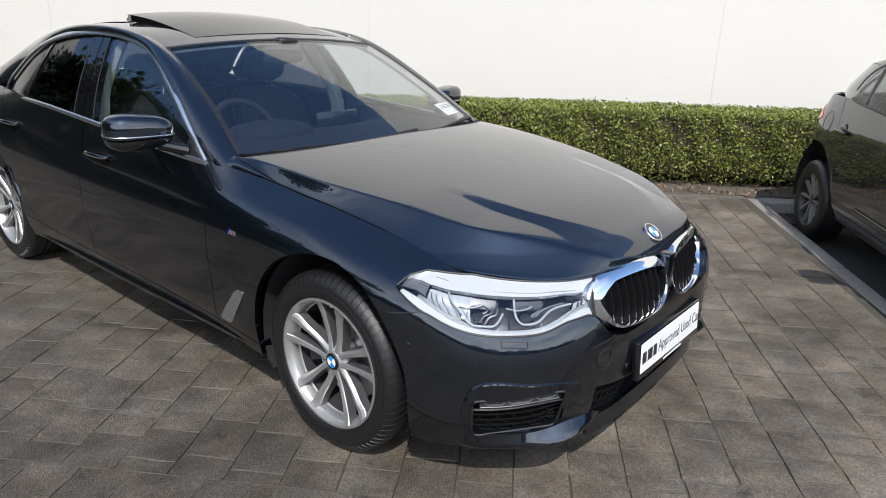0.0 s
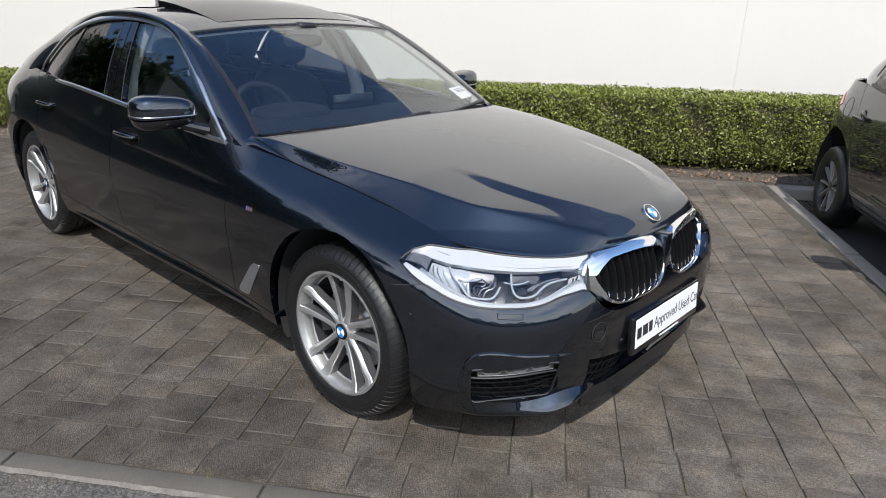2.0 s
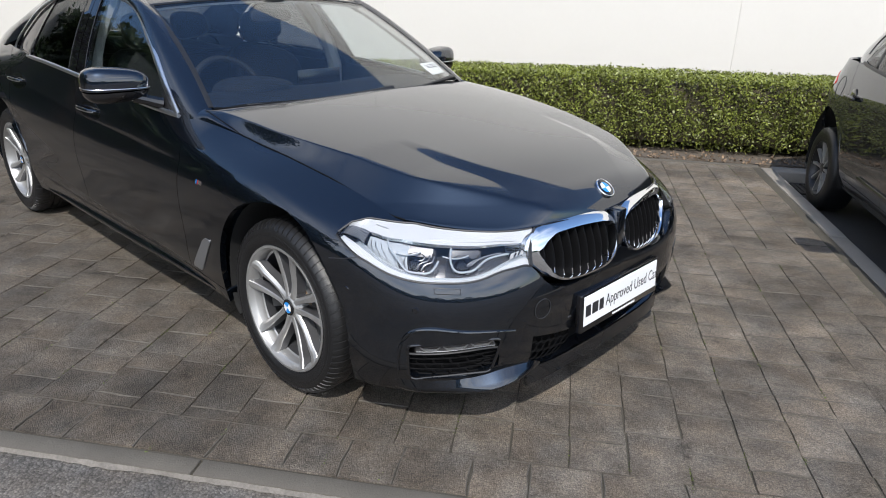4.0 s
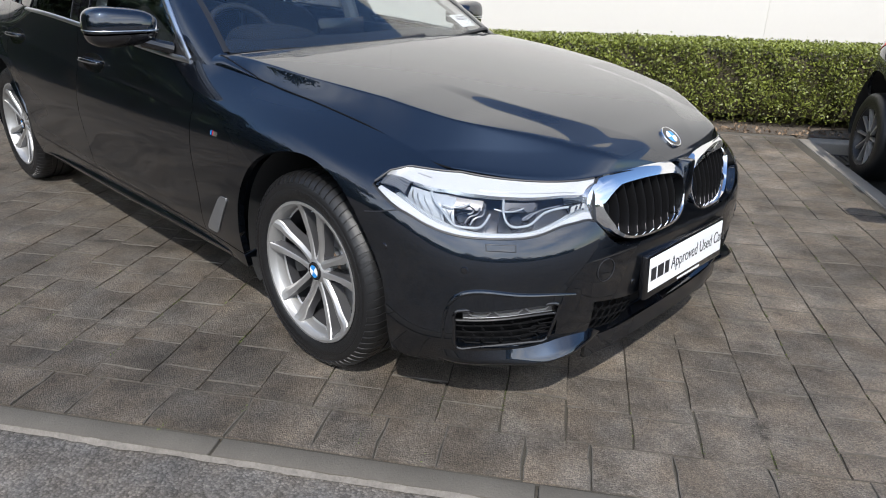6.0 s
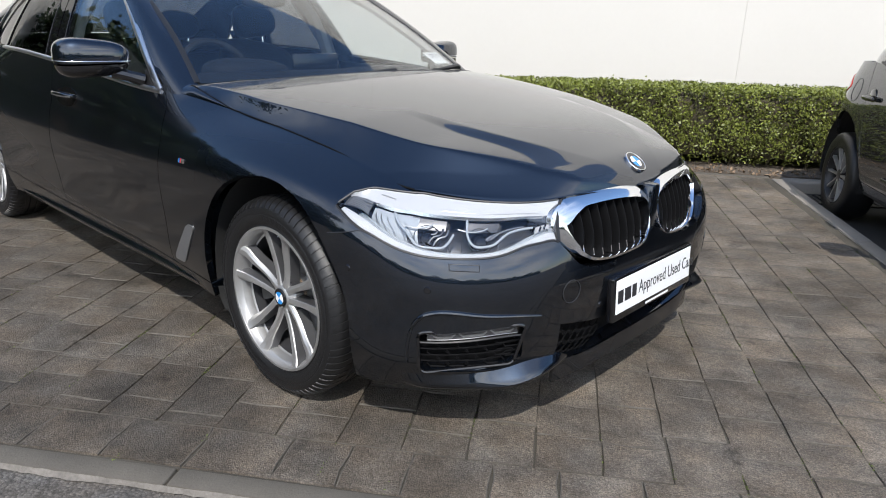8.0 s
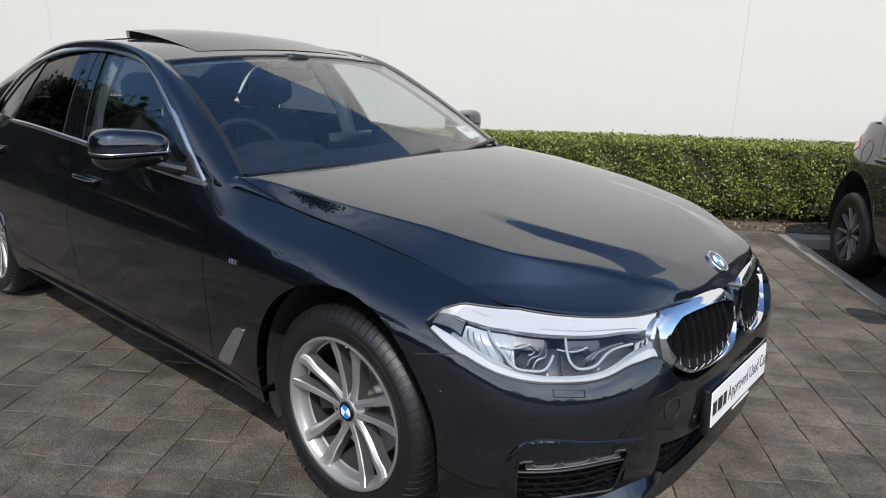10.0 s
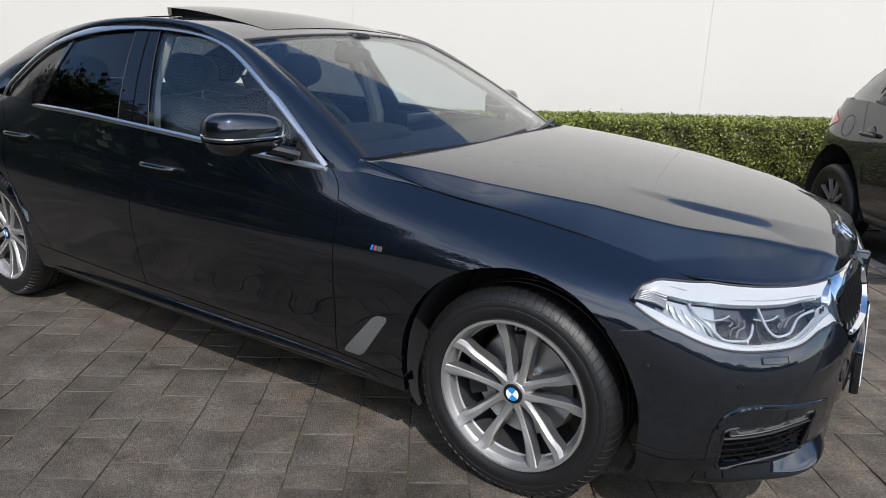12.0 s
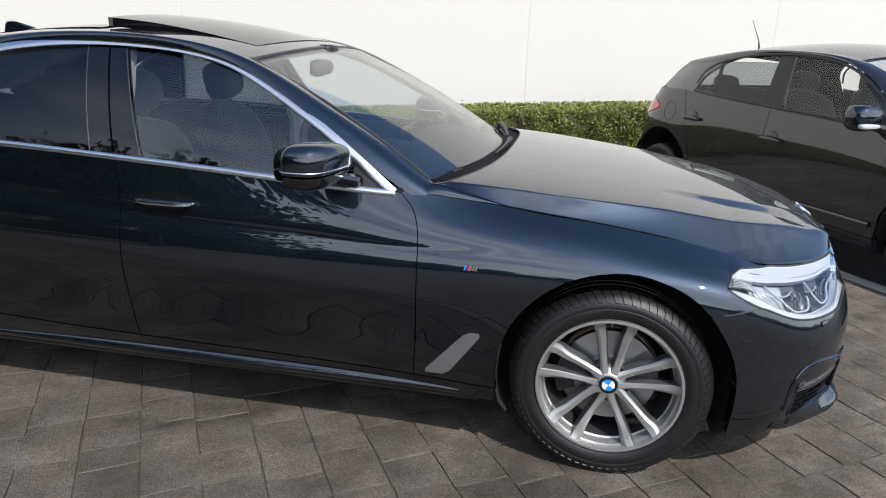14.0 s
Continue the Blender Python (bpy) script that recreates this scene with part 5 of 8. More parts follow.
    for k in range(5):
        turn = Matrix.Rotation(-(2 * math.pi * k / 5 + radians(89)), 4, "Y")
        for q, (fa, fl) in enumerate(protos):
            if k == 0:
                sf = part("spoke", fa, ALLOY, w, "machined spoke", 9)
                made.append((sf, part("spoke_flank", fl, ALLOY_SHADE, sf, "grey painted flank, toned darker for depth")))
                sf.matrix_basis = turn
            else:
                c = made[q][0].copy()
                scene.collection.objects.link(c)
                c.matrix_basis = turn
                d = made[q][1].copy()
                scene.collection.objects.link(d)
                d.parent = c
    for k in range(5):
        a = 2 * math.pi * (k + 0.5) / 5 + radians(89)
        bm = bmesh.new()
        lathe(bm, [(0.0, -0.066), (0.0075, -0.066), (0.0090, -0.063), (0.0095, -0.050), (0.0125, -0.048), (0.0135, -0.068), (0.0165, -0.069), (0.0175, -0.062), (0.0175, -0.04)], 14, centre=(0.054 * math.cos(a), 0, 0.054 * math.sin(a)))
        part("wheel_bolt", bm, ALLOY_GREY, w, "dark wheel bolt in its well")
    bm = bmesh.new()
    lathe(bm, [(0.0315, -0.080), (0.0320, -0.0865), (0.030, -0.0880), (0.0, -0.0885)], 36)
    cap = part("centre_cap", bm, GLOSS_BLACK, w, "black centre cap with blue and white quarters")
    for k, m_ in ((0, WHITE), (1, BLUE), (2, WHITE), (3, BLUE)):
        bm = bmesh.new()
        c = bm.verts.new((0, -0.0902, 0))
        arc = [bm.verts.new((0.0215 * math.cos(a), -0.0896, 0.0215 * math.sin(a))) for a in np.linspace(k * math.pi / 2, (k + 1) * math.pi / 2, 9) - 0.55]
        for p, r in zip(arc, arc[1:]):
            bm.faces.new((c, p, r))
        part("cap_quarter", bm, m_, cap)
    # small striped badge under the cap and the valve stem
    bm = bmesh.new()
    box(bm, (-0.0075, -0.0705, -0.050), (0.0075, -0.0690, -0.041), 0.001, 1)
    part("hub_badge", bm, INK, w, "small dark badge")
    bm = bmesh.new()
    a = radians(89 + 3)
    tube(bm, [(0.219 * math.cos(a), -0.068, 0.219 * math.sin(a)), (0.205 * math.cos(a), -0.078, 0.205 * math.sin(a))], [0.0042, 0.0038], 8)
    part("valve", bm, CHROME, w, "valve stem")
    return w


def brake(parent):
    bm = bmesh.new()
    lathe(bm, [(0.075, -0.030), (0.078, -0.012), (0.165, -0.010), (0.166, -0.006), (0.166, 0.012), (0.10, 0.014), (0.07, 0.014)], 56)
    d = part("brake_disc", bm, STEEL, parent, "worn steel brake disc")
    bm = bmesh.new()
    lathe(bm, [(0.0, -0.034), (0.055, -0.034), (0.072, -0.028), (0.075, -0.01)], 32)
    part("disc_bell", bm, RUST, d)
    bm = bmesh.new()
    prof = [(0.115, -0.045), (0.178, -0.045), (0.185, -0.03), (0.185, 0.04), (0.12, 0.04)]
    lathe(bm, prof, 12, start=radians(150), sweep=radians(52))
    part("caliper", bm, SATIN_BLACK, parent, "dark brake caliper")
    bm = bmesh.new()
    lathe(bm, [(0.06, 0.02), (0.17, 0.02), (0.175, 0.03)], 40)
    part("backing_plate", bm, RUST, parent)
    return d


def corner_wheel(x, s, spin, proto=None):
    e = new("wheel_corner") if proto is None else copy_thing(proto, Matrix())
    if proto is None:
        e.parent = car
        wheel(e)
        brake(e)
    e.matrix_basis = pose(x + 0.006, s * 0.782, 0.3365, 0, 0, 0 if s < 0 else 180) @ pose(0, 0, 0, 0, spin, 0)
    return e


W1 = corner_wheel(0.0, -1, 0)
for x, s, sp in ((AXLE_R, -1, 20), (0.0, 1, 40), (AXLE_R, 1, 10)):
    corner_wheel(x, s, sp, W1)


# wheel-house liners
def liner(x, s):
    bm = bmesh.new()
    rows = []
    for k in range(25):
        a = radians(-30 + 240 * k / 24)
        rr = ARCH_R + 0.004 if 0 <= a <= math.pi else ARCH_R + 0.01
        zc = ARCH_Z
        p = (x + ARCH_X * (x > -1) + rr * math.cos(a), max(zc + rr * math.sin(a), 0.19))
        rows.append([bm.verts.new((p[0], s * y, p[1])) for y in (0.880, 0.55)])
    for A_, B_ in zip(rows, rows[1:]):
        bm.faces.new((A_[0], A_[1], B_[1], B_[0]))
    bm.faces.new([r[1] for r in rows])
    part("wheel_liner", bm, LINER, car, "dark wheel-house liner")


for x in (0.0, AXLE_R):
    for s in (-1, 1):
        liner(x, s)

# underbody pan that closes the car below and inside
bm = bmesh.new()
box(bm, (-3.9, -0.56, 0.21), (0.62, 0.56, 0.26), 0.02, 1)
box(bm, (-2.56, -0.86, 0.20), (-0.42, 0.86, 0.25), 0.02, 1)
part("underbody", bm, SATIN_BLACK, car, "black underbody pan")
bm = bmesh.new()
box(bm, (-0.50, -0.74, 0.30), (-0.42, 0.74, 0.93), 0.01, 1)
part("bulkhead", bm, LINER, car)
bm = bmesh.new()
box(bm, (0.40, -0.56, 0.25), (0.44, 0.56, 0.70), 0.01, 1)
part("radiator_panel", bm, LINER, car)


# lamps ---------------------------------------------------------------------------
def body_point(t, z, out=0.0):
    """A point of the right flank or nose, moved outwards along the surface normal."""
    p = BODY.at(round(t, 4), z)
    a, b = BODY.at(round(t + 0.004, 4), z), BODY.at(round(t, 4), z + 0.004)
    p, a, b = (np.array((q[0], -q[1], q[2])) for q in (p, a, b))
    n = np.cross(a - p, b - p)
    n /= np.linalg.norm(n) + 1e-12
    if np.dot(n, p - np.array((-1.0, 0, 0.5))) < 0:
        n = -n
    return p + n * out, n


def patch(tl, tr, zl, zh, nu, nv, out):
    """A patch of the body surface pushed out (or in), right-hand side."""
    fl, fh = (zl if callable(zl) else (lambda t: zl)), (zh if callable(zh) else (lambda t: zh))
    fo = out if callable(out) else (lambda u, v: out)
    G = np.zeros((nu, nv, 3))
    for i in range(nu):
        t = tl + (tr - tl) * i / (nu - 1)
        for j in range(nv):
            v = j / (nv - 1)
            G[i, j] = body_point(t, fl(t) + (fh(t) - fl(t)) * v, fo(i / (nu - 1), v))[0]
    return G


BROW_LOW = height(((0.48, 0.64), (0.53, 0.67), (0.60, 0.745), (0.70, 0.78), (0.90, 0.77), (1.00, 0.77), (1.10, 0.80), (1.18, 0.88)))
SHELF_TOP = height(((0.49, 0.30), (0.54, 0.29), (0.59, 0.17), (0.64, 0.105), (0.75, 0.10), (0.85, 0.115), (0.91, 0.19), (0.97, 0.28), (1.02, 0.38), (1.06, 0.46), (1.11, 0.44), (1.18, 0.30)))


def headlamp(put):
    top = lambda t: lamp_high(t) - 0.0005
    low = lambda t: lamp_low(t) + 0.003
    at = lambda t, f: low(t) + (top(t) - low(t)) * f
    mid = lambda f: (lambda t: at(t, f))
    lamp = skin("headlamp", [put(patch(T_IN, T_TIP, lamp_low, lamp_high, 40, 10, -0.085))], ALLOY_GREY, car, "clear headlamp with white light guides and dark bezel", 0.01)
    lens = skin("lens", [put(patch(T_IN + 0.003, T_TIP, low, top, 44, 14, 0.0))], LENS, lamp, "clear polycarbonate lens", 0.003, closed=True)
    lens.visible_shadow = False

    def rod(name, pts, out, r, material, parent, label="", sides=8, steps=22):
        P = curve([body_point(t, at(t, f), out)[0] for t, f in pts])(np.linspace(0, 1, steps))
        bm = bmesh.new()
        tube(bm, [put(p) for p in P], r, sides)
        return part(name, bm, material, parent, label)

    def bar(name, ta, tb, fa, fb, oa, ob, material, parent, label="", nu=30, nv=5, thick=0.006):
        """A shaped strip between two heights; oa, ob: how deep its lower and upper edge lie."""
        fl, fh = (fa if callable(fa) else (lambda t: fa)), (fb if callable(fb) else (lambda t: fb))
        return skin(name, [put(patch(ta, tb, lambda t: at(t, fl(t)), lambda t: at(t, fh(t)), nu, nv, lambda u, v: oa + (ob - oa) * v))], material, parent, label, thick)

    # broad white brow with a fine groove, and its silver lip
    bar("brow_guide", T_IN + 0.006, T_TIP - 0.012, BROW_LOW, 1.0, -0.014, -0.002, LAMP_WHITE, lamp, "broad white daylight strip along the top", 48, 7, 0.012)
    rod("brow_groove", [(t, BROW_LOW(t) + 0.055) for t in (0.56, 0.62, 0.70, 0.78, 0.84)], -0.0112, 0.0013, INSERT, lamp, "fine grey groove", 6)
    rod("brow_groove", [(0.985, 0.885), (1.02, 0.90), (1.055, 0.92)], -0.0060, 0.0017, INSERT, lamp, "fine grey groove", 6)
    bar("brow_lip", T_IN + 0.012, 1.04, lambda t: BROW_LOW(t) - 0.03, lambda t: BROW_LOW(t) - 0.004, -0.020, -0.013, REFLECTOR, lamp, "silver lip under the brow", 40, 3)
    # bright bezel that sweeps from the tip along the foot to the grille
    bar("lower_bezel", T_IN + 0.004, T_TIP - 0.022, 0.0, lambda t: 0.62 * SHELF_TOP(t), -0.004, -0.012, LAMP_WHITE, lamp, "bright white lower bezel", 52, 5, 0.004)
    bar("lower_shelf", T_IN + 0.004, 1.10, lambda t: 0.62 * SHELF_TOP(t), SHELF_TOP, -0.015, -0.034, LAMP_GUIDE, lamp, "pale sloping shelf", 48, 4, 0.004)
    # ribbed clear block at the tip
    block = bar("side_marker", 1.052, T_TIP - 0.012, lambda t: SHELF_TOP(t) + 0.02, lambda t: BROW_LOW(t) - 0.02, -0.012, -0.010, ALLOY_SHADE, lamp, "grey ribbed side marker", 16, 5, 0.004)
    for k in range(6):
        f = 0.08 + 0.165 * k
        rod("rib", [(t, SHELF_TOP(t) + 0.02 + (BROW_LOW(t) - SHELF_TOP(t) - 0.04) * f) for t in (1.054, 1.09, 1.13, 1.172)], -0.0095, 0.0020, INSERT, block, "", 6, 10)
    # outer silvery bowl with upright facets
    bar("outer_bowl", 0.892, 1.05, lambda t: SHELF_TOP(t) + 0.02, 0.75, -0.050, -0.030, LAMP_GUIDE, lamp, "silver-grey outer bowl", 20, 6, 0.004)
    for k, t0 in enumerate((1.035, 1.010, 0.985, 0.960, 0.935)):
        rod("facet", [(t0, 0.73), (t0 - 0.014, 0.60), (t0 - 0.026, 0.48), (t0 - 0.034, SHELF_TOP(t0 - 0.034) + 0.03)], -0.034, 0.0022 - 0.0003 * k, INSERT, lamp, "pale upright facet", 4, 12)
    # two modules: dark bowl, projector, bright arc, bracket-shaped guide with stepped chevrons beside it
    guides = (((0.962, 0.74), (0.940, 0.58), (0.920, 0.42), (0.905, 0.27), (0.893, 0.205), (0.860, 0.20), (0.828, 0.235), (0.812, 0.34), (0.802, 0.48)),
              ((0.772, 0.77), (0.769, 0.62), (0.765, 0.48), (0.757, 0.36), (0.743, 0.275), (0.715, 0.255), (0.690, 0.275), (0.670, 0.36), (0.650, 0.45), (0.628, 0.475), (0.568, 0.455)))
    arcs = (((0.925, 0.56), (0.900, 0.545), (0.870, 0.60), (0.855, 0.66)), ((0.792, 0.60), (0.765, 0.56), (0.735, 0.57), (0.712, 0.63)))
    steps = (((0.842, 0.27), (0.826, 0.42), (0.812, 0.46), (0.806, 0.60)), ((0.690, 0.40), (0.668, 0.52), (0.640, 0.57), (0.590, 0.56)))
    for k, tc in enumerate((0.868, 0.725)):
        m = mid(0.43)
        skin("reflector_bowl", [put(patch(tc - 0.055, tc + 0.050, mid(0.14), mid(0.75), 14, 12, lambda u, v: -0.040 - 0.032 * math.sin(math.pi * u) * math.sin(math.pi * v)))], ALLOY_GREY, lamp, "dark reflector bowl", 0.004)
        bar("upper_reflector", tc - 0.045, tc + 0.045, 0.60, 0.745, -0.040, -0.030, ALLOY_GREY, lamp, "grey reflector band", 14, 4, 0.004)
        c, n = body_point(tc, m(tc), -0.046)
        c, n = put(c), put(n)
        turn = Vector(n).to_track_quat("Z", "Y").to_matrix().to_4x4()
        bm = bmesh.new()
        lathe(bm, [(0.038, 0.010), (0.035, 0.004), (0.028, -0.010), (0.026, -0.018)], 32, "z")
        bmesh.ops.transform(bm, matrix=Matrix.Translation(c) @ turn, verts=bm.verts[:])
        module = part("module", bm, LAMP_DARK, lamp, "lamp module with projector")
        bm = bmesh.new()
        lathe(bm, [(0.0265, -0.016), (0.0250, -0.004), (0.018, 0.006), (0.009, 0.011), (0.0004, 0.012)], 28, "z")
        bmesh.ops.transform(bm, matrix=Matrix.Translation(c) @ turn, verts=bm.verts[:])
        part("projector", bm, ROOF_GLASS, module, "dark projector lens")
        rod("light_guide", guides[k], -0.022, 0.0036, LAMP_GUIDE, module, "white bracket-shaped light guide", 8, 40)
        rod("bright_arc", arcs[k], -0.026, 0.0024, LAMP_GUIDE, module, "bright arc", 6, 14)
        for q in range(3):
            rod("chevron", [(t + (0.013, 0.011)[k] * (q + 0.8) * (1 if k == 0 else 0.9), f + 0.035 * q * (1 - k)) for t, f in steps[k]], -0.030 - 0.005 * q, 0.0026, INSERT if q != 1 else ALLOY_SHADE, module, "stepped silver reflector", 4, 14)
    bar("inner_guide", T_IN + 0.008, 0.556, lambda t: SHELF_TOP(t) + 0.02, lambda t: SHELF_TOP(t) + 0.10 + 1.0 * (t - 0.496), -0.024, -0.018, LAMP_WHITE, lamp, "white inner light guide", 10, 4)
    for t0 in (0.545, 0.528):
        rod("inner_rib", [(t0, SHELF_TOP(t0) + 0.02), (t0 - 0.006, SHELF_TOP(t0) + 0.13)], -0.017, 0.0028, GLOSS_BLACK, lamp, "", 5, 5)
    skin("seal", [put(patch(T_IN - 0.008, T_IN + 0.003, low, top, 3, 8, 0.001))], SATIN_BLACK, lamp, "black lamp seal", 0.02)
    for name, pts in (("lamp_joint", [(t, lamp_low(t) - 0.001) for t in np.linspace(T_IN, T_TIP, 40)]), ("lamp_joint", [(t, lamp_high(t) + 0.001) for t in np.linspace(0.50, T_TIP, 44)])):
        bm = bmesh.new()
        tube(bm, [put(body_point(t, z, 0.0003)[0]) for t, z in pts], 0.0030, 6)
        part(name, bm, INK, lamp, "dark joint round the lamp")
    return lamp


for put in (lambda g: np.asarray(g), lambda g: np.asarray(g) * np.array([1.0, -1.0, 1.0])):
    headlamp(put)


# twin grille -------------------------------------------------------------------------
KIDNEY = ((0.026, 0.690), (0.042, 0.722), (0.10, 0.742), (0.24, 0.750), (0.335, 0.7465), (0.398, 0.737), (0.444, 0.715), (0.466, 0.686), (0.464, 0.655), (0.440, 0.620), (0.396, 0.583), (0.345, 0.558), (0.265, 0.545), (0.150, 0.549), (0.070, 0.566), (0.034, 0.598), (0.022, 0.640))


def loop(points, n=96):
    P = np.array(points, float)
    Q = np.concatenate([P[-3:], P, P[:3]])
    d = np.r_[0, np.cumsum(np.linalg.norm(np.diff(Q, axis=0), axis=1))]
    f = cubic(d, Q)
    return f(np.linspace(d[3], d[3 + len(P)], n + 1)[:-1])


def face_x(w, z):
    """How far forward the grille face stands."""
    return 0.862 - 0.30 * w * w - 0.25 * max(z - 0.56, 0) - 0.9 * max(z - 0.70, 0) ** 1.5


def kidney(s):
    g = new("grille")
    g.parent = car
    tagged(g, "chrome kidney-shaped grille with dark upright slats")
    o = loop(KIDNEY)
    c = np.array([0.25, 0.645])
    inn = []
    for k in range(len(o)):
        w, z = o[k]
        wid = 0.012 + 0.040 * max(0, (w - 0.34) / 0.13) * (1 if z > 0.58 else 0.6) + (0.022 * max(0, min(1, (z - 0.69) / 0.04)))
        t = o[(k + 1) % len(o)] - o[k - 1]
        nrm = np.array([-t[1], t[0]])
        nrm /= np.linalg.norm(nrm)
        if np.dot(nrm, c - o[k]) < 0:
            nrm = -nrm
        inn.append(o[k] + nrm * wid)
    inn = np.array(inn)
    bm = bmesh.new()
    rows = []
    for k in range(len(o)):
        (w, z), (wi, zi) = o[k], inn[k]
        e = o[k] + (inn[k] - o[k]) * 0.25
        h = o[k] + (inn[k] - o[k]) * 0.9
        pts = [(face_x(w, z) - 0.035, w, z), (face_x(w, z) + 0.004, w, z), (face_x(*e) + 0.013, *e), (face_x(*h) + 0.015, *h), (face_x(wi, zi) + 0.008, wi, zi), (face_x(wi, zi) - 0.045, wi, zi)]
        rows.append([bm.verts.new((x, s * a, b)) for x, a, b in pts])
    for k in range(len(rows)):
        A_, B_ = rows[k], rows[(k + 1) % len(rows)]
        for j in range(5):
            bm.faces.new((A_[j], A_[j + 1], B_[j + 1], B_[j]))
    part("chrome_frame", bm, CHROME, g, "polished chrome frame", 40)
    bm = bmesh.new()
    bm.faces.new([bm.verts.new((face_x(a, b) - 0.05, s * a, b)) for a, b in inn])
    part("backing", bm, HONEY, g, "dark grille backing")
    for k in range(10):
        w = 0.075 + 0.0395 * k
        zs = [z for z in np.linspace(0.53, 0.76, 90) if inside(inn, w, z)]
        if len(zs) < 4:
            continue
        lo, hi = zs[0], zs[-1]
        bm = bmesh.new()
        rr = []
        for j in range(9):
            z = lo + (hi - lo) * j / 8
            bend = 0.010 * math.sin(math.pi * j / 8)
            x = face_x(w, z) - 0.004 + bend
            rr.append([bm.verts.new((x - dx, s * (w + dw), z)) for dx, dw in ((0.045, -0.0030), (0.006, -0.0027), (0.0, -0.0010), (0.0, 0.0010), (0.006, 0.0027), (0.045, 0.0030))])
        for A_, B_ in zip(rr, rr[1:]):
            for q in range(5):
                bm.faces.new((A_[q], A_[q + 1], B_[q + 1], B_[q]))
        sl = part("slat", bm, SLAT, g)
        bm = bmesh.new()
        tube(bm, [(face_x(w, lo + f) - 0.001, s * w, lo + f) for f in (0.002, 0.010, 0.022)], 0.0020, 6)
        part("slat_tip", bm, CHROME, sl, "bright slat foot")


def inside(poly, x, y):
    hit = False
    for (x0, y0), (x1, y1) in zip(poly, np.roll(poly, -1, 0)):
        if (y0 > y) != (y1 > y) and x < x0 + (y - y0) / (y1 - y0) * (x1 - x0):
            hit = not hit
    return hit


for s in (-1, 1):
    kidney(s)
# painted web between the grilles and round them
bm = bmesh.new()
for s in (-1, 1):
    o = loop(KIDNEY)
    rows = [[bm.verts.new((face_x(w, z) - 0.012, s * w, z)), bm.verts.new((face_x(w, z) - 0.06, s * (0.25 + (w - 0.25) * 1.12), 0.645 + (z - 0.645) * 1.12))] for w, z in o]
    for k in range(len(rows)):
        A_, B_ = rows[k], rows[(k + 1) % len(rows)]
        bm.faces.new((A_[0], A_[1], B_[1], B_[0]))
part("grille_surround", bm, PAINT, car, "blue-black panel round the grilles")
bm = bmesh.new()
box(bm, (0.79, -0.027, 0.585), (0.853, 0.027, 0.738), 0.008, 2)
part("grille_web", bm, PAINT, car, "blue-black web between the grilles")

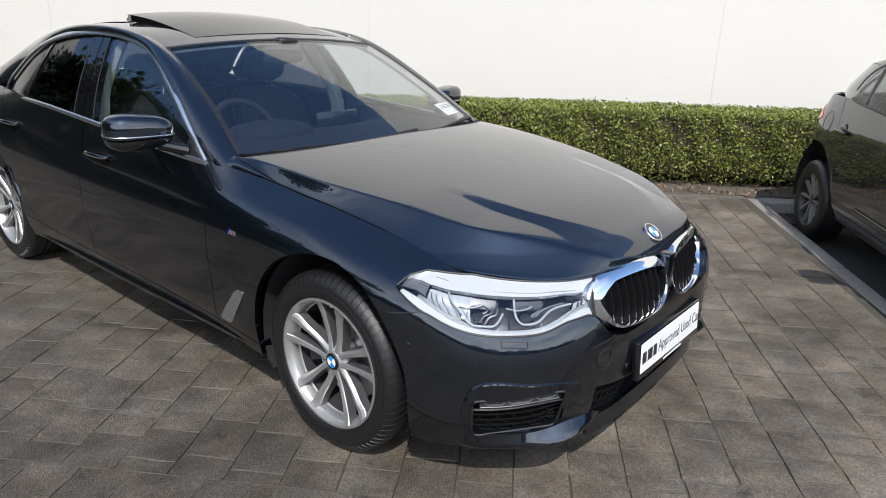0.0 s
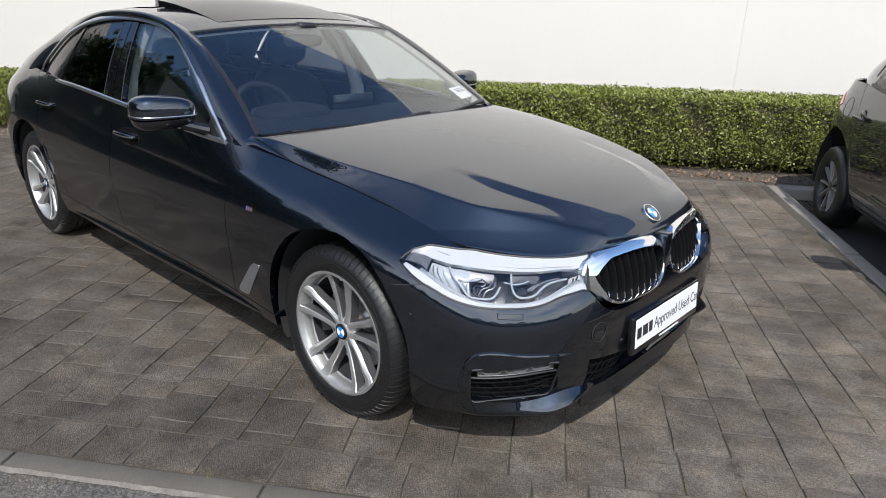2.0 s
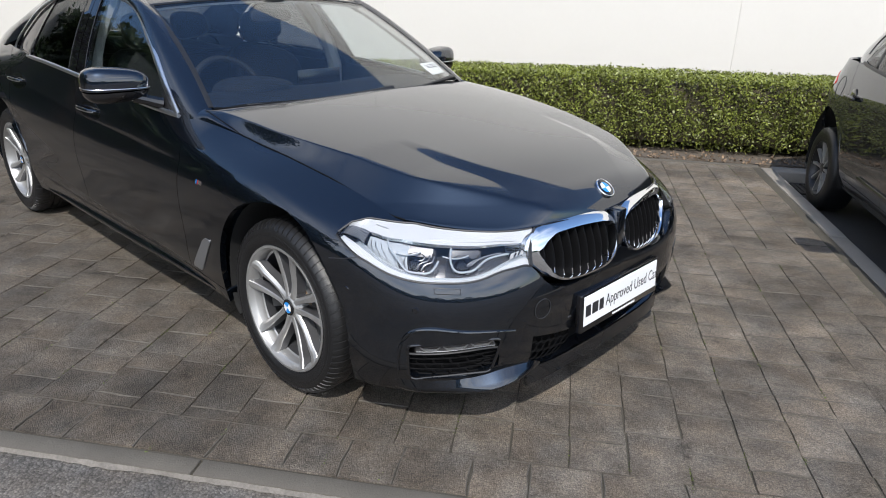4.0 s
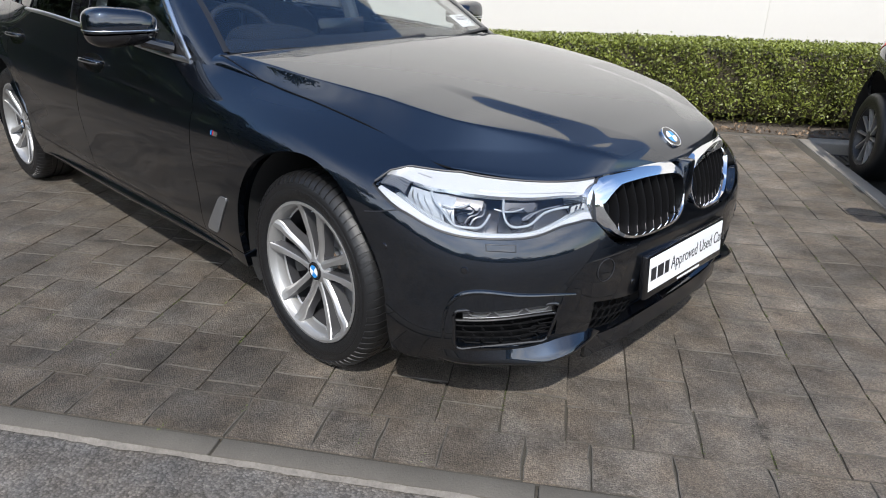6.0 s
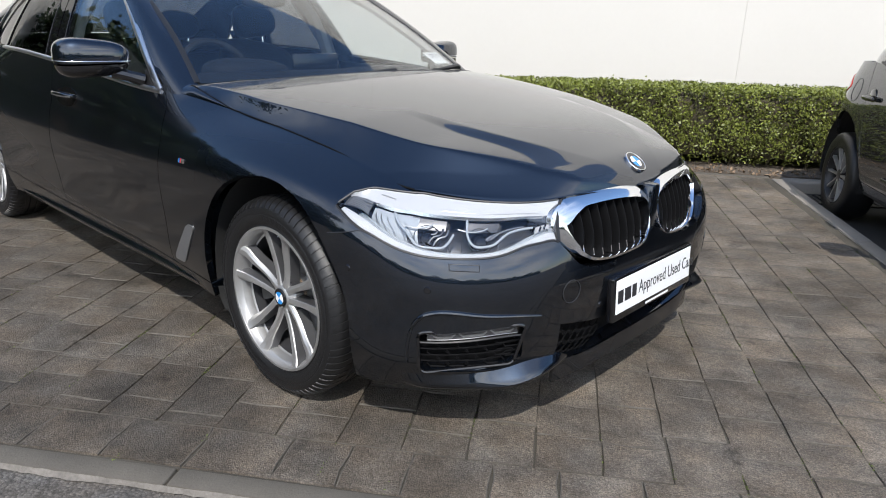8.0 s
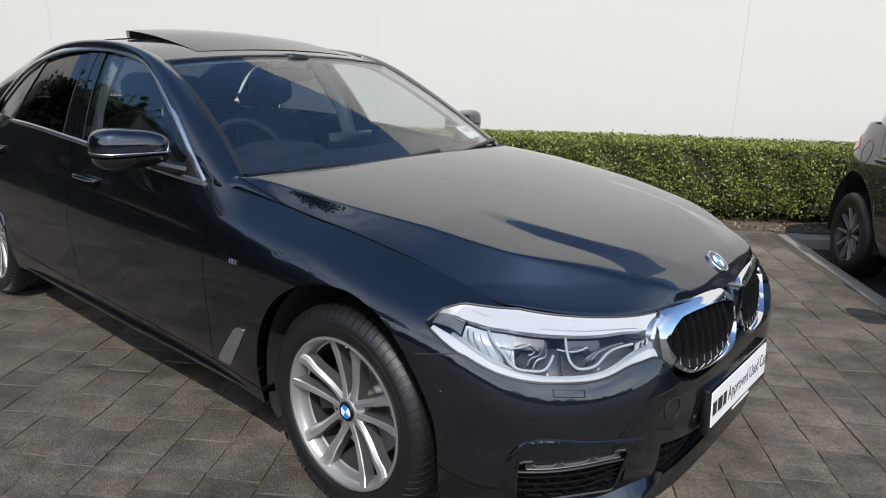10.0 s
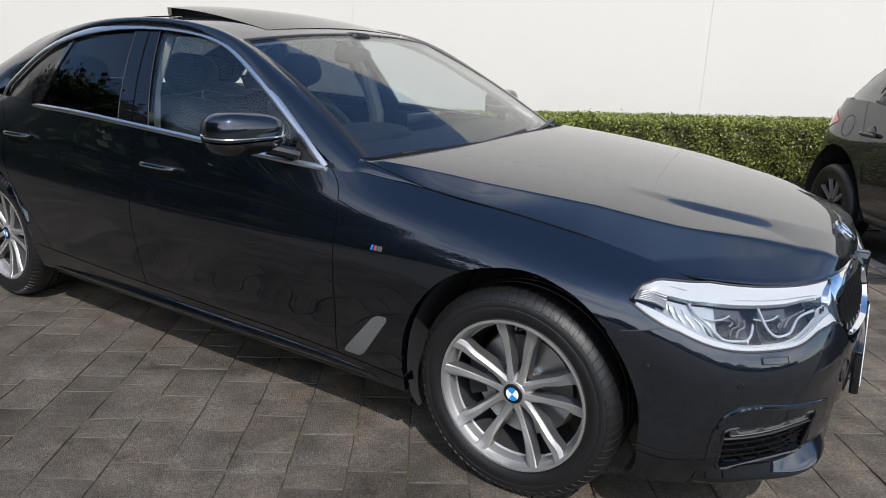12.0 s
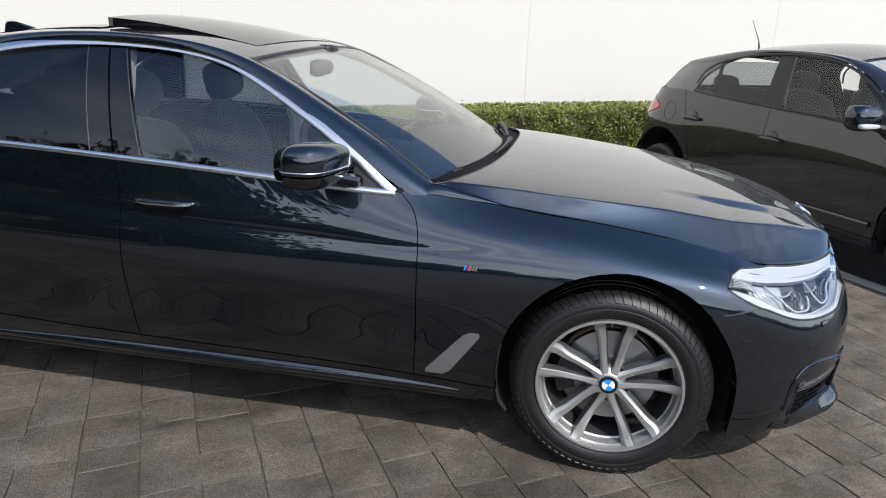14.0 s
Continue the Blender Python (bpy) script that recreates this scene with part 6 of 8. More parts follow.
# lower intakes: black backing, honeycomb bars, bright fog strips
for put in (lambda g: np.asarray(g), lambda g: np.asarray(g) * np.array([1.0, -1.0, 1.0])):
    insert = skin("corner_grille", [put(patch(T_FOG[0] - 0.05, T_FOG[1] + 0.05, lambda t: GRILLE_LOW(t) - 0.05, lambda t: GRILLE_TOP(t) + 0.05, 24, 10, -0.040))], HONEY, car, "black honeycomb corner grille", 0.01)
    for row in range(4):
        for k in range(6):
            tc = T_FOG[0] + 0.022 + 0.056 * (k + 0.5 * (row % 2))
            if tc > T_FOG[1] - 0.018:
                continue
            lo, hi = GRILLE_LOW(tc) + 0.004, GRILLE_TOP(tc) - 0.036
            zc = lo + (hi - lo) * (row + 0.5) / 4
            hz, ht = (hi - lo) / 8 * 1.0, 0.032
            bm = bmesh.new()
            hexa = [(tc - ht, zc), (tc - ht * 0.66, zc + hz), (tc + ht * 0.66, zc + hz), (tc + ht, zc), (tc + ht * 0.66, zc - hz), (tc - ht * 0.66, zc - hz)]
            tube(bm, [put(body_point(a, b, -0.018)[0]) for a, b in hexa], 0.0026, 5, True)
            part("honeycomb_cell", bm, HONEY, insert)
    strip_lamp = skin("fog_strip", [put(patch(T_FOG[0] + 0.012, T_FOG[1] - 0.02, lambda t: GRILLE_TOP(t) - 0.027, lambda t: GRILLE_TOP(t) - 0.003, 24, 4, lambda u, v: -0.012 - 0.006 * v))], ALLOY_GREY, insert, "clear silver-grey fog lamp strip", 0.012)
    bm = bmesh.new()
    tube(bm, [put(body_point(t, GRILLE_TOP(t) - 0.0235, -0.008)[0]) for t in np.linspace(T_FOG[0] + 0.014, T_FOG[1] - 0.022, 14)], 0.0016, 6)
    part("fog_rail", bm, INSERT, strip_lamp, "thin silver rail")
    for t0, t1 in ((0.63, 0.70), (0.71, 0.79), (0.80, 0.865)):
        bm = bmesh.new()
        tube(bm, [put(body_point(t, GRILLE_TOP(t) - zz, -0.010)[0]) for t, zz in ((t0, 0.010), (t0 + 0.012, 0.018), (t1 - 0.012, 0.018), (t1, 0.008))], [0.002, 0.0034, 0.0034, 0.002], 5)
        part("fog_reflector", bm, INSERT, strip_lamp, "small bright reflector")
    fog_lens = skin("fog_lens", [put(patch(T_FOG[0] + 0.010, T_FOG[1] - 0.018, lambda t: GRILLE_TOP(t) - 0.028, lambda t: GRILLE_TOP(t) - 0.002, 24, 4, -0.004))], LENS, strip_lamp, "clear lens", 0.002, closed=True)
    fog_lens.visible_shadow = False
    bm = bmesh.new()
    tube(bm, [put(body_point(t, GRILLE_TOP(t) - 0.031, -0.006)[0]) for t in np.linspace(T_FOG[0] - 0.01, T_FOG[1] + 0.004, 16)], 0.0034, 6)
    part("grille_bar", bm, SATIN_BLACK, insert, "black bar under the strip")
    rim_pts = []
    for tc, zf, a0 in ((T_FOG[1] - 0.020, 1, 0), (T_FOG[0] + 0.018, 1, 90), (T_FOG[0] + 0.045, 0, 180), (T_FOG[1] - 0.020, 0, 270)):
        for q in range(5):
            a = radians(a0 + 22.5 * q)
            zc = GRILLE_TOP(tc) - 0.014 if zf else GRILLE_LOW(tc) + 0.016
            rim_pts.append(put(body_point(tc + 0.024 * math.cos(a), zc + 0.018 * math.sin(a), -0.001)[0]))
    bm = bmesh.new()
    tube(bm, rim_pts, 0.0058, 8, True)
    part("corner_frame", bm, GLOSS_BLACK, insert, "rounded black frame of the corner opening")
    # air curtain frame above the corner grille
    bm = bmesh.new()
    cr = [(0.935, 0.30), (0.925, 0.40), (0.895, 0.447), (0.85, 0.463), (0.74, 0.455), (0.62, 0.444), (0.55, 0.434)]
    cc = curve([body_point(t, z, 0.001)[0] for t, z in cr])(np.linspace(0, 1, 30))
    tube(bm, [put(p) for p in cc], [0.0035 + 0.0040 * math.sin(math.pi * k / 29) for k in range(30)], 10)
    part("frame_bead", bm, PAINT, bumper, "blue-black moulded bead")
    # painted splitter blade under the corner grille: sloping top, rounded edge, return below
    nose = (0.40, 0.45, 0.52, 0.585, 0.64, 0.72, 0.82, 0.90, 0.95)
    inner = height(tuple(zip(nose, (0.262, 0.284, 0.300, 0.304, 0.290, 0.277, 0.268, 0.262, 0.255))))
    tuck = height(tuple(zip(nose, (0.002, -0.004, -0.014, -0.024, -0.020, -0.009, -0.004, -0.001, 0.001))))
    edge_z = height(tuple(zip(nose, (0.250, 0.266, 0.272, 0.270, 0.258, 0.244, 0.234, 0.228, 0.235))))
    edge_o = height(tuple(zip(nose, (0.004, 0.018, 0.036, 0.048, 0.046, 0.031, 0.020, 0.012, 0.003))))
    G = []
    for t in np.linspace(0.40, 0.95, 44):
        A_ = body_point(t, inner(t), tuck(t))[0]
        B_ = body_point(t, edge_z(t), edge_o(t))[0]
        C_ = body_point(t, edge_z(t) - 0.014, edge_o(t) * 0.9)[0]
        D_ = body_point(t, 0.206, -0.004)[0]
        G.append(np.concatenate([[A_ + (B_ - A_) * k / 4 for k in range(5)], [B_ * 0.5 + C_ * 0.5 + (B_ - A_) * 0.05, C_], [C_ + (D_ - C_) * k / 3 for k in (1, 2, 3)]]))
    skin("splitter_blade", [put(np.array(G))], PAINT, bumper, "blue-black splitter blade", 0.006)
mid_grille = skin("centre_grille", [np.concatenate([mirror_y(patch(0.0, T_MID + 0.05, 0.225, 0.44, 14, 8, -0.045))[:0:-1], patch(0.0, T_MID + 0.05, 0.225, 0.44, 14, 8, -0.045)])], HONEY, car, "black lower centre grille", 0.01)
for s in (-1, 1):
    for row in range(3):
        for k in range(6):
            tc = 0.462 - 0.036 * (k + 0.5 * (row % 2))
            lo, hi = GRILLE_LOW(tc) + 0.006, GRILLE_TOP(tc) - 0.004
            zc = lo + (hi - lo) * (row + 0.5) / 3
            hz, ht = (hi - lo) / 6 * 1.15, 0.020
            bm = bmesh.new()
            hexa = [(tc - ht, zc), (tc - ht * 0.55, zc + hz), (tc + ht * 0.55, zc + hz), (tc + ht, zc), (tc + ht * 0.55, zc - hz), (tc - ht * 0.55, zc - hz)]
            tube(bm, [body_point(a, b, -0.02)[0] * np.array([1, -s, 1]) for a, b in hexa], 0.003, 5, True)
            part("honeycomb_cell", bm, HONEY, mid_grille)
lip = patch(0.0, 0.46, lambda t: BODY.low(t) + 0.006, lambda t: 0.238 + 0.02 * max(0.0, (t - 0.3) / 0.16), 40, 6, lambda u, v: 0.004 + 0.034 * (1 - v))
skin("front_lip", [np.concatenate([mirror_y(lip)[:0:-1], lip])], PAINT, bumper, "blue-black front lip", 0.012)

# sensors, towing cap and washer lid on the bumper
for put in (lambda g: np.asarray(g), lambda g: np.asarray(g) * np.array([1.0, -1.0, 1.0])):
    for t, z in ((0.876, 0.526), (0.301, 0.412), (1.12, 0.556)):
        p, n = body_point(t, z, 0.001)
        turn = Matrix.Translation(put(p)) @ Vector(put(n)).to_track_quat("Z", "Y").to_matrix().to_4x4()
        bm = bmesh.new()
        lathe(bm, [(0.0001, 0.002), (0.008, 0.002), (0.0095, 0.0), (0.0105, -0.002)], 20, "z")
        bmesh.ops.transform(bm, matrix=turn, verts=bm.verts[:])
        part("parking_sensor", bm, GLOSS_BLACK, bumper, "round parking sensor")
    skin("washer_lid", [put(patch(0.738, 0.812, lambda t: 0.578 + 0.05 * (t - 0.738), lambda t: 0.592 + 0.05 * (t - 0.738), 8, 4, 0.0022))], PAINT, bumper, "blue-black headlamp washer lid", 0.006)
    bm = bmesh.new()
    lid = [(t, 0.577 + 0.05 * (t - 0.738)) for t in np.linspace(0.735, 0.815, 8)] + [(t, 0.593 + 0.05 * (t - 0.738)) for t in np.linspace(0.815, 0.735, 8)]
    tube(bm, [put(body_point(t, z, 0.0012)[0]) for t, z in lid], 0.0013, 5, True)
    part("lid_joint", bm, INK, bumper, "fine joint of the washer lid")
    bm = bmesh.new()
    tube(bm, [put(body_point(t, BUMPER_TOP(t) + 0.0005, 0.0002)[0]) for t in np.linspace(1.045, tflank(0.325), 12)], 0.0016, 6)
    part("bumper_joint", bm, INK, bumper, "dark joint between bumper and fender")
p, n = body_point(0.442, 0.487, 0.0005)
turn = Matrix.Translation(p) @ Vector(n).to_track_quat("Z", "Y").to_matrix().to_4x4()
bm = bmesh.new()
lathe(bm, [(0.0335, -0.001), (0.0335, 0.0016), (0.0355, 0.0016), (0.0355, -0.001)], 40, "z")
bmesh.ops.transform(bm, matrix=turn, verts=bm.verts[:])
part("towing_cap_joint", bm, INK, bumper, "round joint of the towing eye cap")


# number plate -------------------------------------------------------------------------
def words(body, size, m, material, parent, name, label, extrude=0.0006):
    cu = bpy.data.curves.new(name, "FONT")
    cu.body = body
    cu.size = size
    cu.extrude = extrude
    cu.align_x, cu.align_y = "LEFT", "CENTER"
    ob = new(name, cu)
    me = bpy.data.meshes.new_from_object(ob.evaluated_get(bpy.context.evaluated_depsgraph_get()))
    bpy.data.objects.remove(ob)
    me.materials.clear()
    me.materials.append(material)
    o = new(name, me)
    o.parent = parent
    o.matrix_basis = m
    return tagged(o, label)


PLATE = pose(0.884, 0, 0.424, 86, 0, 90)
plate = new("plate")
plate.parent = car
plate.matrix_basis = PLATE
tagged(plate, "white dealer plate in a black holder")
bm = bmesh.new()
box(bm, (-0.272, -0.078, -0.022), (0.272, 0.066, 0.004), 0.006, 2)
part("holder", bm, GLOSS_BLACK, plate, "black plastic plate holder")
bm = bmesh.new()
box(bm, (-0.258, -0.053, 0.003), (0.258, 0.057, 0.0065), 0.002, 1)
part("plate_panel", bm, PLATE_WHITE, plate, "white acrylic plate")
words("Approved Used Cars", 0.0535, pose(-0.118, 0.002, 0.0066) @ Matrix.Diagonal((0.87, 1.12, 1, 1)), INK, plate, "plate_words", "black lettering reading Approved Used Cars")
bm = bmesh.new()
for a, b in ((-0.249, -0.216), (-0.207, -0.168), (-0.160, -0.132)):
    box(bm, (a, -0.020, 0.006), (b, 0.022, 0.0072), 0.003, 1)
tagged(part("maker_mark", bm, INK, plate, "plain dark bars for the maker's mark"), kind="")
bm = bmesh.new()
box(bm, (-0.062, -0.070, 0.0035), (0.098, -0.063, 0.0046))
part("address_bar", bm, PLATE_WHITE, plate, "thin pale bar for the small print")


# roundels and badges -----------------------------------------------------------------
def roundel(parent, m, r):
    bm = bmesh.new()
    lathe(bm, [(r, -0.004), (r, 0.002), (r * 0.96, 0.004), (r * 0.90, 0.004), (r * 0.88, 0.003)], 48, "z")
    b = part("roundel", bm, CHROME, parent, "round badge with blue and white quarters")
    b.matrix_basis = m
    bm = bmesh.new()
    lathe(bm, [(r * 0.90, 0.002), (r * 0.88, 0.0034), (r * 0.58, 0.004), (r * 0.56, 0.003)], 48, "z")
    part("badge_ring", bm, GLOSS_BLACK, b, "black badge ring")
    for k in range(4):
        bm = bmesh.new()
        c = bm.verts.new((0, 0, 0.0045))
        arc = [bm.verts.new((r * 0.56 * math.cos(a), r * 0.56 * math.sin(a), 0.004)) for a in np.linspace(k * math.pi / 2, (k + 1) * math.pi / 2, 10)]
        for p, q in zip(arc, arc[1:]):
            bm.faces.new((c, p, q))
        part("badge_quarter", bm, (WHITE, BLUE)[(k + 1) % 2], b)
    return b


HN = outward(H, grid_normals(H), (0, 0, 0.3))
for j in (0, 300):
    bm = bmesh.new()
    tube(bm, [tuple(p + np.array([0, 0.0015 if j else -0.0015, 0.0006])) for p in H[:, j]], 0.0024, 6)
    part("bonnet_gap", bm, HONEY, hood, "dark shut line beside the bonnet")
bm = bmesh.new()
tube(bm, [tuple(p + np.array([-0.003, 0, -0.0005])) for p in H[-1, ::6]], 0.0026, 6)
part("bonnet_gap", bm, INK, hood, "dark rear edge of the bonnet")
i = int(np.argmin(np.abs(H[:, 150, 0] - 0.764)))
roundel(car, Matrix.Translation(H[i, 150] + HN[i, 150] * 0.002) @ Vector(HN[i, 150]).to_track_quat("Z", "Y").to_matrix().to_4x4(), 0.0405)

for s in (-1, 1):
    badge = new("fender_badge")
    badge.parent = car
    tagged(badge, "small tricolour striped sport badge")
    for k, m_ in enumerate((BLUE, NAVY, RED)):
        bm = bmesh.new()
        for q in ([(-0.495 + 0.0062 * k, 0.7185), (-0.4892 + 0.0062 * k, 0.7185), (-0.4822 + 0.0062 * k, 0.7355), (-0.488 + 0.0062 * k, 0.7355)],):
            lo = [bm.verts.new((x, s * 0.9275, z)) for x, z in q]
            hi_ = [bm.verts.new((x, s * 0.9305, z)) for x, z in q]
            bm.faces.new(hi_)
            for a in range(4):
                bm.faces.new((lo[a], lo[(a + 1) % 4], hi_[(a + 1) % 4], hi_[a]))
        part("stripe", bm, m_, badge)
    bm = bmesh.new()
    for x0 in (-0.4755, -0.4665, -0.4575):
        q = [(x0, 0.7185), (x0 + 0.0058, 0.7185), (x0 + 0.0110, 0.7355), (x0 + 0.0052, 0.7355)]
        lo = [bm.verts.new((x, s * 0.9275, z)) for x, z in q]
        hi_ = [bm.verts.new((x, s * 0.9305, z)) for x, z in q]
        bm.faces.new(hi_)
        for a in range(4):
            bm.faces.new((lo[a], lo[(a + 1) % 4], hi_[(a + 1) % 4], hi_[a]))
    part("chrome_block", bm, CHROME, badge, "chrome badge block")

# silver air outlet trim behind the front wheel
for put in (lambda g: np.asarray(g), lambda g: np.asarray(g) * np.array([1.0, -1.0, 1.0])):
    G = np.zeros((6, 14, 3))
    for j in range(14):
        f = j / 13
        z = 0.326 + (0.497 - 0.326) * f
        xa, xb = -0.632 + (-0.478 + 0.632) * f, -0.545 + (-0.422 + 0.545) * f
        r = 0.012 * (1 - min(1, f / 0.12, (1 - f) / 0.10)) ** 2
        for i in range(6):
            x = (xa + r) + (xb - xa - 2 * r) * i / 5
            G[i, j] = body_point(tflank(x), z, 0.004)[0]
    skin("side_outlet_trim", [put(G)], INSERT, car, "silver-grey trim behind the front wheel", 0.005)


# door handles ---------------------------------------------------------------------------
def handle(door, x0, x1, z, s):
    xm, L = (x0 + x1) / 2, abs(x1 - x0) / 2
    sgn = np.array([1.0, -s * -1.0, 1.0]) * np.array([1, -1, 1]) if s > 0 else np.array([1.0, 1, 1])
    G = np.zeros((24, 8, 3))
    for i in range(24):
        a = -1 + 2 * i / 23
        for j in range(8):
            b = -1 + 2 * j / 7
            G[i, j] = body_point(tflank(xm + L * 1.02 * a), z - 0.008 + 0.042 * b * math.sqrt(max(1 - a * a, 0.02)), 0.0016)[0]
    hd = skin("handle_cup", [G * sgn], GLOSS_BLACK, door, "dark handle recess", 0.003)
    bm = bmesh.new()
    rows = []
    for i in range(15):
        a = -1 + 2 * i / 14
        x = xm + L * 0.97 * a
        y0 = -body_point(tflank(x), z)[0][1]
        out = 0.010 + 0.026 * (1 - a**4)
        hh = 0.0105 * (1 - 0.45 * a**4)
        ring = []
        for k in range(10):
            q = 2 * math.pi * k / 10
            ring.append(bm.verts.new((x, s * (y0 + out + 0.009 * math.cos(q)), z + 0.004 + hh * math.sin(q))))
        rows.append(ring)
    for A_, B_ in zip(rows, rows[1:]):
        for k in range(10):
            bm.faces.new((A_[k], A_[(k + 1) % 10], B_[(k + 1) % 10], B_[k]))
    bm.faces.new(rows[0])
    bm.faces.new(rows[-1])
    h = part("door_handle", bm, PAINT, door, "blue-black door handle with chrome strip")
    bm = bmesh.new()
    pts, nn = [], []
    for i in range(12):
        a = -0.9 + 1.8 * i / 11
        x = xm + L * 0.97 * a
        y0 = -body_point(tflank(x), z)[0][1]
        pts.append((x, s * (y0 + 0.016 + 0.026 * (1 - a**4)), z + 0.002))
        nn.append((0, s, 0.05))
    strip(bm, pts, nn, 0.0085, 0.003)
    part("handle_strip", bm, SATIN_CHROME, door, "chrome handle strip")


for k, s in enumerate((-1, 1)):
    handle(front_doors[k], -1.690, -1.452, 0.857, s)
    handle(rear_doors[k], -2.735, -2.50, 0.888, s)


# mirrors -----------------------------------------------------------------------------------
def blob(bm, centre, radii, lo, hi, power=0.62, nu=28, nv=14, shear=0.0):
    """A rounded box between the latitudes lo and hi (radians)."""
    pw = lambda v: math.copysign(abs(v) ** power, v)
    rows = []
    for j in range(nv + 1):
        b = lo + (hi - lo) * j / nv
        row = []
        for i in range(nu):
            a = 2 * math.pi * i / nu
            x, y, z = pw(math.cos(b)) * pw(math.cos(a)), pw(math.cos(b)) * pw(math.sin(a)), pw(math.sin(b))
            row.append(bm.verts.new((centre[0] + radii[0] * x + shear * y, centre[1] + radii[1] * y, centre[2] + radii[2] * z * (1 - 0.16 * y))))
        rows.append(row)
    for A_, B_ in zip(rows, rows[1:]):
        for i in range(nu):
            bm.faces.new((A_[i], A_[(i + 1) % nu], B_[(i + 1) % nu], B_[i]))
    return bm


for s in (-1, 1):
    c, r = (-0.965 if s < 0 else -1.055, 0.0, 1.052 if s < 0 else 1.036), (0.076, 0.122, 0.068)

    def place(bm):
        bmesh.ops.transform(bm, matrix=Matrix.Translation((0, -1.000, 0)), verts=bm.verts[:])
        if s > 0:
            bmesh.ops.scale(bm, vec=(1, -1, 1), verts=bm.verts[:])
        return bm

    bm = bmesh.new()
    blob(bm, c, r, -0.12, math.pi / 2, shear=0.022)
    m = part("door_mirror", place(bm), PAINT, car, "blue-black door mirror with black lower half")
    bm = bmesh.new()
    blob(bm, (c[0], c[1], c[2] - 0.003), (r[0] * 0.97, r[1] * 0.975, r[2] * 1.0), -math.pi / 2, -0.16, shear=0.022)
    part("mirror_base", place(bm), GLOSS_BLACK, m, "gloss black mirror underside")
    bm = bmesh.new()
    ring = []
    for i in range(29):
        a = 2 * math.pi * i / 28
        pw = lambda v: math.copysign(abs(v) ** 0.62, v)
        ring.append((c[0] + r[0] * 1.0 * pw(math.cos(a)) + 0.022 * pw(math.sin(a)), r[1] * 1.0 * pw(math.sin(a)), c[2] - 0.011))
    tube(bm, ring[:-1], 0.0022, 6, True)
    part("indicator_line", place(bm), SATIN_CHROME, m, "thin bright indicator line")
    bm = bmesh.new()
    tube(bm, [(c[0] + 0.08, 0.155, 0.968), (c[0] + 0.065, 0.105, 0.985), (c[0] + 0.035, 0.06, 1.000)], [0.026, 0.021, 0.024], 10)
    part("mirror_foot", place(bm), GLOSS_BLACK, m, "black mirror foot")
    bm = bmesh.new()
    rr = []
    for i in range(28):
        a = 2 * math.pi * i / 28
        pw = lambda v: math.copysign(abs(v) ** 0.5, v)
        rr.append(bm.verts.new((c[0] - 0.078 + 0.018 * pw(math.cos(a)), 0.103 * pw(math.cos(a)), c[2] + 0.052 * pw(math.sin(a)))))
    bm.faces.new(rr)
    part("mirror_glass", place(bm), REFLECTOR, m, "mirror glass")


# cabin ---------------------------------------------------------------------------------------
DASH_ROWS = (((-0.56, 0, 0.955), (-0.57, 0.35, 0.955), (-0.62, 0.60, 0.95), (-0.72, 0.74, 0.945)), ((-0.80, 0, 0.985), (-0.80, 0.35, 0.99), (-0.82, 0.58, 0.985), (-0.86, 0.74, 0.955)), ((-1.00, 0, 0.955), (-1.00, 0.35, 0.965), (-1.00, 0.58, 0.96), (-1.00, 0.76, 0.93)), ((-1.06, 0, 0.80), (-1.06, 0.35, 0.80), (-1.05, 0.58, 0.80), (-1.04, 0.77, 0.80)), ((-0.98, 0, 0.55), (-0.98, 0.35, 0.55), (-0.98, 0.58, 0.55), (-0.98, 0.77, 0.55)))
dash = skin("dashboard", [net(half_net(DASH_ROWS), 24, 31)], CABIN, car, "dark grey dashboard", 0.02, centre=(-0.7, 0, 0.4), closed=True)
bm = bmesh.new()
blob(bm, (-0.93, -0.37, 0.985), (0.13, 0.19, 0.055), 0, math.pi / 2, 0.8)
part("instrument_hood", bm, CABIN, dash, "instrument hood")
bm = bmesh.new()
box(bm, (-0.93, -0.13, 0.955), (-0.915, 0.13, 1.055), 0.006, 2, None)
part("centre_screen", bm, GLOSS_BLACK, dash, "black centre screen")
bm = bmesh.new()
box(bm, (-2.6, -0.14, 0.30), (-1.0, 0.14, 0.62), 0.04, 2)
part("centre_console", bm, CABIN, car, "dark centre console")
bm = bmesh.new()
c = Matrix.Translation((-1.16, -0.37, 0.93)) @ pose(0, 0, 0, 0, 64, 0)
tube(bm, [c @ Vector((0.185 * math.cos(a), 0.185 * math.sin(a), 0)) for a in np.linspace(0, 2 * math.pi, 41)[:-1]], 0.016, 10, True)
sw = part("steering_wheel", bm, LEATHER, car, "black leather steering wheel")
bm = bmesh.new()
blob(bm, (0, 0, -0.015), (0.075, 0.085, 0.03), -1.57, 1.57, 0.8)
for a in (0, math.pi, -math.pi / 2):
    e = Vector((0.18 * math.sin(a), 0.18 * math.cos(a), 0)) if a > -1 else Vector((0.18, 0, 0))
    tube(bm, [(0, 0, -0.01), e * 0.5, e], [0.03, 0.02, 0.016], 8)
bmesh.ops.transform(bm, matrix=c, verts=bm.verts[:])
part("wheel_hub", bm, CABIN, sw)
bm = bmesh.new()
tube(bm, [c @ Vector((0, 0, -0.02)), (-0.85, -0.37, 0.78)], 0.04, 10)
part("steering_column", bm, CABIN, sw)


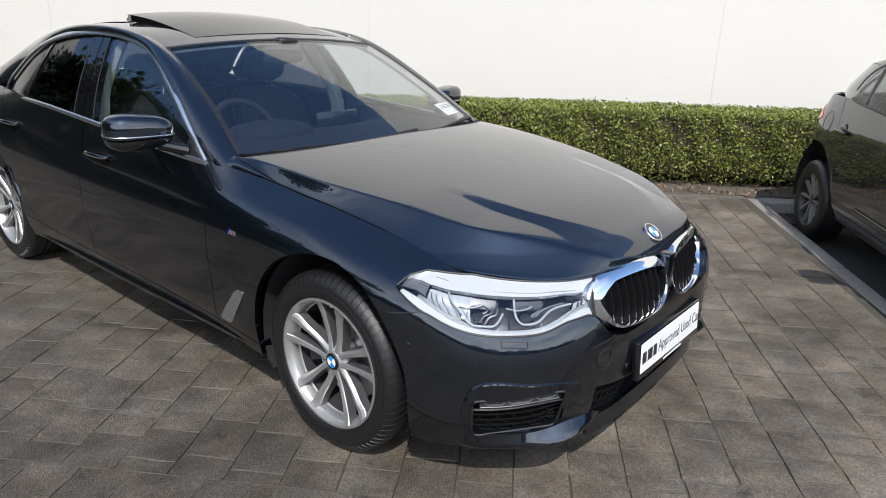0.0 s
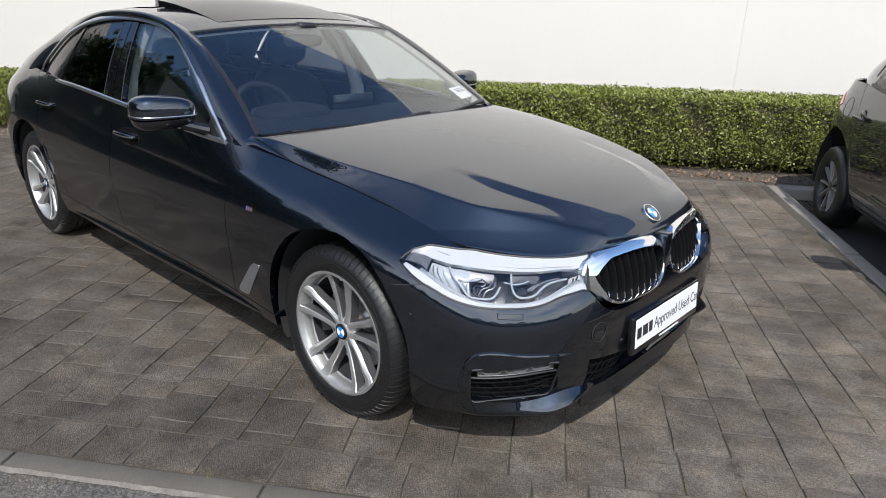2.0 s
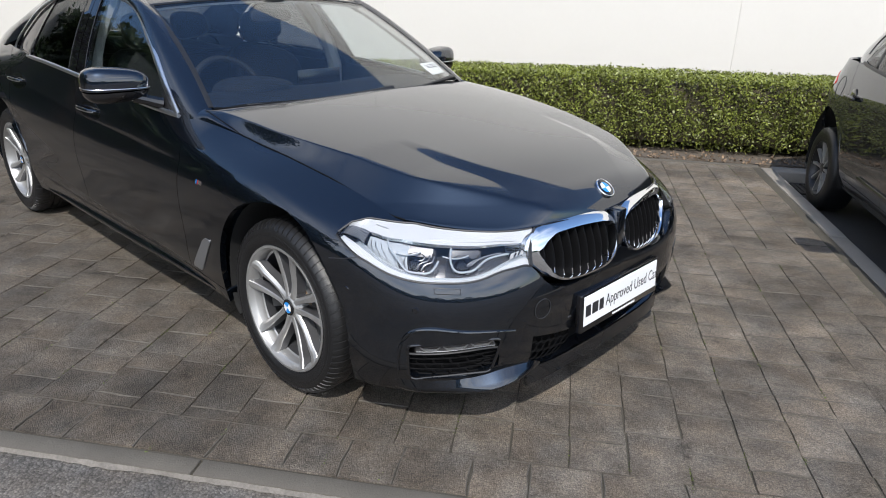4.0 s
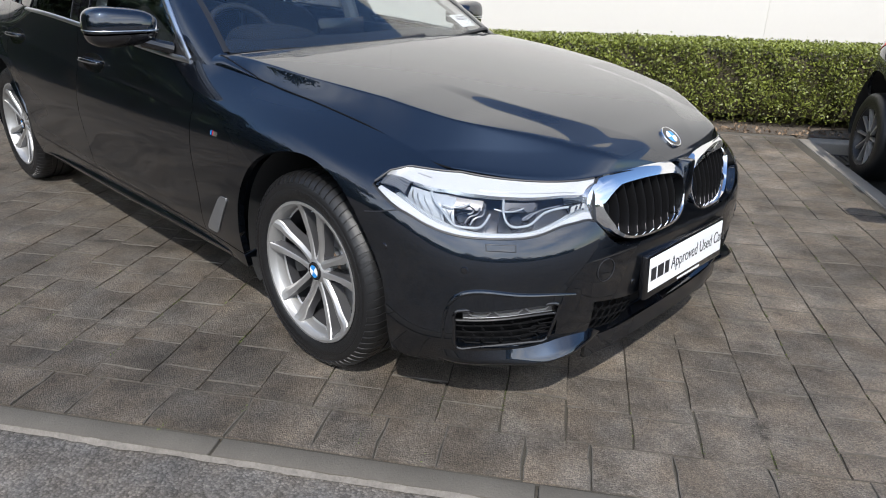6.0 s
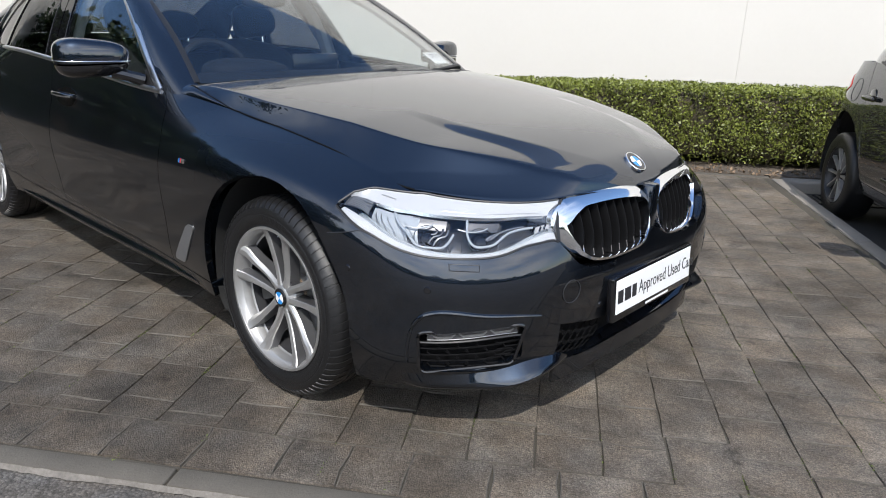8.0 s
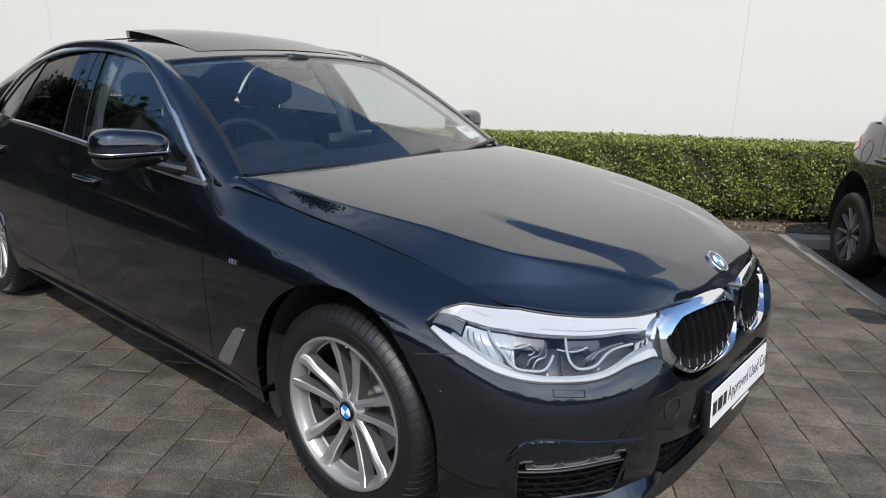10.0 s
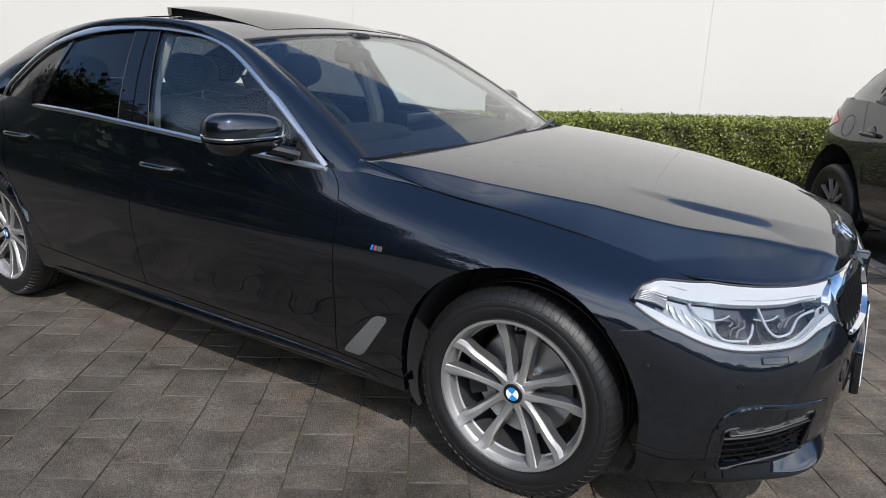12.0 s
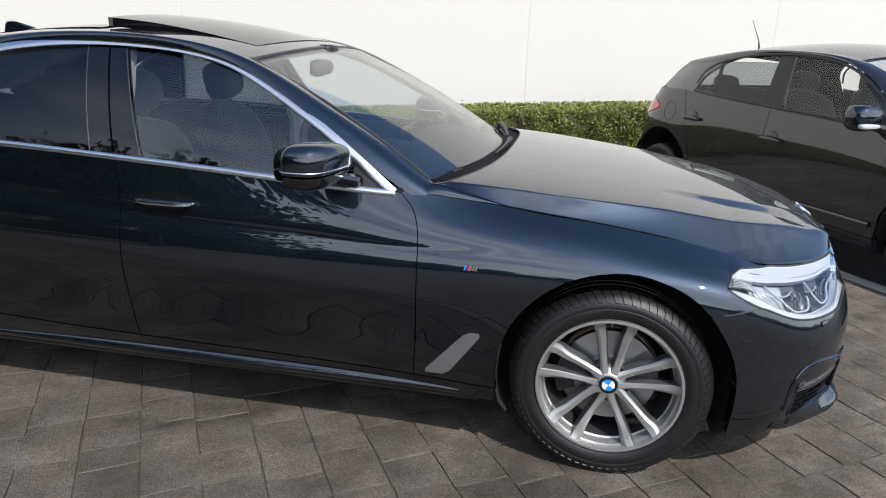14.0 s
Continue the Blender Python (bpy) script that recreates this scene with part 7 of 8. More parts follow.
def seat(x, y, wide, rear=False):
    st = new("seat")
    st.parent = car
    tagged(st, "black leather seat")
    bm = bmesh.new()
    blob(bm, (x, y, 0.52), (0.27, wide, 0.10), -1.57, 1.57, 0.5)
    part("cushion", bm, LEATHER, st)
    bm = bmesh.new()
    blob(bm, (0, 0, 0.285), (0.085, wide, 0.295), -1.57, 1.57, 0.52)
    bmesh.ops.transform(bm, matrix=pose(x - 0.24, y, 0.52, 0, -20, 0), verts=bm.verts[:])
    part("backrest", bm, LEATHER, st)
    top = 0.705
    for dy in ((0,) if not rear else (-0.36, 0.36)):
        bm = bmesh.new()
        blob(bm, (0, 0, 0), (0.068, 0.135, 0.092), -1.57, 1.57, 0.66)
        hx = x - 0.24 - math.sin(radians(20)) * top + 0.06
        bmesh.ops.transform(bm, matrix=pose(hx, y + dy, 0.52 + math.cos(radians(20)) * top - (0.04 if rear else 0), 0, -12, 0), verts=bm.verts[:])
        part("headrest", bm, LEATHER, st, "padded headrest")
        bm = bmesh.new()
        for o in (-0.055, 0.055):
            tube(bm, [(hx + 0.005, y + dy + o, 0.52 + 0.50), (hx, y + dy + o, 0.52 + 0.60)], 0.007, 8)
        part("headrest_post", bm, CHROME, st, "steel headrest posts")
    return st


seat(-1.60, -0.37, 0.25)
seat(-1.60, 0.37, 0.25)
seat(-2.52, 0.0, 0.66, True)
bm = bmesh.new()
box(bm, (-3.5, -0.72, 0.26), (-0.6, 0.72, 0.30))
part("cabin_floor", bm, LINER, car, "dark carpet floor")
bm = bmesh.new()
box(bm, (-3.60, -0.66, 0.96), (-2.78, 0.66, 0.985), 0.01, 1)
part("parcel_shelf", bm, CABIN, car, "dark parcel shelf")
for k, s in enumerate((-1, 1)):
    for d, x0, x1 in ((front_doors[k], -1.74, -0.72), (rear_doors[k], -2.72, -1.78)):
        bm = bmesh.new()
        box(bm, (x0, min(s * 0.80, s * 0.84), 0.34), (x1, max(s * 0.80, s * 0.84), 0.96), 0.015, 2)
        part("door_card", bm, CABIN, d, "dark inner door panel")
    bm = bmesh.new()
    zs = np.linspace(0.4, 1.36, 8)
    tube(bm, [(-1.80 - 0.28 * max(z - 1.0, 0), s * (0.78 if z < 1 else glass_w(-1.85, z) - 0.075), z) for z in zs], 0.045, 8)
    part("inner_pillar", bm, HEADLINER, car, "grey inner door pillar")
    bm = bmesh.new()
    qa = DITCH(np.linspace(0.06, 0.34, 10))
    tube(bm, [(p[0] - 0.03, s * (p[1] + 0.005), p[2] - 0.02) for p in qa], 0.028, 8)
    part("inner_screen_pillar", bm, HEADLINER, car, "pale inner windscreen pillar")
rows = [[(x, y, z - 0.03) for x, y, z in r] for r in ROOF_ROWS]
skin("headlining", [net(half_net(rows), 14, 21)], HEADLINER, car, "grey headlining", 0.01, centre=(-2, 0, 2.5))
bm = bmesh.new()
blob(bm, (-1.33, 0.0, 1.29), (0.018, 0.125, 0.036), -1.57, 1.57, 0.6)
part("inside_mirror", bm, SATIN_BLACK, car, "black inside mirror")
bm = bmesh.new()
blob(bm, (-1.31, 0.0, 1.372), (0.05, 0.065, 0.018), -1.57, 1.57, 0.6)
part("camera_housing", bm, SATIN_BLACK, car, "black sensor housing behind the windscreen")
# paper slips behind the screen on the passenger side
for a, b, w, h in ((0.20, 0.86, 0.20, 0.095),):
    i, j = int(a * 29), int(round((b + 1) * 20))
    SN = outward(S, grid_normals(S), (-1.5, 0, 0.5))
    bm = bmesh.new()
    pa = S[i, j] - SN[i, j] * 0.014
    ex = S[i, j + 1] - S[i, j - 1]
    ex /= np.linalg.norm(ex)
    ey = np.cross(SN[i, j], ex)
    vs = [bm.verts.new(pa + ex * u * w / 2 + ey * v * h / 2 - SN[i, j] * k_) for k_ in (0, 0.002) for u, v in ((-1, -1), (1, -1), (1, 1), (-1, 1))]
    bm.faces.new(vs[:4])
    bm.faces.new(vs[4:][::-1])
    for q_ in range(4):
        bm.faces.new((vs[q_], vs[(q_ + 1) % 4], vs[4 + (q_ + 1) % 4], vs[4 + q_]))
    slip = part("paper_slip", bm, PAPER, screen, "white paper slip behind the windscreen")
    bm = bmesh.new()
    for v0 in (0.55, 0.3, 0.1):
        vs = [bm.verts.new(pa + SN[i, j] * 0.0006 + ex * u * w / 2 + ey * v * h / 2) for u, v in ((-0.7, v0), (0.55, v0), (0.55, v0 + 0.1), (-0.7, v0 + 0.1))]
        bm.faces.new(vs)
    part("print_bar", bm, NAVY, slip)

# sill blades along the side skirts
for k, put in enumerate((lambda g: np.asarray(g), lambda g: np.asarray(g) * np.array([1.0, -1.0, 1.0]))):
    G = []
    for i in range(40):
        x = -0.50 - 1.98 * i / 39
        f = math.sin(math.pi * i / 39) ** 0.6
        A_, B_ = body_point(tflank(x), 0.262 + 0.020 * f, -0.001)[0], body_point(tflank(x), 0.262 + 0.020 * f, -0.001)[0] + np.array([0, -0.002 - 0.013 * f, -0.003 - 0.022 * f])
        C_ = B_ + np.array([0, 0.004, -0.012])
        D_ = body_point(tflank(x), 0.226, -0.004)[0]
        G.append([A_, A_ * 0.67 + B_ * 0.33 + np.array([0, 0, 0.002 * f]), A_ * 0.33 + B_ * 0.67 + np.array([0, 0, 0.002 * f]), B_, C_, D_])
    skin("sill_blade", [put(np.array(G))], PAINT, skirts[k], "blue-black sill blade", 0.006)


# ---- the hatchback in the next bay: same building method, x forward from its rear axle ----
HATCH_X = (3.05, 2.641, 2.24, 1.75, 1.05, 0.40, 0.0, -0.38)


def level2(nose, side, tail):
    return list(nose) + [(x, w, z) for x, (w, z) in zip(HATCH_X, side)] + list(tail)


LEVELS2 = [
    level2(((3.42, 0, 0.22), (3.36, 0.45, 0.22), (3.22, 0.72, 0.22)), ((0.82, 0.23), (0.85, 0.24), (0.84, 0.24), (0.83, 0.23), (0.83, 0.23), (0.84, 0.24), (0.85, 0.26), (0.82, 0.30)), ((-0.66, 0.66, 0.32), (-0.76, 0.35, 0.33), (-0.78, 0, 0.33))),
    level2(((3.49, 0, 0.42), (3.42, 0.46, 0.42), (3.26, 0.76, 0.42)), ((0.87, 0.42), (0.895, 0.43), (0.885, 0.42), (0.880, 0.41), (0.880, 0.41), (0.885, 0.43), (0.895, 0.45), (0.865, 0.47)), ((-0.69, 0.70, 0.50), (-0.79, 0.37, 0.52), (-0.81, 0, 0.52))),
    level2(((3.48, 0, 0.60), (3.41, 0.46, 0.60), (3.24, 0.76, 0.60)), ((0.875, 0.60), (0.904, 0.62), (0.897, 0.60), (0.890, 0.58), (0.890, 0.58), (0.895, 0.60), (0.904, 0.63), (0.875, 0.65)), ((-0.70, 0.71, 0.67), (-0.80, 0.38, 0.69), (-0.82, 0, 0.69))),
    level2(((3.42, 0, 0.72), (3.34, 0.44, 0.72), (3.14, 0.72, 0.735)), ((0.845, 0.76), (0.885, 0.78), (0.893, 0.77), (0.893, 0.76), (0.893, 0.77), (0.893, 0.80), (0.890, 0.83), (0.855, 0.85)), ((-0.66, 0.68, 0.86), (-0.75, 0.37, 0.86), (-0.77, 0, 0.86))),
    level2(((3.28, 0, 0.80), (3.20, 0.42, 0.80), (3.02, 0.66, 0.82)), ((0.75, 0.84), (0.80, 0.88), (0.845, 0.935), (0.862, 0.990), (0.863, 1.022), (0.858, 1.052), (0.838, 1.068), (0.785, 1.062)), ((-0.56, 0.62, 1.06), (-0.66, 0.34, 1.06), (-0.68, 0, 1.06))),
]
HB = Rings(LEVELS2, 2)
H_DROP = DROP
H_RIDE = 0.06          # body over its wheels
H_AXLES = (-0.20, 2.441)
hatch = thing("hatchback_car", "dark graphite five-door hatchback with black wheels parked in the next bay", "car", at=pose(1.394, 3.864, H_DROP + H_RIDE, 0, 0, -58.8))
HC = (1.3, 0, 0.55)


def hflank(x):
    return float(np.interp(-x, -_hx, _ht))


_ht = np.linspace(0, HB.end, 500)
_hx = np.array([HB.at(t, 0.6)[0] for t in _ht])
H_R = 0.415


def h_arch(x, cx):
    return 0.305 + H_R * math.sqrt(max(1 - ((x - cx) / H_R) ** 2, 0.0))


def h_patch(ts, zl, zh, nv):
    G = np.zeros((len(ts), nv, 3))
    for i, t in enumerate(ts):
        a, b = zl(t), zh(t)
        for j in range(nv):
            x, w, z = HB.at(round(t, 4), a + (b - a) * j / (nv - 1))
            G[i, j] = x, -w, z
    return G


def hskin(name, grids, material, label="", thick=0.015, parent=None, closed=False):
    return skin(name, grids, material, parent or hatch, label, thick, HC, closed)


h_front, h_mid, h_rear = height(((0.2, 1.95), (0.6, 1.97), (0.95, 2.06))), height(((0.2, 0.98), (0.6, 1.00), (1.0, 1.02))), height(((0.2, 0.36), (0.40, 0.30), (0.55, 0.225), (0.72, 0.145), (0.9, 0.085), (1.05, 0.02)))
hx_ = lambda h: (lambda z: hflank(h(z)))
hs_door = lambda t: 0.30
for s in (-1, 1):
    put = (lambda g: g) if s < 0 else mirror_y
    fd = hskin("front_door", [put(HB.grid(hx_(h_front), hx_(h_mid), hs_door, HB.high, 20, 20))], GREY_PAINT, "graphite front door", 0.02)
    rd = hskin("rear_door", [put(HB.grid(hx_(h_mid), hx_(h_rear), hs_door, HB.high, 16, 20))], GREY_PAINT, "graphite rear door", 0.02)
    t1, t2 = hflank(H_AXLES[0] + H_R), hflank(H_AXLES[0] - H_R)
    q1 = HB.grid(hx_(h_rear), lambda z: max(hflank(h_rear(z)) + 0.006, t1), hs_door, HB.high, 8, 20, gap=0.001)
    q2 = HB.grid(lambda z: max(hflank(h_rear(z)) + 0.008, t1), lambda z: t2, lambda t: h_arch(HB.at(t, 0.6)[0], H_AXLES[0]), HB.high, 30, 18, gap=0.0)
    q3 = h_patch(list(np.linspace(t2, HB.end, 26)), HB.low, HB.high, 18)
    hskin("rear_quarter", [put(q1), put(q2), put(q3)], GREY_PAINT, "graphite rear quarter", 0.02)
    f1, f2 = hflank(H_AXLES[1] + H_R), hflank(H_AXLES[1] - H_R)
    g1 = HB.grid(f2, hx_(h_front), hs_door, HB.high, 6, 20, gap=0.001)
    g2 = h_patch(list(np.linspace(f1, f2, 30)), lambda t: h_arch(HB.at(t, 0.6)[0], H_AXLES[1]), HB.high, 18)
    g3 = h_patch(list(np.linspace(0, f1, 24)), HB.low, HB.high, 18)
    hskin("front_fender", [put(g1), put(g2), put(g3)], GREY_PAINT, "graphite front fender and nose", 0.02)
    hskin("side_skirt", [put(h_patch(list(np.linspace(f2, t1, 20)), HB.low, lambda t: 0.297, 6))], GREY_PAINT, "graphite sill", 0.04)
    # long rubbing strip low on the doors
    bm = bmesh.new()
    xs = np.linspace(0.62, 2.0, 20)
    pts = [put(np.array((x, -HB.at(hflank(x), 0.40)[1] - 0.004, 0.385))) for x in xs]
    strip(bm, pts, [(0, s, 0)] * 20, 0.035, 0.012)
    part("rubbing_strip", bm, GREY_PAINT, fd, "graphite rubbing strip")
    # handles on dark round cups
    for d, x, z in ((fd, 1.105, 0.802), (rd, 0.205, 0.850)):
        y0 = HB.at(hflank(x), z)[1]
        bm = bmesh.new()
        lathe(bm, [(0.0001, 0.002), (0.05, 0.002), (0.056, 0.0), (0.058, -0.004)], 28, "y", (x, y0 + 0.001, z))
        bmesh.ops.scale(bm, vec=(1, s, 1), verts=bm.verts[:])
        part("handle_cup", bm, GLOSS_BLACK, d, "dark round handle recess")
        bm = bmesh.new()
        blob(bm, (x, s * (y0 + 0.026), z - 0.002), (0.10, 0.016, 0.017), -1.57, 1.57, 0.7)
        part("door_handle", bm, GREY_PAINT, d, "graphite door handle")
    # fuel flap
    if s < 0:
        bm = bmesh.new()
        ring = []
        for k in range(32):
            fx, fz = -0.12 + 0.078 * math.cos(k * math.pi / 16), 0.875 + 0.078 * math.sin(k * math.pi / 16)
            ring.append((fx, -HB.at(hflank(fx), fz)[1] - 0.001, fz))
        tube(bm, ring, 0.0022, 5, True)
        part("fuel_flap_joint", bm, SATIN_BLACK, hatch, "round joint of the fuel flap")

H_BELT = height(((2.30, 0.925), (1.75, 0.993), (1.05, 1.026), (0.40, 1.056), (0.05, 1.085), (-0.15, 1.13)))
H_BW = height(((2.30, 0.85), (1.75, 0.868), (1.05, 0.868), (0.40, 0.860), (0.0, 0.825), (-0.4, 0.77)))


def h_side(x, z, out=0.0):
    d = z - H_BELT(x)
    return np.array((x, -(H_BW(x) - 0.36 * d - 0.30 * d * d + out), z))


H_TOP = curve(((2.22, 0.915), (1.95, 1.10), (1.65, 1.285), (1.40, 1.365), (1.05, 1.398), (0.68, 1.388), (0.42, 1.345), (0.24, 1.290), (0.15, 1.22), (0.12, 1.13)))
hd = H_TOP(np.linspace(0, 1, 70))
h_top = lambda x: float(np.interp(-x, -hd[:, 0], hd[:, 1]))


def h_pane(xa, xb, nu, nv, out=-0.006):
    G = np.zeros((nu, nv, 3))
    for i in range(nu):
        for j in range(nv):
            z = 1.1
            for _ in range(3):
                x = xa(z) + (xb(z) - xa(z)) * i / (nu - 1)
                z = H_BELT(x) + 0.004 + (max(h_top(x) - 0.004, H_BELT(x) + 0.01) - H_BELT(x) - 0.004) * j / (nv - 1)
            G[i, j] = h_side(x, z, out)
    return G


H_DITCH = curve(((2.42, 0.74, 0.93), (2.10, 0.70, 1.12), (1.80, 0.655, 1.285), (1.50, 0.63, 1.385), (1.05, 0.62, 1.425), (0.55, 0.61, 1.415), (0.10, 0.595, 1.370), (-0.30, 0.58, 1.300)))
H_TRIM = curve(((2.30, 0.855, 0.90), (1.95, 0.80, 1.115), (1.65, 0.728, 1.297), (1.40, 0.690, 1.377), (1.05, 0.672, 1.410), (0.65, 0.668, 1.404), (0.42, 0.668, 1.357), (0.18, 0.674, 1.282)))
qq = np.linspace(0, 1, 60)
HA, HBm = H_TRIM(qq), H_DITCH(qq)
hrail = np.stack([HA * (1 - v) + HBm * v + np.array([0, 0.012, 0.012]) * math.sin(math.pi * v) for v in np.linspace(0, 1, 7)], 1) * np.array([1, -1, 1])
# rear pillar: from the window's end back to the hatch
PIL = (((0.25, 0.680, 1.300), (-0.28, 0.590, 1.302)), ((0.155, 0.735, 1.225), (-0.36, 0.625, 1.215)), ((0.125, 0.795, 1.14), (-0.46, 0.650, 1.13)), ((0.12, 0.842, 1.060), (-0.57, 0.640, 1.050)))
hp = np.array(PIL)
hpil = np.stack([hp[:, 0] * (1 - v) + hp[:, 1] * v + np.array([0, 0.02, 0.0]) * math.sin(math.pi * v) for v in np.linspace(0, 1, 7)], 1) * np.array([1, -1, 1])
hpil = cubic(np.linspace(0, 1, 4), hpil.reshape(4, -1))(np.linspace(0, 1, 16)).reshape(16, 7, 3)
he = lambda a, b: (lambda z: a + (b - a) * (z - 0.95) / 0.4)
H_SIDE = glass_mat("hatchback_glass", (0.88, 0.90, 0.89), 0.0, 1.7)
for s in (-1, 1):
    put = (lambda g: g) if s < 0 else mirror_y
    hskin("roof_rail", [put(hrail)], GREY_PAINT, "graphite roof rail", 0.02)
    hskin("rear_pillar", [put(hpil)], GREY_PAINT, "graphite rear pillar", 0.02)
    for a, b, n in ((he(2.18, 2.18), he(1.150, 1.015), "window"), (he(0.965, 0.885), he(0.425, 0.315), "window"), (he(0.40, 0.29), he(0.135, 0.135), "quarter_window")):
        o = hskin(n, [put(h_pane(a, b, 20, 12))], H_SIDE, "lightly tinted side window", 0.004)
        o.visible_shadow = False
    hskin("pillar_cover", [put(h_pane(he(1.150, 1.015), he(0.965, 0.885), 5, 10, 0.0))], SATIN_BLACK, "black pillar cover", 0.03)
    hskin("window_bar", [put(h_pane(he(0.425, 0.315), he(0.40, 0.29), 3, 10, 0.001))], SATIN_BLACK, "black window bar", 0.02)
    bm = bmesh.new()
    xs = np.linspace(2.22, 0.12, 40)
    strip(bm, [put(h_side(x, H_BELT(x), 0.003)) for x in xs], [(0, s, 0.3)] * 40, 0.02, 0.006)
    strip(bm, [put(h_side(x, z, 0.003)) for x, z in hd], [(0, s, 0.4)] * 70, 0.018, 0.006)
    part("window_seal", bm, SATIN_BLACK, hatch, "black rubber window seal")
    # mirror
    bm = bmesh.new()
    blob(bm, (1.90, s * 0.985, 1.055), (0.085, 0.115, 0.078), -1.57, 1.57, 0.68)
    m = part("door_mirror", bm, PAINT, hatch, "dark glossy door mirror")
    bm = bmesh.new()
    tube(bm, [(1.95, s * 0.85, 0.985), (1.93, s * 0.90, 1.00), (1.91, s * 0.94, 1.015)], 0.028, 8)
    part("mirror_foot", bm, SATIN_BLACK, m)
    bm = bmesh.new()
    blob(bm, (1.965, s * 1.01, 1.01), (0.03, 0.08, 0.018), -1.57, 1.57, 0.7)
    part("indicator", bm, LAMP_WHITE, m, "white indicator lens")
    # tail lamp wrapped round the corner
    G = np.zeros((14, 8, 3))
    for i in range(14):
        f = i / 13
        t = hflank(-0.30) + f * 0.50
        za = 0.885 - 0.07 * min(1, f * 2.2)
        zb = 0.985 - 0.08 * (1 - f) ** 3
        for j in range(8):
            x, w, z = HB.at(round(t, 4), za + (zb - za) * j / 7)
            G[i, j] = x - 0.004, -w - 0.005, z
    hskin("tail_lamp", [put(G)], LAMP_RED, "red tail lamp", 0.02)

rows = [[(x + dx * (1 - b * b), w * b, z + c * (1 - b * b)) for b in (0, 0.4, 0.75, 1.0)] for (x, w, z), dx, c in (((1.50, 0.63, 1.385), 0.10, 0.060), ((1.05, 0.62, 1.425), 0.0, 0.065), ((0.55, 0.61, 1.415), 0.0, 0.062), ((0.10, 0.595, 1.370), -0.02, 0.058), ((-0.30, 0.58, 1.300), -0.12, 0.055))]
hskin("roof", [net(half_net(rows), 24, 25)], GREY_PAINT, "graphite roof", 0.02)
rows = [[(x + dx * (1 - b * b), w * b, z + c * (1 - b * b)) for b in (0, 0.4, 0.75, 1.0)] for (x, w, z), dx, c in (((2.42, 0.74, 0.93), 0.22, 0.0), ((2.10, 0.70, 1.12), 0.18, 0.03), ((1.80, 0.655, 1.285), 0.14, 0.042), ((1.505, 0.63, 1.383), 0.10, 0.044))]
o = hskin("windscreen", [net(half_net(rows), 14, 25)], H_SIDE, "clear windscreen", 0.005)
o.visible_shadow = False
rows = [[(x + dx * (1 - b * b), w * b, z) for b in (0, 0.4, 0.75, 1.0)] for (x, w, z), dx in (((-0.31, 0.57, 1.292), -0.12), ((-0.42, 0.61, 1.20), -0.13), ((-0.55, 0.63, 1.05), -0.12))]
o = hskin("rear_window", [net(half_net(rows), 8, 21)], TINT_GLASS, "dark rear window", 0.005)
rows = [[(x, w, z) for w in (0, 0.3, 0.55, we)] for x, z, we in ((3.30, 0.80, 0.62), (3.0, 0.90, 0.70), (2.75, 0.945, 0.77), (2.45, 0.965, 0.80))]
hskin("bonnet", [net(half_net(rows), 14, 21)], GREY_PAINT, "graphite bonnet", 0.02)

bm = bmesh.new()
tube(bm, [(-0.106, 0, 1.398), (-0.13, 0, 1.485), (-0.246, 0, 1.67)], [0.013, 0.0045, 0.0022], 6)
part("roof_aerial", bm, SATIN_BLACK, hatch, "thin black whip aerial")
bm = bmesh.new()
box(bm, (-0.60, -0.60, 0.22), (3.1, 0.60, 0.28), 0.02, 1)
box(bm, (0.24, -0.84, 0.22), (2.0, 0.84, 0.27), 0.01, 1)
part("underbody", bm, LINER, hatch, "dark underbody")
for x in H_AXLES:
    for s in (-1, 1):
        bm = bmesh.new()
        rr = []
        for k in range(21):
            a = radians(-25 + 230 * k / 20)
            rr.append([bm.verts.new((x + (H_R + 0.004) * math.cos(a), s * y, max(0.305 + (H_R + 0.004) * math.sin(a), 0.2))) for y in (0.865, 0.52)])
        for A_, B_ in zip(rr, rr[1:]):
            bm.faces.new((A_[0], A_[1], B_[1], B_[0]))
        bm.faces.new([r[1] for r in rr])
        part("wheel_liner", bm, LINER, hatch)


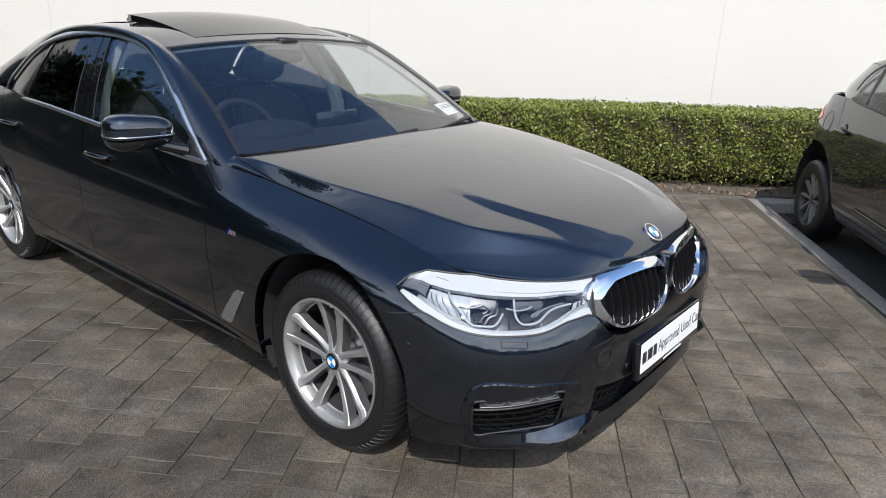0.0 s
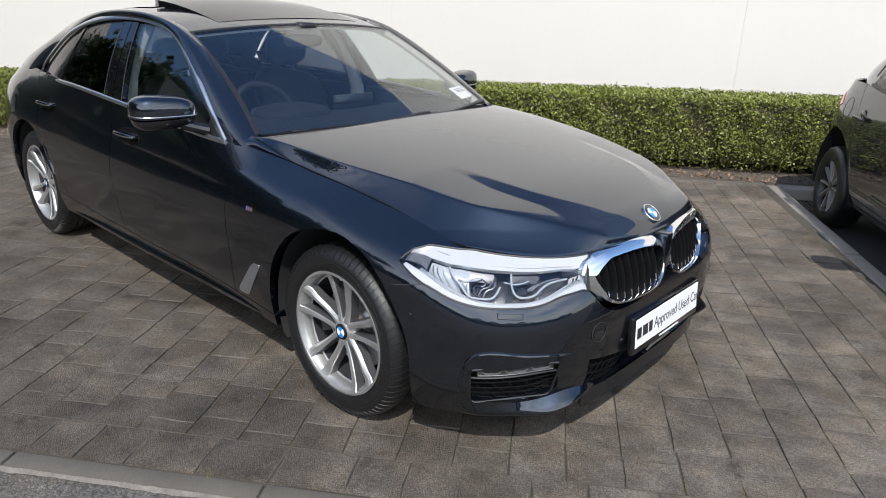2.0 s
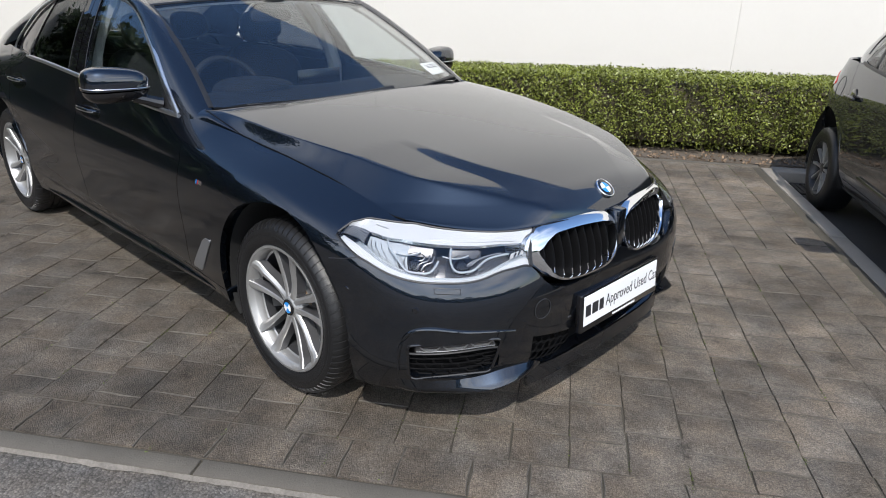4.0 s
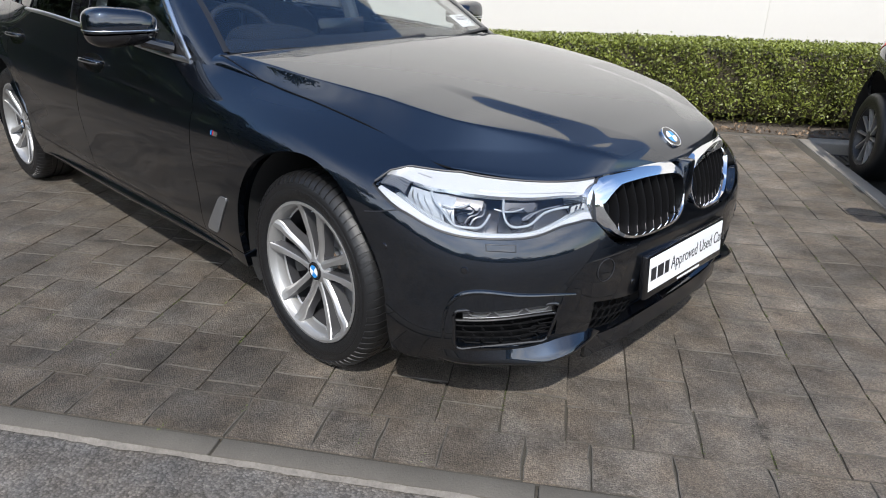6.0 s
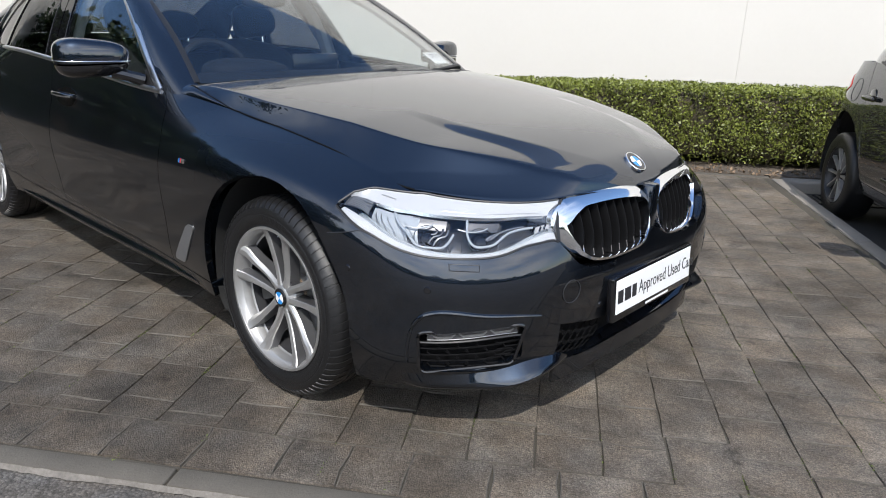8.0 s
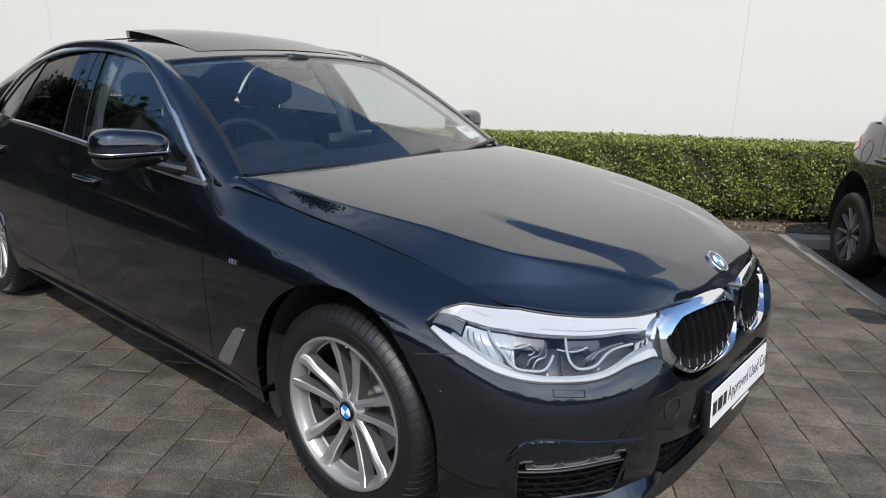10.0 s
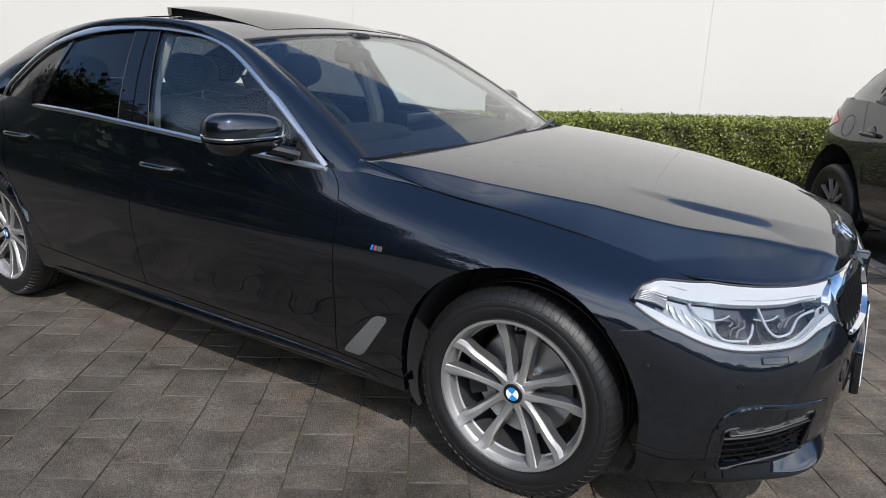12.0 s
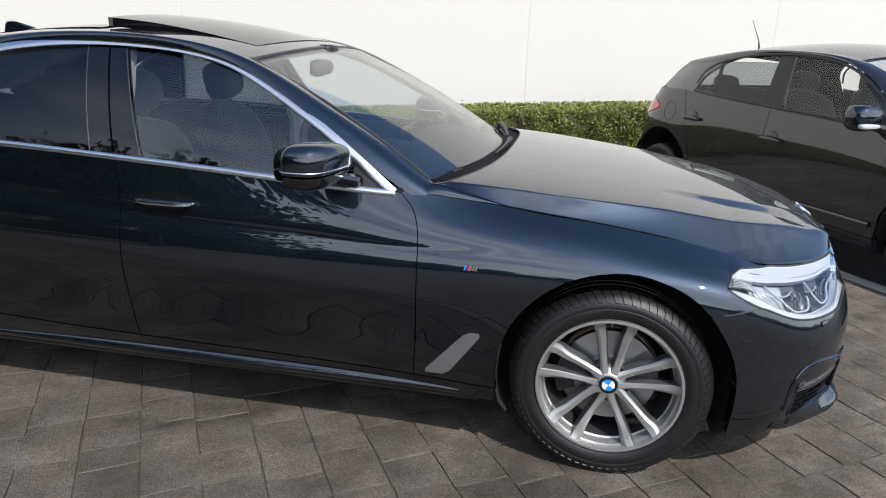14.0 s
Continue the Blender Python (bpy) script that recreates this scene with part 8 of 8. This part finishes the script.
def hatch_wheel(x, s, proto=None):
    if proto is not None:
        e = copy_thing(proto, Matrix())
    else:
        e = new("wheel")
        e.parent = hatch
        tagged(e, "dark ten-spoke alloy wheel with black tyre")
        bm = bmesh.new()
        half = [(0.205, -0.085), (0.215, -0.100), (0.250, -0.106), (0.285, -0.102), (0.305, -0.088), (0.312, -0.07)]
        lathe(bm, half + [(0.314, 0.0)] + [(r, -d) for r, d in half[::-1]], 64)
        part("tyre", bm, RUBBER, e, "black tyre")
        bm = bmesh.new()
        lathe(bm, [(0.206, -0.088), (0.212, -0.095), (0.203, -0.097), (0.195, -0.085), (0.185, 0.0), (0.195, 0.08)], 48)
        part("rim", bm, SATIN_BLACK, e, "black alloy rim")
        bm = bmesh.new()
        lathe(bm, [(0.0001, -0.078), (0.035, -0.078), (0.05, -0.07), (0.05, -0.03)], 28)
        part("hub", bm, ALLOY_GREY, e, "dark alloy hub")
        bm = bmesh.new()
        lathe(bm, [(0.0001, -0.01), (0.14, -0.01), (0.14, 0.02)], 36)
        part("brake_disc", bm, LINER, e)
        for k in range(10):
            a = 2 * math.pi * k / 10
            bm = bmesh.new()
            rows = []
            for r, w, d in ((0.03, 0.007, -0.075), (0.10, 0.006, -0.080), (0.17, 0.007, -0.086), (0.202, 0.010, -0.088)):
                rows.append([bm.verts.new((r, dd, o)) for o, dd in ((-w * 1.3, d + 0.025), (-w, d), (w, d), (w * 1.3, d + 0.025))])
            for A_, B_ in zip(rows, rows[1:]):
                for q in range(3):
                    bm.faces.new((A_[q], A_[q + 1], B_[q + 1], B_[q]))
            bmesh.ops.transform(bm, matrix=Matrix.Rotation(-a, 4, "Y"), verts=bm.verts[:])
            part("spoke", bm, ALLOY, e)
    e.matrix_basis = pose(x, s * 0.782, 0.316 - H_RIDE, 0, 0, 0 if s < 0 else 180)
    return e


HW = hatch_wheel(H_AXLES[0], -1)
for x, s in ((H_AXLES[1], -1), (H_AXLES[0], 1), (H_AXLES[1], 1)):
    hatch_wheel(x, s, HW)
# cabin of the hatchback
for x, y in ((1.25, -0.36), (1.25, 0.36)):
    bm = bmesh.new()
    blob(bm, (0, 0, 0.33), (0.085, 0.23, 0.34), -1.57, 1.57, 0.45)
    bmesh.ops.transform(bm, matrix=pose(x - 0.2, y, 0.48, 0, -18, 0), verts=bm.verts[:])
    st = part("seat", bm, LEATHER, hatch, "dark cloth seat")
    bm = bmesh.new()
    blob(bm, (x - 0.44, y, 1.19), (0.055, 0.125, 0.085), -1.57, 1.57, 0.66)
    part("headrest", bm, LEATHER, st)
bm = bmesh.new()
blob(bm, (0, 0, 0.30), (0.09, 0.62, 0.30), -1.57, 1.57, 0.4)
bmesh.ops.transform(bm, matrix=pose(0.12, 0, 0.5, 0, -18, 0), verts=bm.verts[:])
st = part("rear_seat", bm, LEATHER, hatch, "dark cloth rear bench")
for y in (-0.34, 0.34):
    bm = bmesh.new()
    blob(bm, (-0.08, y, 1.11), (0.055, 0.125, 0.08), -1.57, 1.57, 0.66)
    part("headrest", bm, LEATHER, st)
bm = bmesh.new()
box(bm, (-0.5, -0.70, 0.28), (2.4, 0.70, 0.31))
part("cabin_floor", bm, LINER, hatch)
bm = bmesh.new()
box(bm, (1.85, -0.74, 0.45), (2.45, 0.74, 0.93), 0.06, 3)
part("dashboard", bm, CABIN, hatch, "dark dashboard")


# ---- paving of concrete setts, laid in columns, last in the file ----
def sett_mesh(name, w, l, seed):
    """A tumbled sett: chipped top edges, rounded arrises, sunk sides."""
    rg = random.Random(seed)
    bm = bmesh.new()
    rings = []
    wob = [(rg.uniform(-1, 1) * 0.0032, rg.uniform(-1, 1) * 0.0050) for _ in range(10)]
    for inset, z in ((0.0, -0.03), (0.0, -0.005), (0.0012, -0.0006), (0.0038, 0.0)):
        a, b = w / 2 - inset, l / 2 - inset
        pts = [(-a, -b), (-a * 0.35, -b), (a * 0.4, -b), (a, -b), (a, 0), (a, b), (a * 0.2, b), (-a * 0.5, b), (-a, b), (-a, -b * 0.1)]
        rings.append([bm.verts.new((x + dx, y + dy, z + rg.uniform(-1, 1) * 0.0009)) for (x, y), (dx, dy) in zip(pts, wob)])
    for band, (A, B) in enumerate(zip(rings, rings[1:])):
        for k in range(10):
            f = bm.faces.new((A[k], A[(k + 1) % 10], B[(k + 1) % 10], B[k]))
            f.material_index = 1 if band > 0 and k in (0, 1, 2, 5, 6, 7) else 0
    bm.faces.new(rings[-1])
    bmesh.ops.recalc_face_normals(bm, faces=bm.faces[:])
    return bm


bm = bmesh.new()
box(bm, (-10.0, KERB_IN - 0.005, -0.2), (LINE_IN + 0.005, BAY_END, -0.0060))
pavement = part("pavement", bm, BED)
pavement.matrix_world = GRID
tagged(pavement, "parking bay paved with weathered grey-brown concrete setts in columns", "pavement", kind="structure")
LENGTHS = (0.128, 0.185, 0.235, 0.262)
shapes = []
for i, ln in enumerate(LENGTHS):
    for k in range(5):
        b = sett_mesh("sett", COLUMN - 0.0030, ln - 0.0020, 10 * i + k)
        me = bpy.data.meshes.new("sett")
        b.to_mesh(me)
        b.free()
        me.materials.append(SETT)
        me.materials.append(SETT_EDGE)
        me.shade_smooth()
        me.set_sharp_from_angle(angle=radians(40))
        shapes.append((me, np.array([v.co for v in me.vertices]), [tuple(p.vertices) for p in me.polygons], [p.material_index for p in me.polygons]))
rng = random.Random(21)
V, F, M, near_count = [], [], [], 0
HEADER = KERB_IN + 0.004 + COLUMN


def lay(u, v, i, turn, v_low, u_high):
    """One sett of the given length class, as a part near the car's nose and the road, else joined to the field."""
    global near_count
    me, co, fs, ms = shapes[5 * i + rng.randrange(5)]
    m = pose(u + rng.uniform(-0.0015, 0.0015), v, rng.uniform(-0.0008, 0.0014), rng.uniform(-0.28, 0.28), rng.uniform(-0.28, 0.28), turn + rng.choice((0, 180)) + rng.uniform(-1.1, 1.1))
    R = np.array(m.to_3x3())
    q = co @ R.T + np.array(m.translation)
    inside_ = q[:, 1].min() > v_low and q[:, 1].max() < BAY_END - 0.004 and q[:, 0].max() < u_high
    if inside_ and -1.15 < u < 2.2 and v < 0.72 and near_count < 298:
        o = new("sett", me)
        o.parent = pavement
        o.matrix_basis = m
        near_count += 1
        return
    q[:, 1] = np.clip(q[:, 1], v_low, BAY_END - 0.004)
    q[:, 0] = np.minimum(q[:, 0], u_high)
    if np.ptp(q[:, 1]) > 0.02 and np.ptp(q[:, 0]) > 0.02:
        b = len(V)
        V.extend(q)
        F.extend(tuple(b + k for k in f) for f in fs)
        M.extend(ms)


# one course laid along the road edging, then columns towards the hedge
u0 = -9.9
while u0 < LINE_IN:
    i = rng.choices((1, 2, 3), (3, 5, 4))[0]
    lay(u0 + LENGTHS[i] / 2, KERB_IN + 0.002 + COLUMN / 2, i, 90, KERB_IN + 0.002, LINE_IN - 0.004)
    u0 += LENGTHS[i]
col = -56
while FIRST + COLUMN * (col + 1) < LINE_IN + 0.12:
    uc = FIRST + COLUMN * (col + 0.5)
    col += 1
    v0 = HEADER + rng.uniform(-0.10, 0.0)
    while v0 < BAY_END:
        i = rng.choices((0, 1, 2, 3), (2, 4, 5, 3))[0]
        lay(uc, v0 + LENGTHS[i] / 2, i, 0, HEADER + 0.001, LINE_IN - 0.004)
        v0 += LENGTHS[i]
rest = from_arrays("sett_field", V, F, SETT, pavement, "the further setts of the bay", sharp=40)
rest.data.materials.append(SETT_EDGE)
rest.data.polygons.foreach_set("material_index", M)
tagged(rest, kind="stuff")

# moss and grit caught in the joints
rg = np.random.RandomState(31)
M1 = []
for k in range(420):
    c = rg.randint(-14, 9)
    u, v = FIRST + COLUMN * c, KERB_IN + (BAY_END - KERB_IN) * rg.uniform()
    if u < LINE_IN - 0.02:
        M1.append(np.array([u, v, 0.0]) + rg.normal(0, 1, (9, 3)) * np.array([0.003, 0.018, 0.0015]))
o = leaves("joint_moss", np.concatenate(M1), 0.007, MOSS, pavement, 12, 0.4)
tagged(o, kind="stuff")
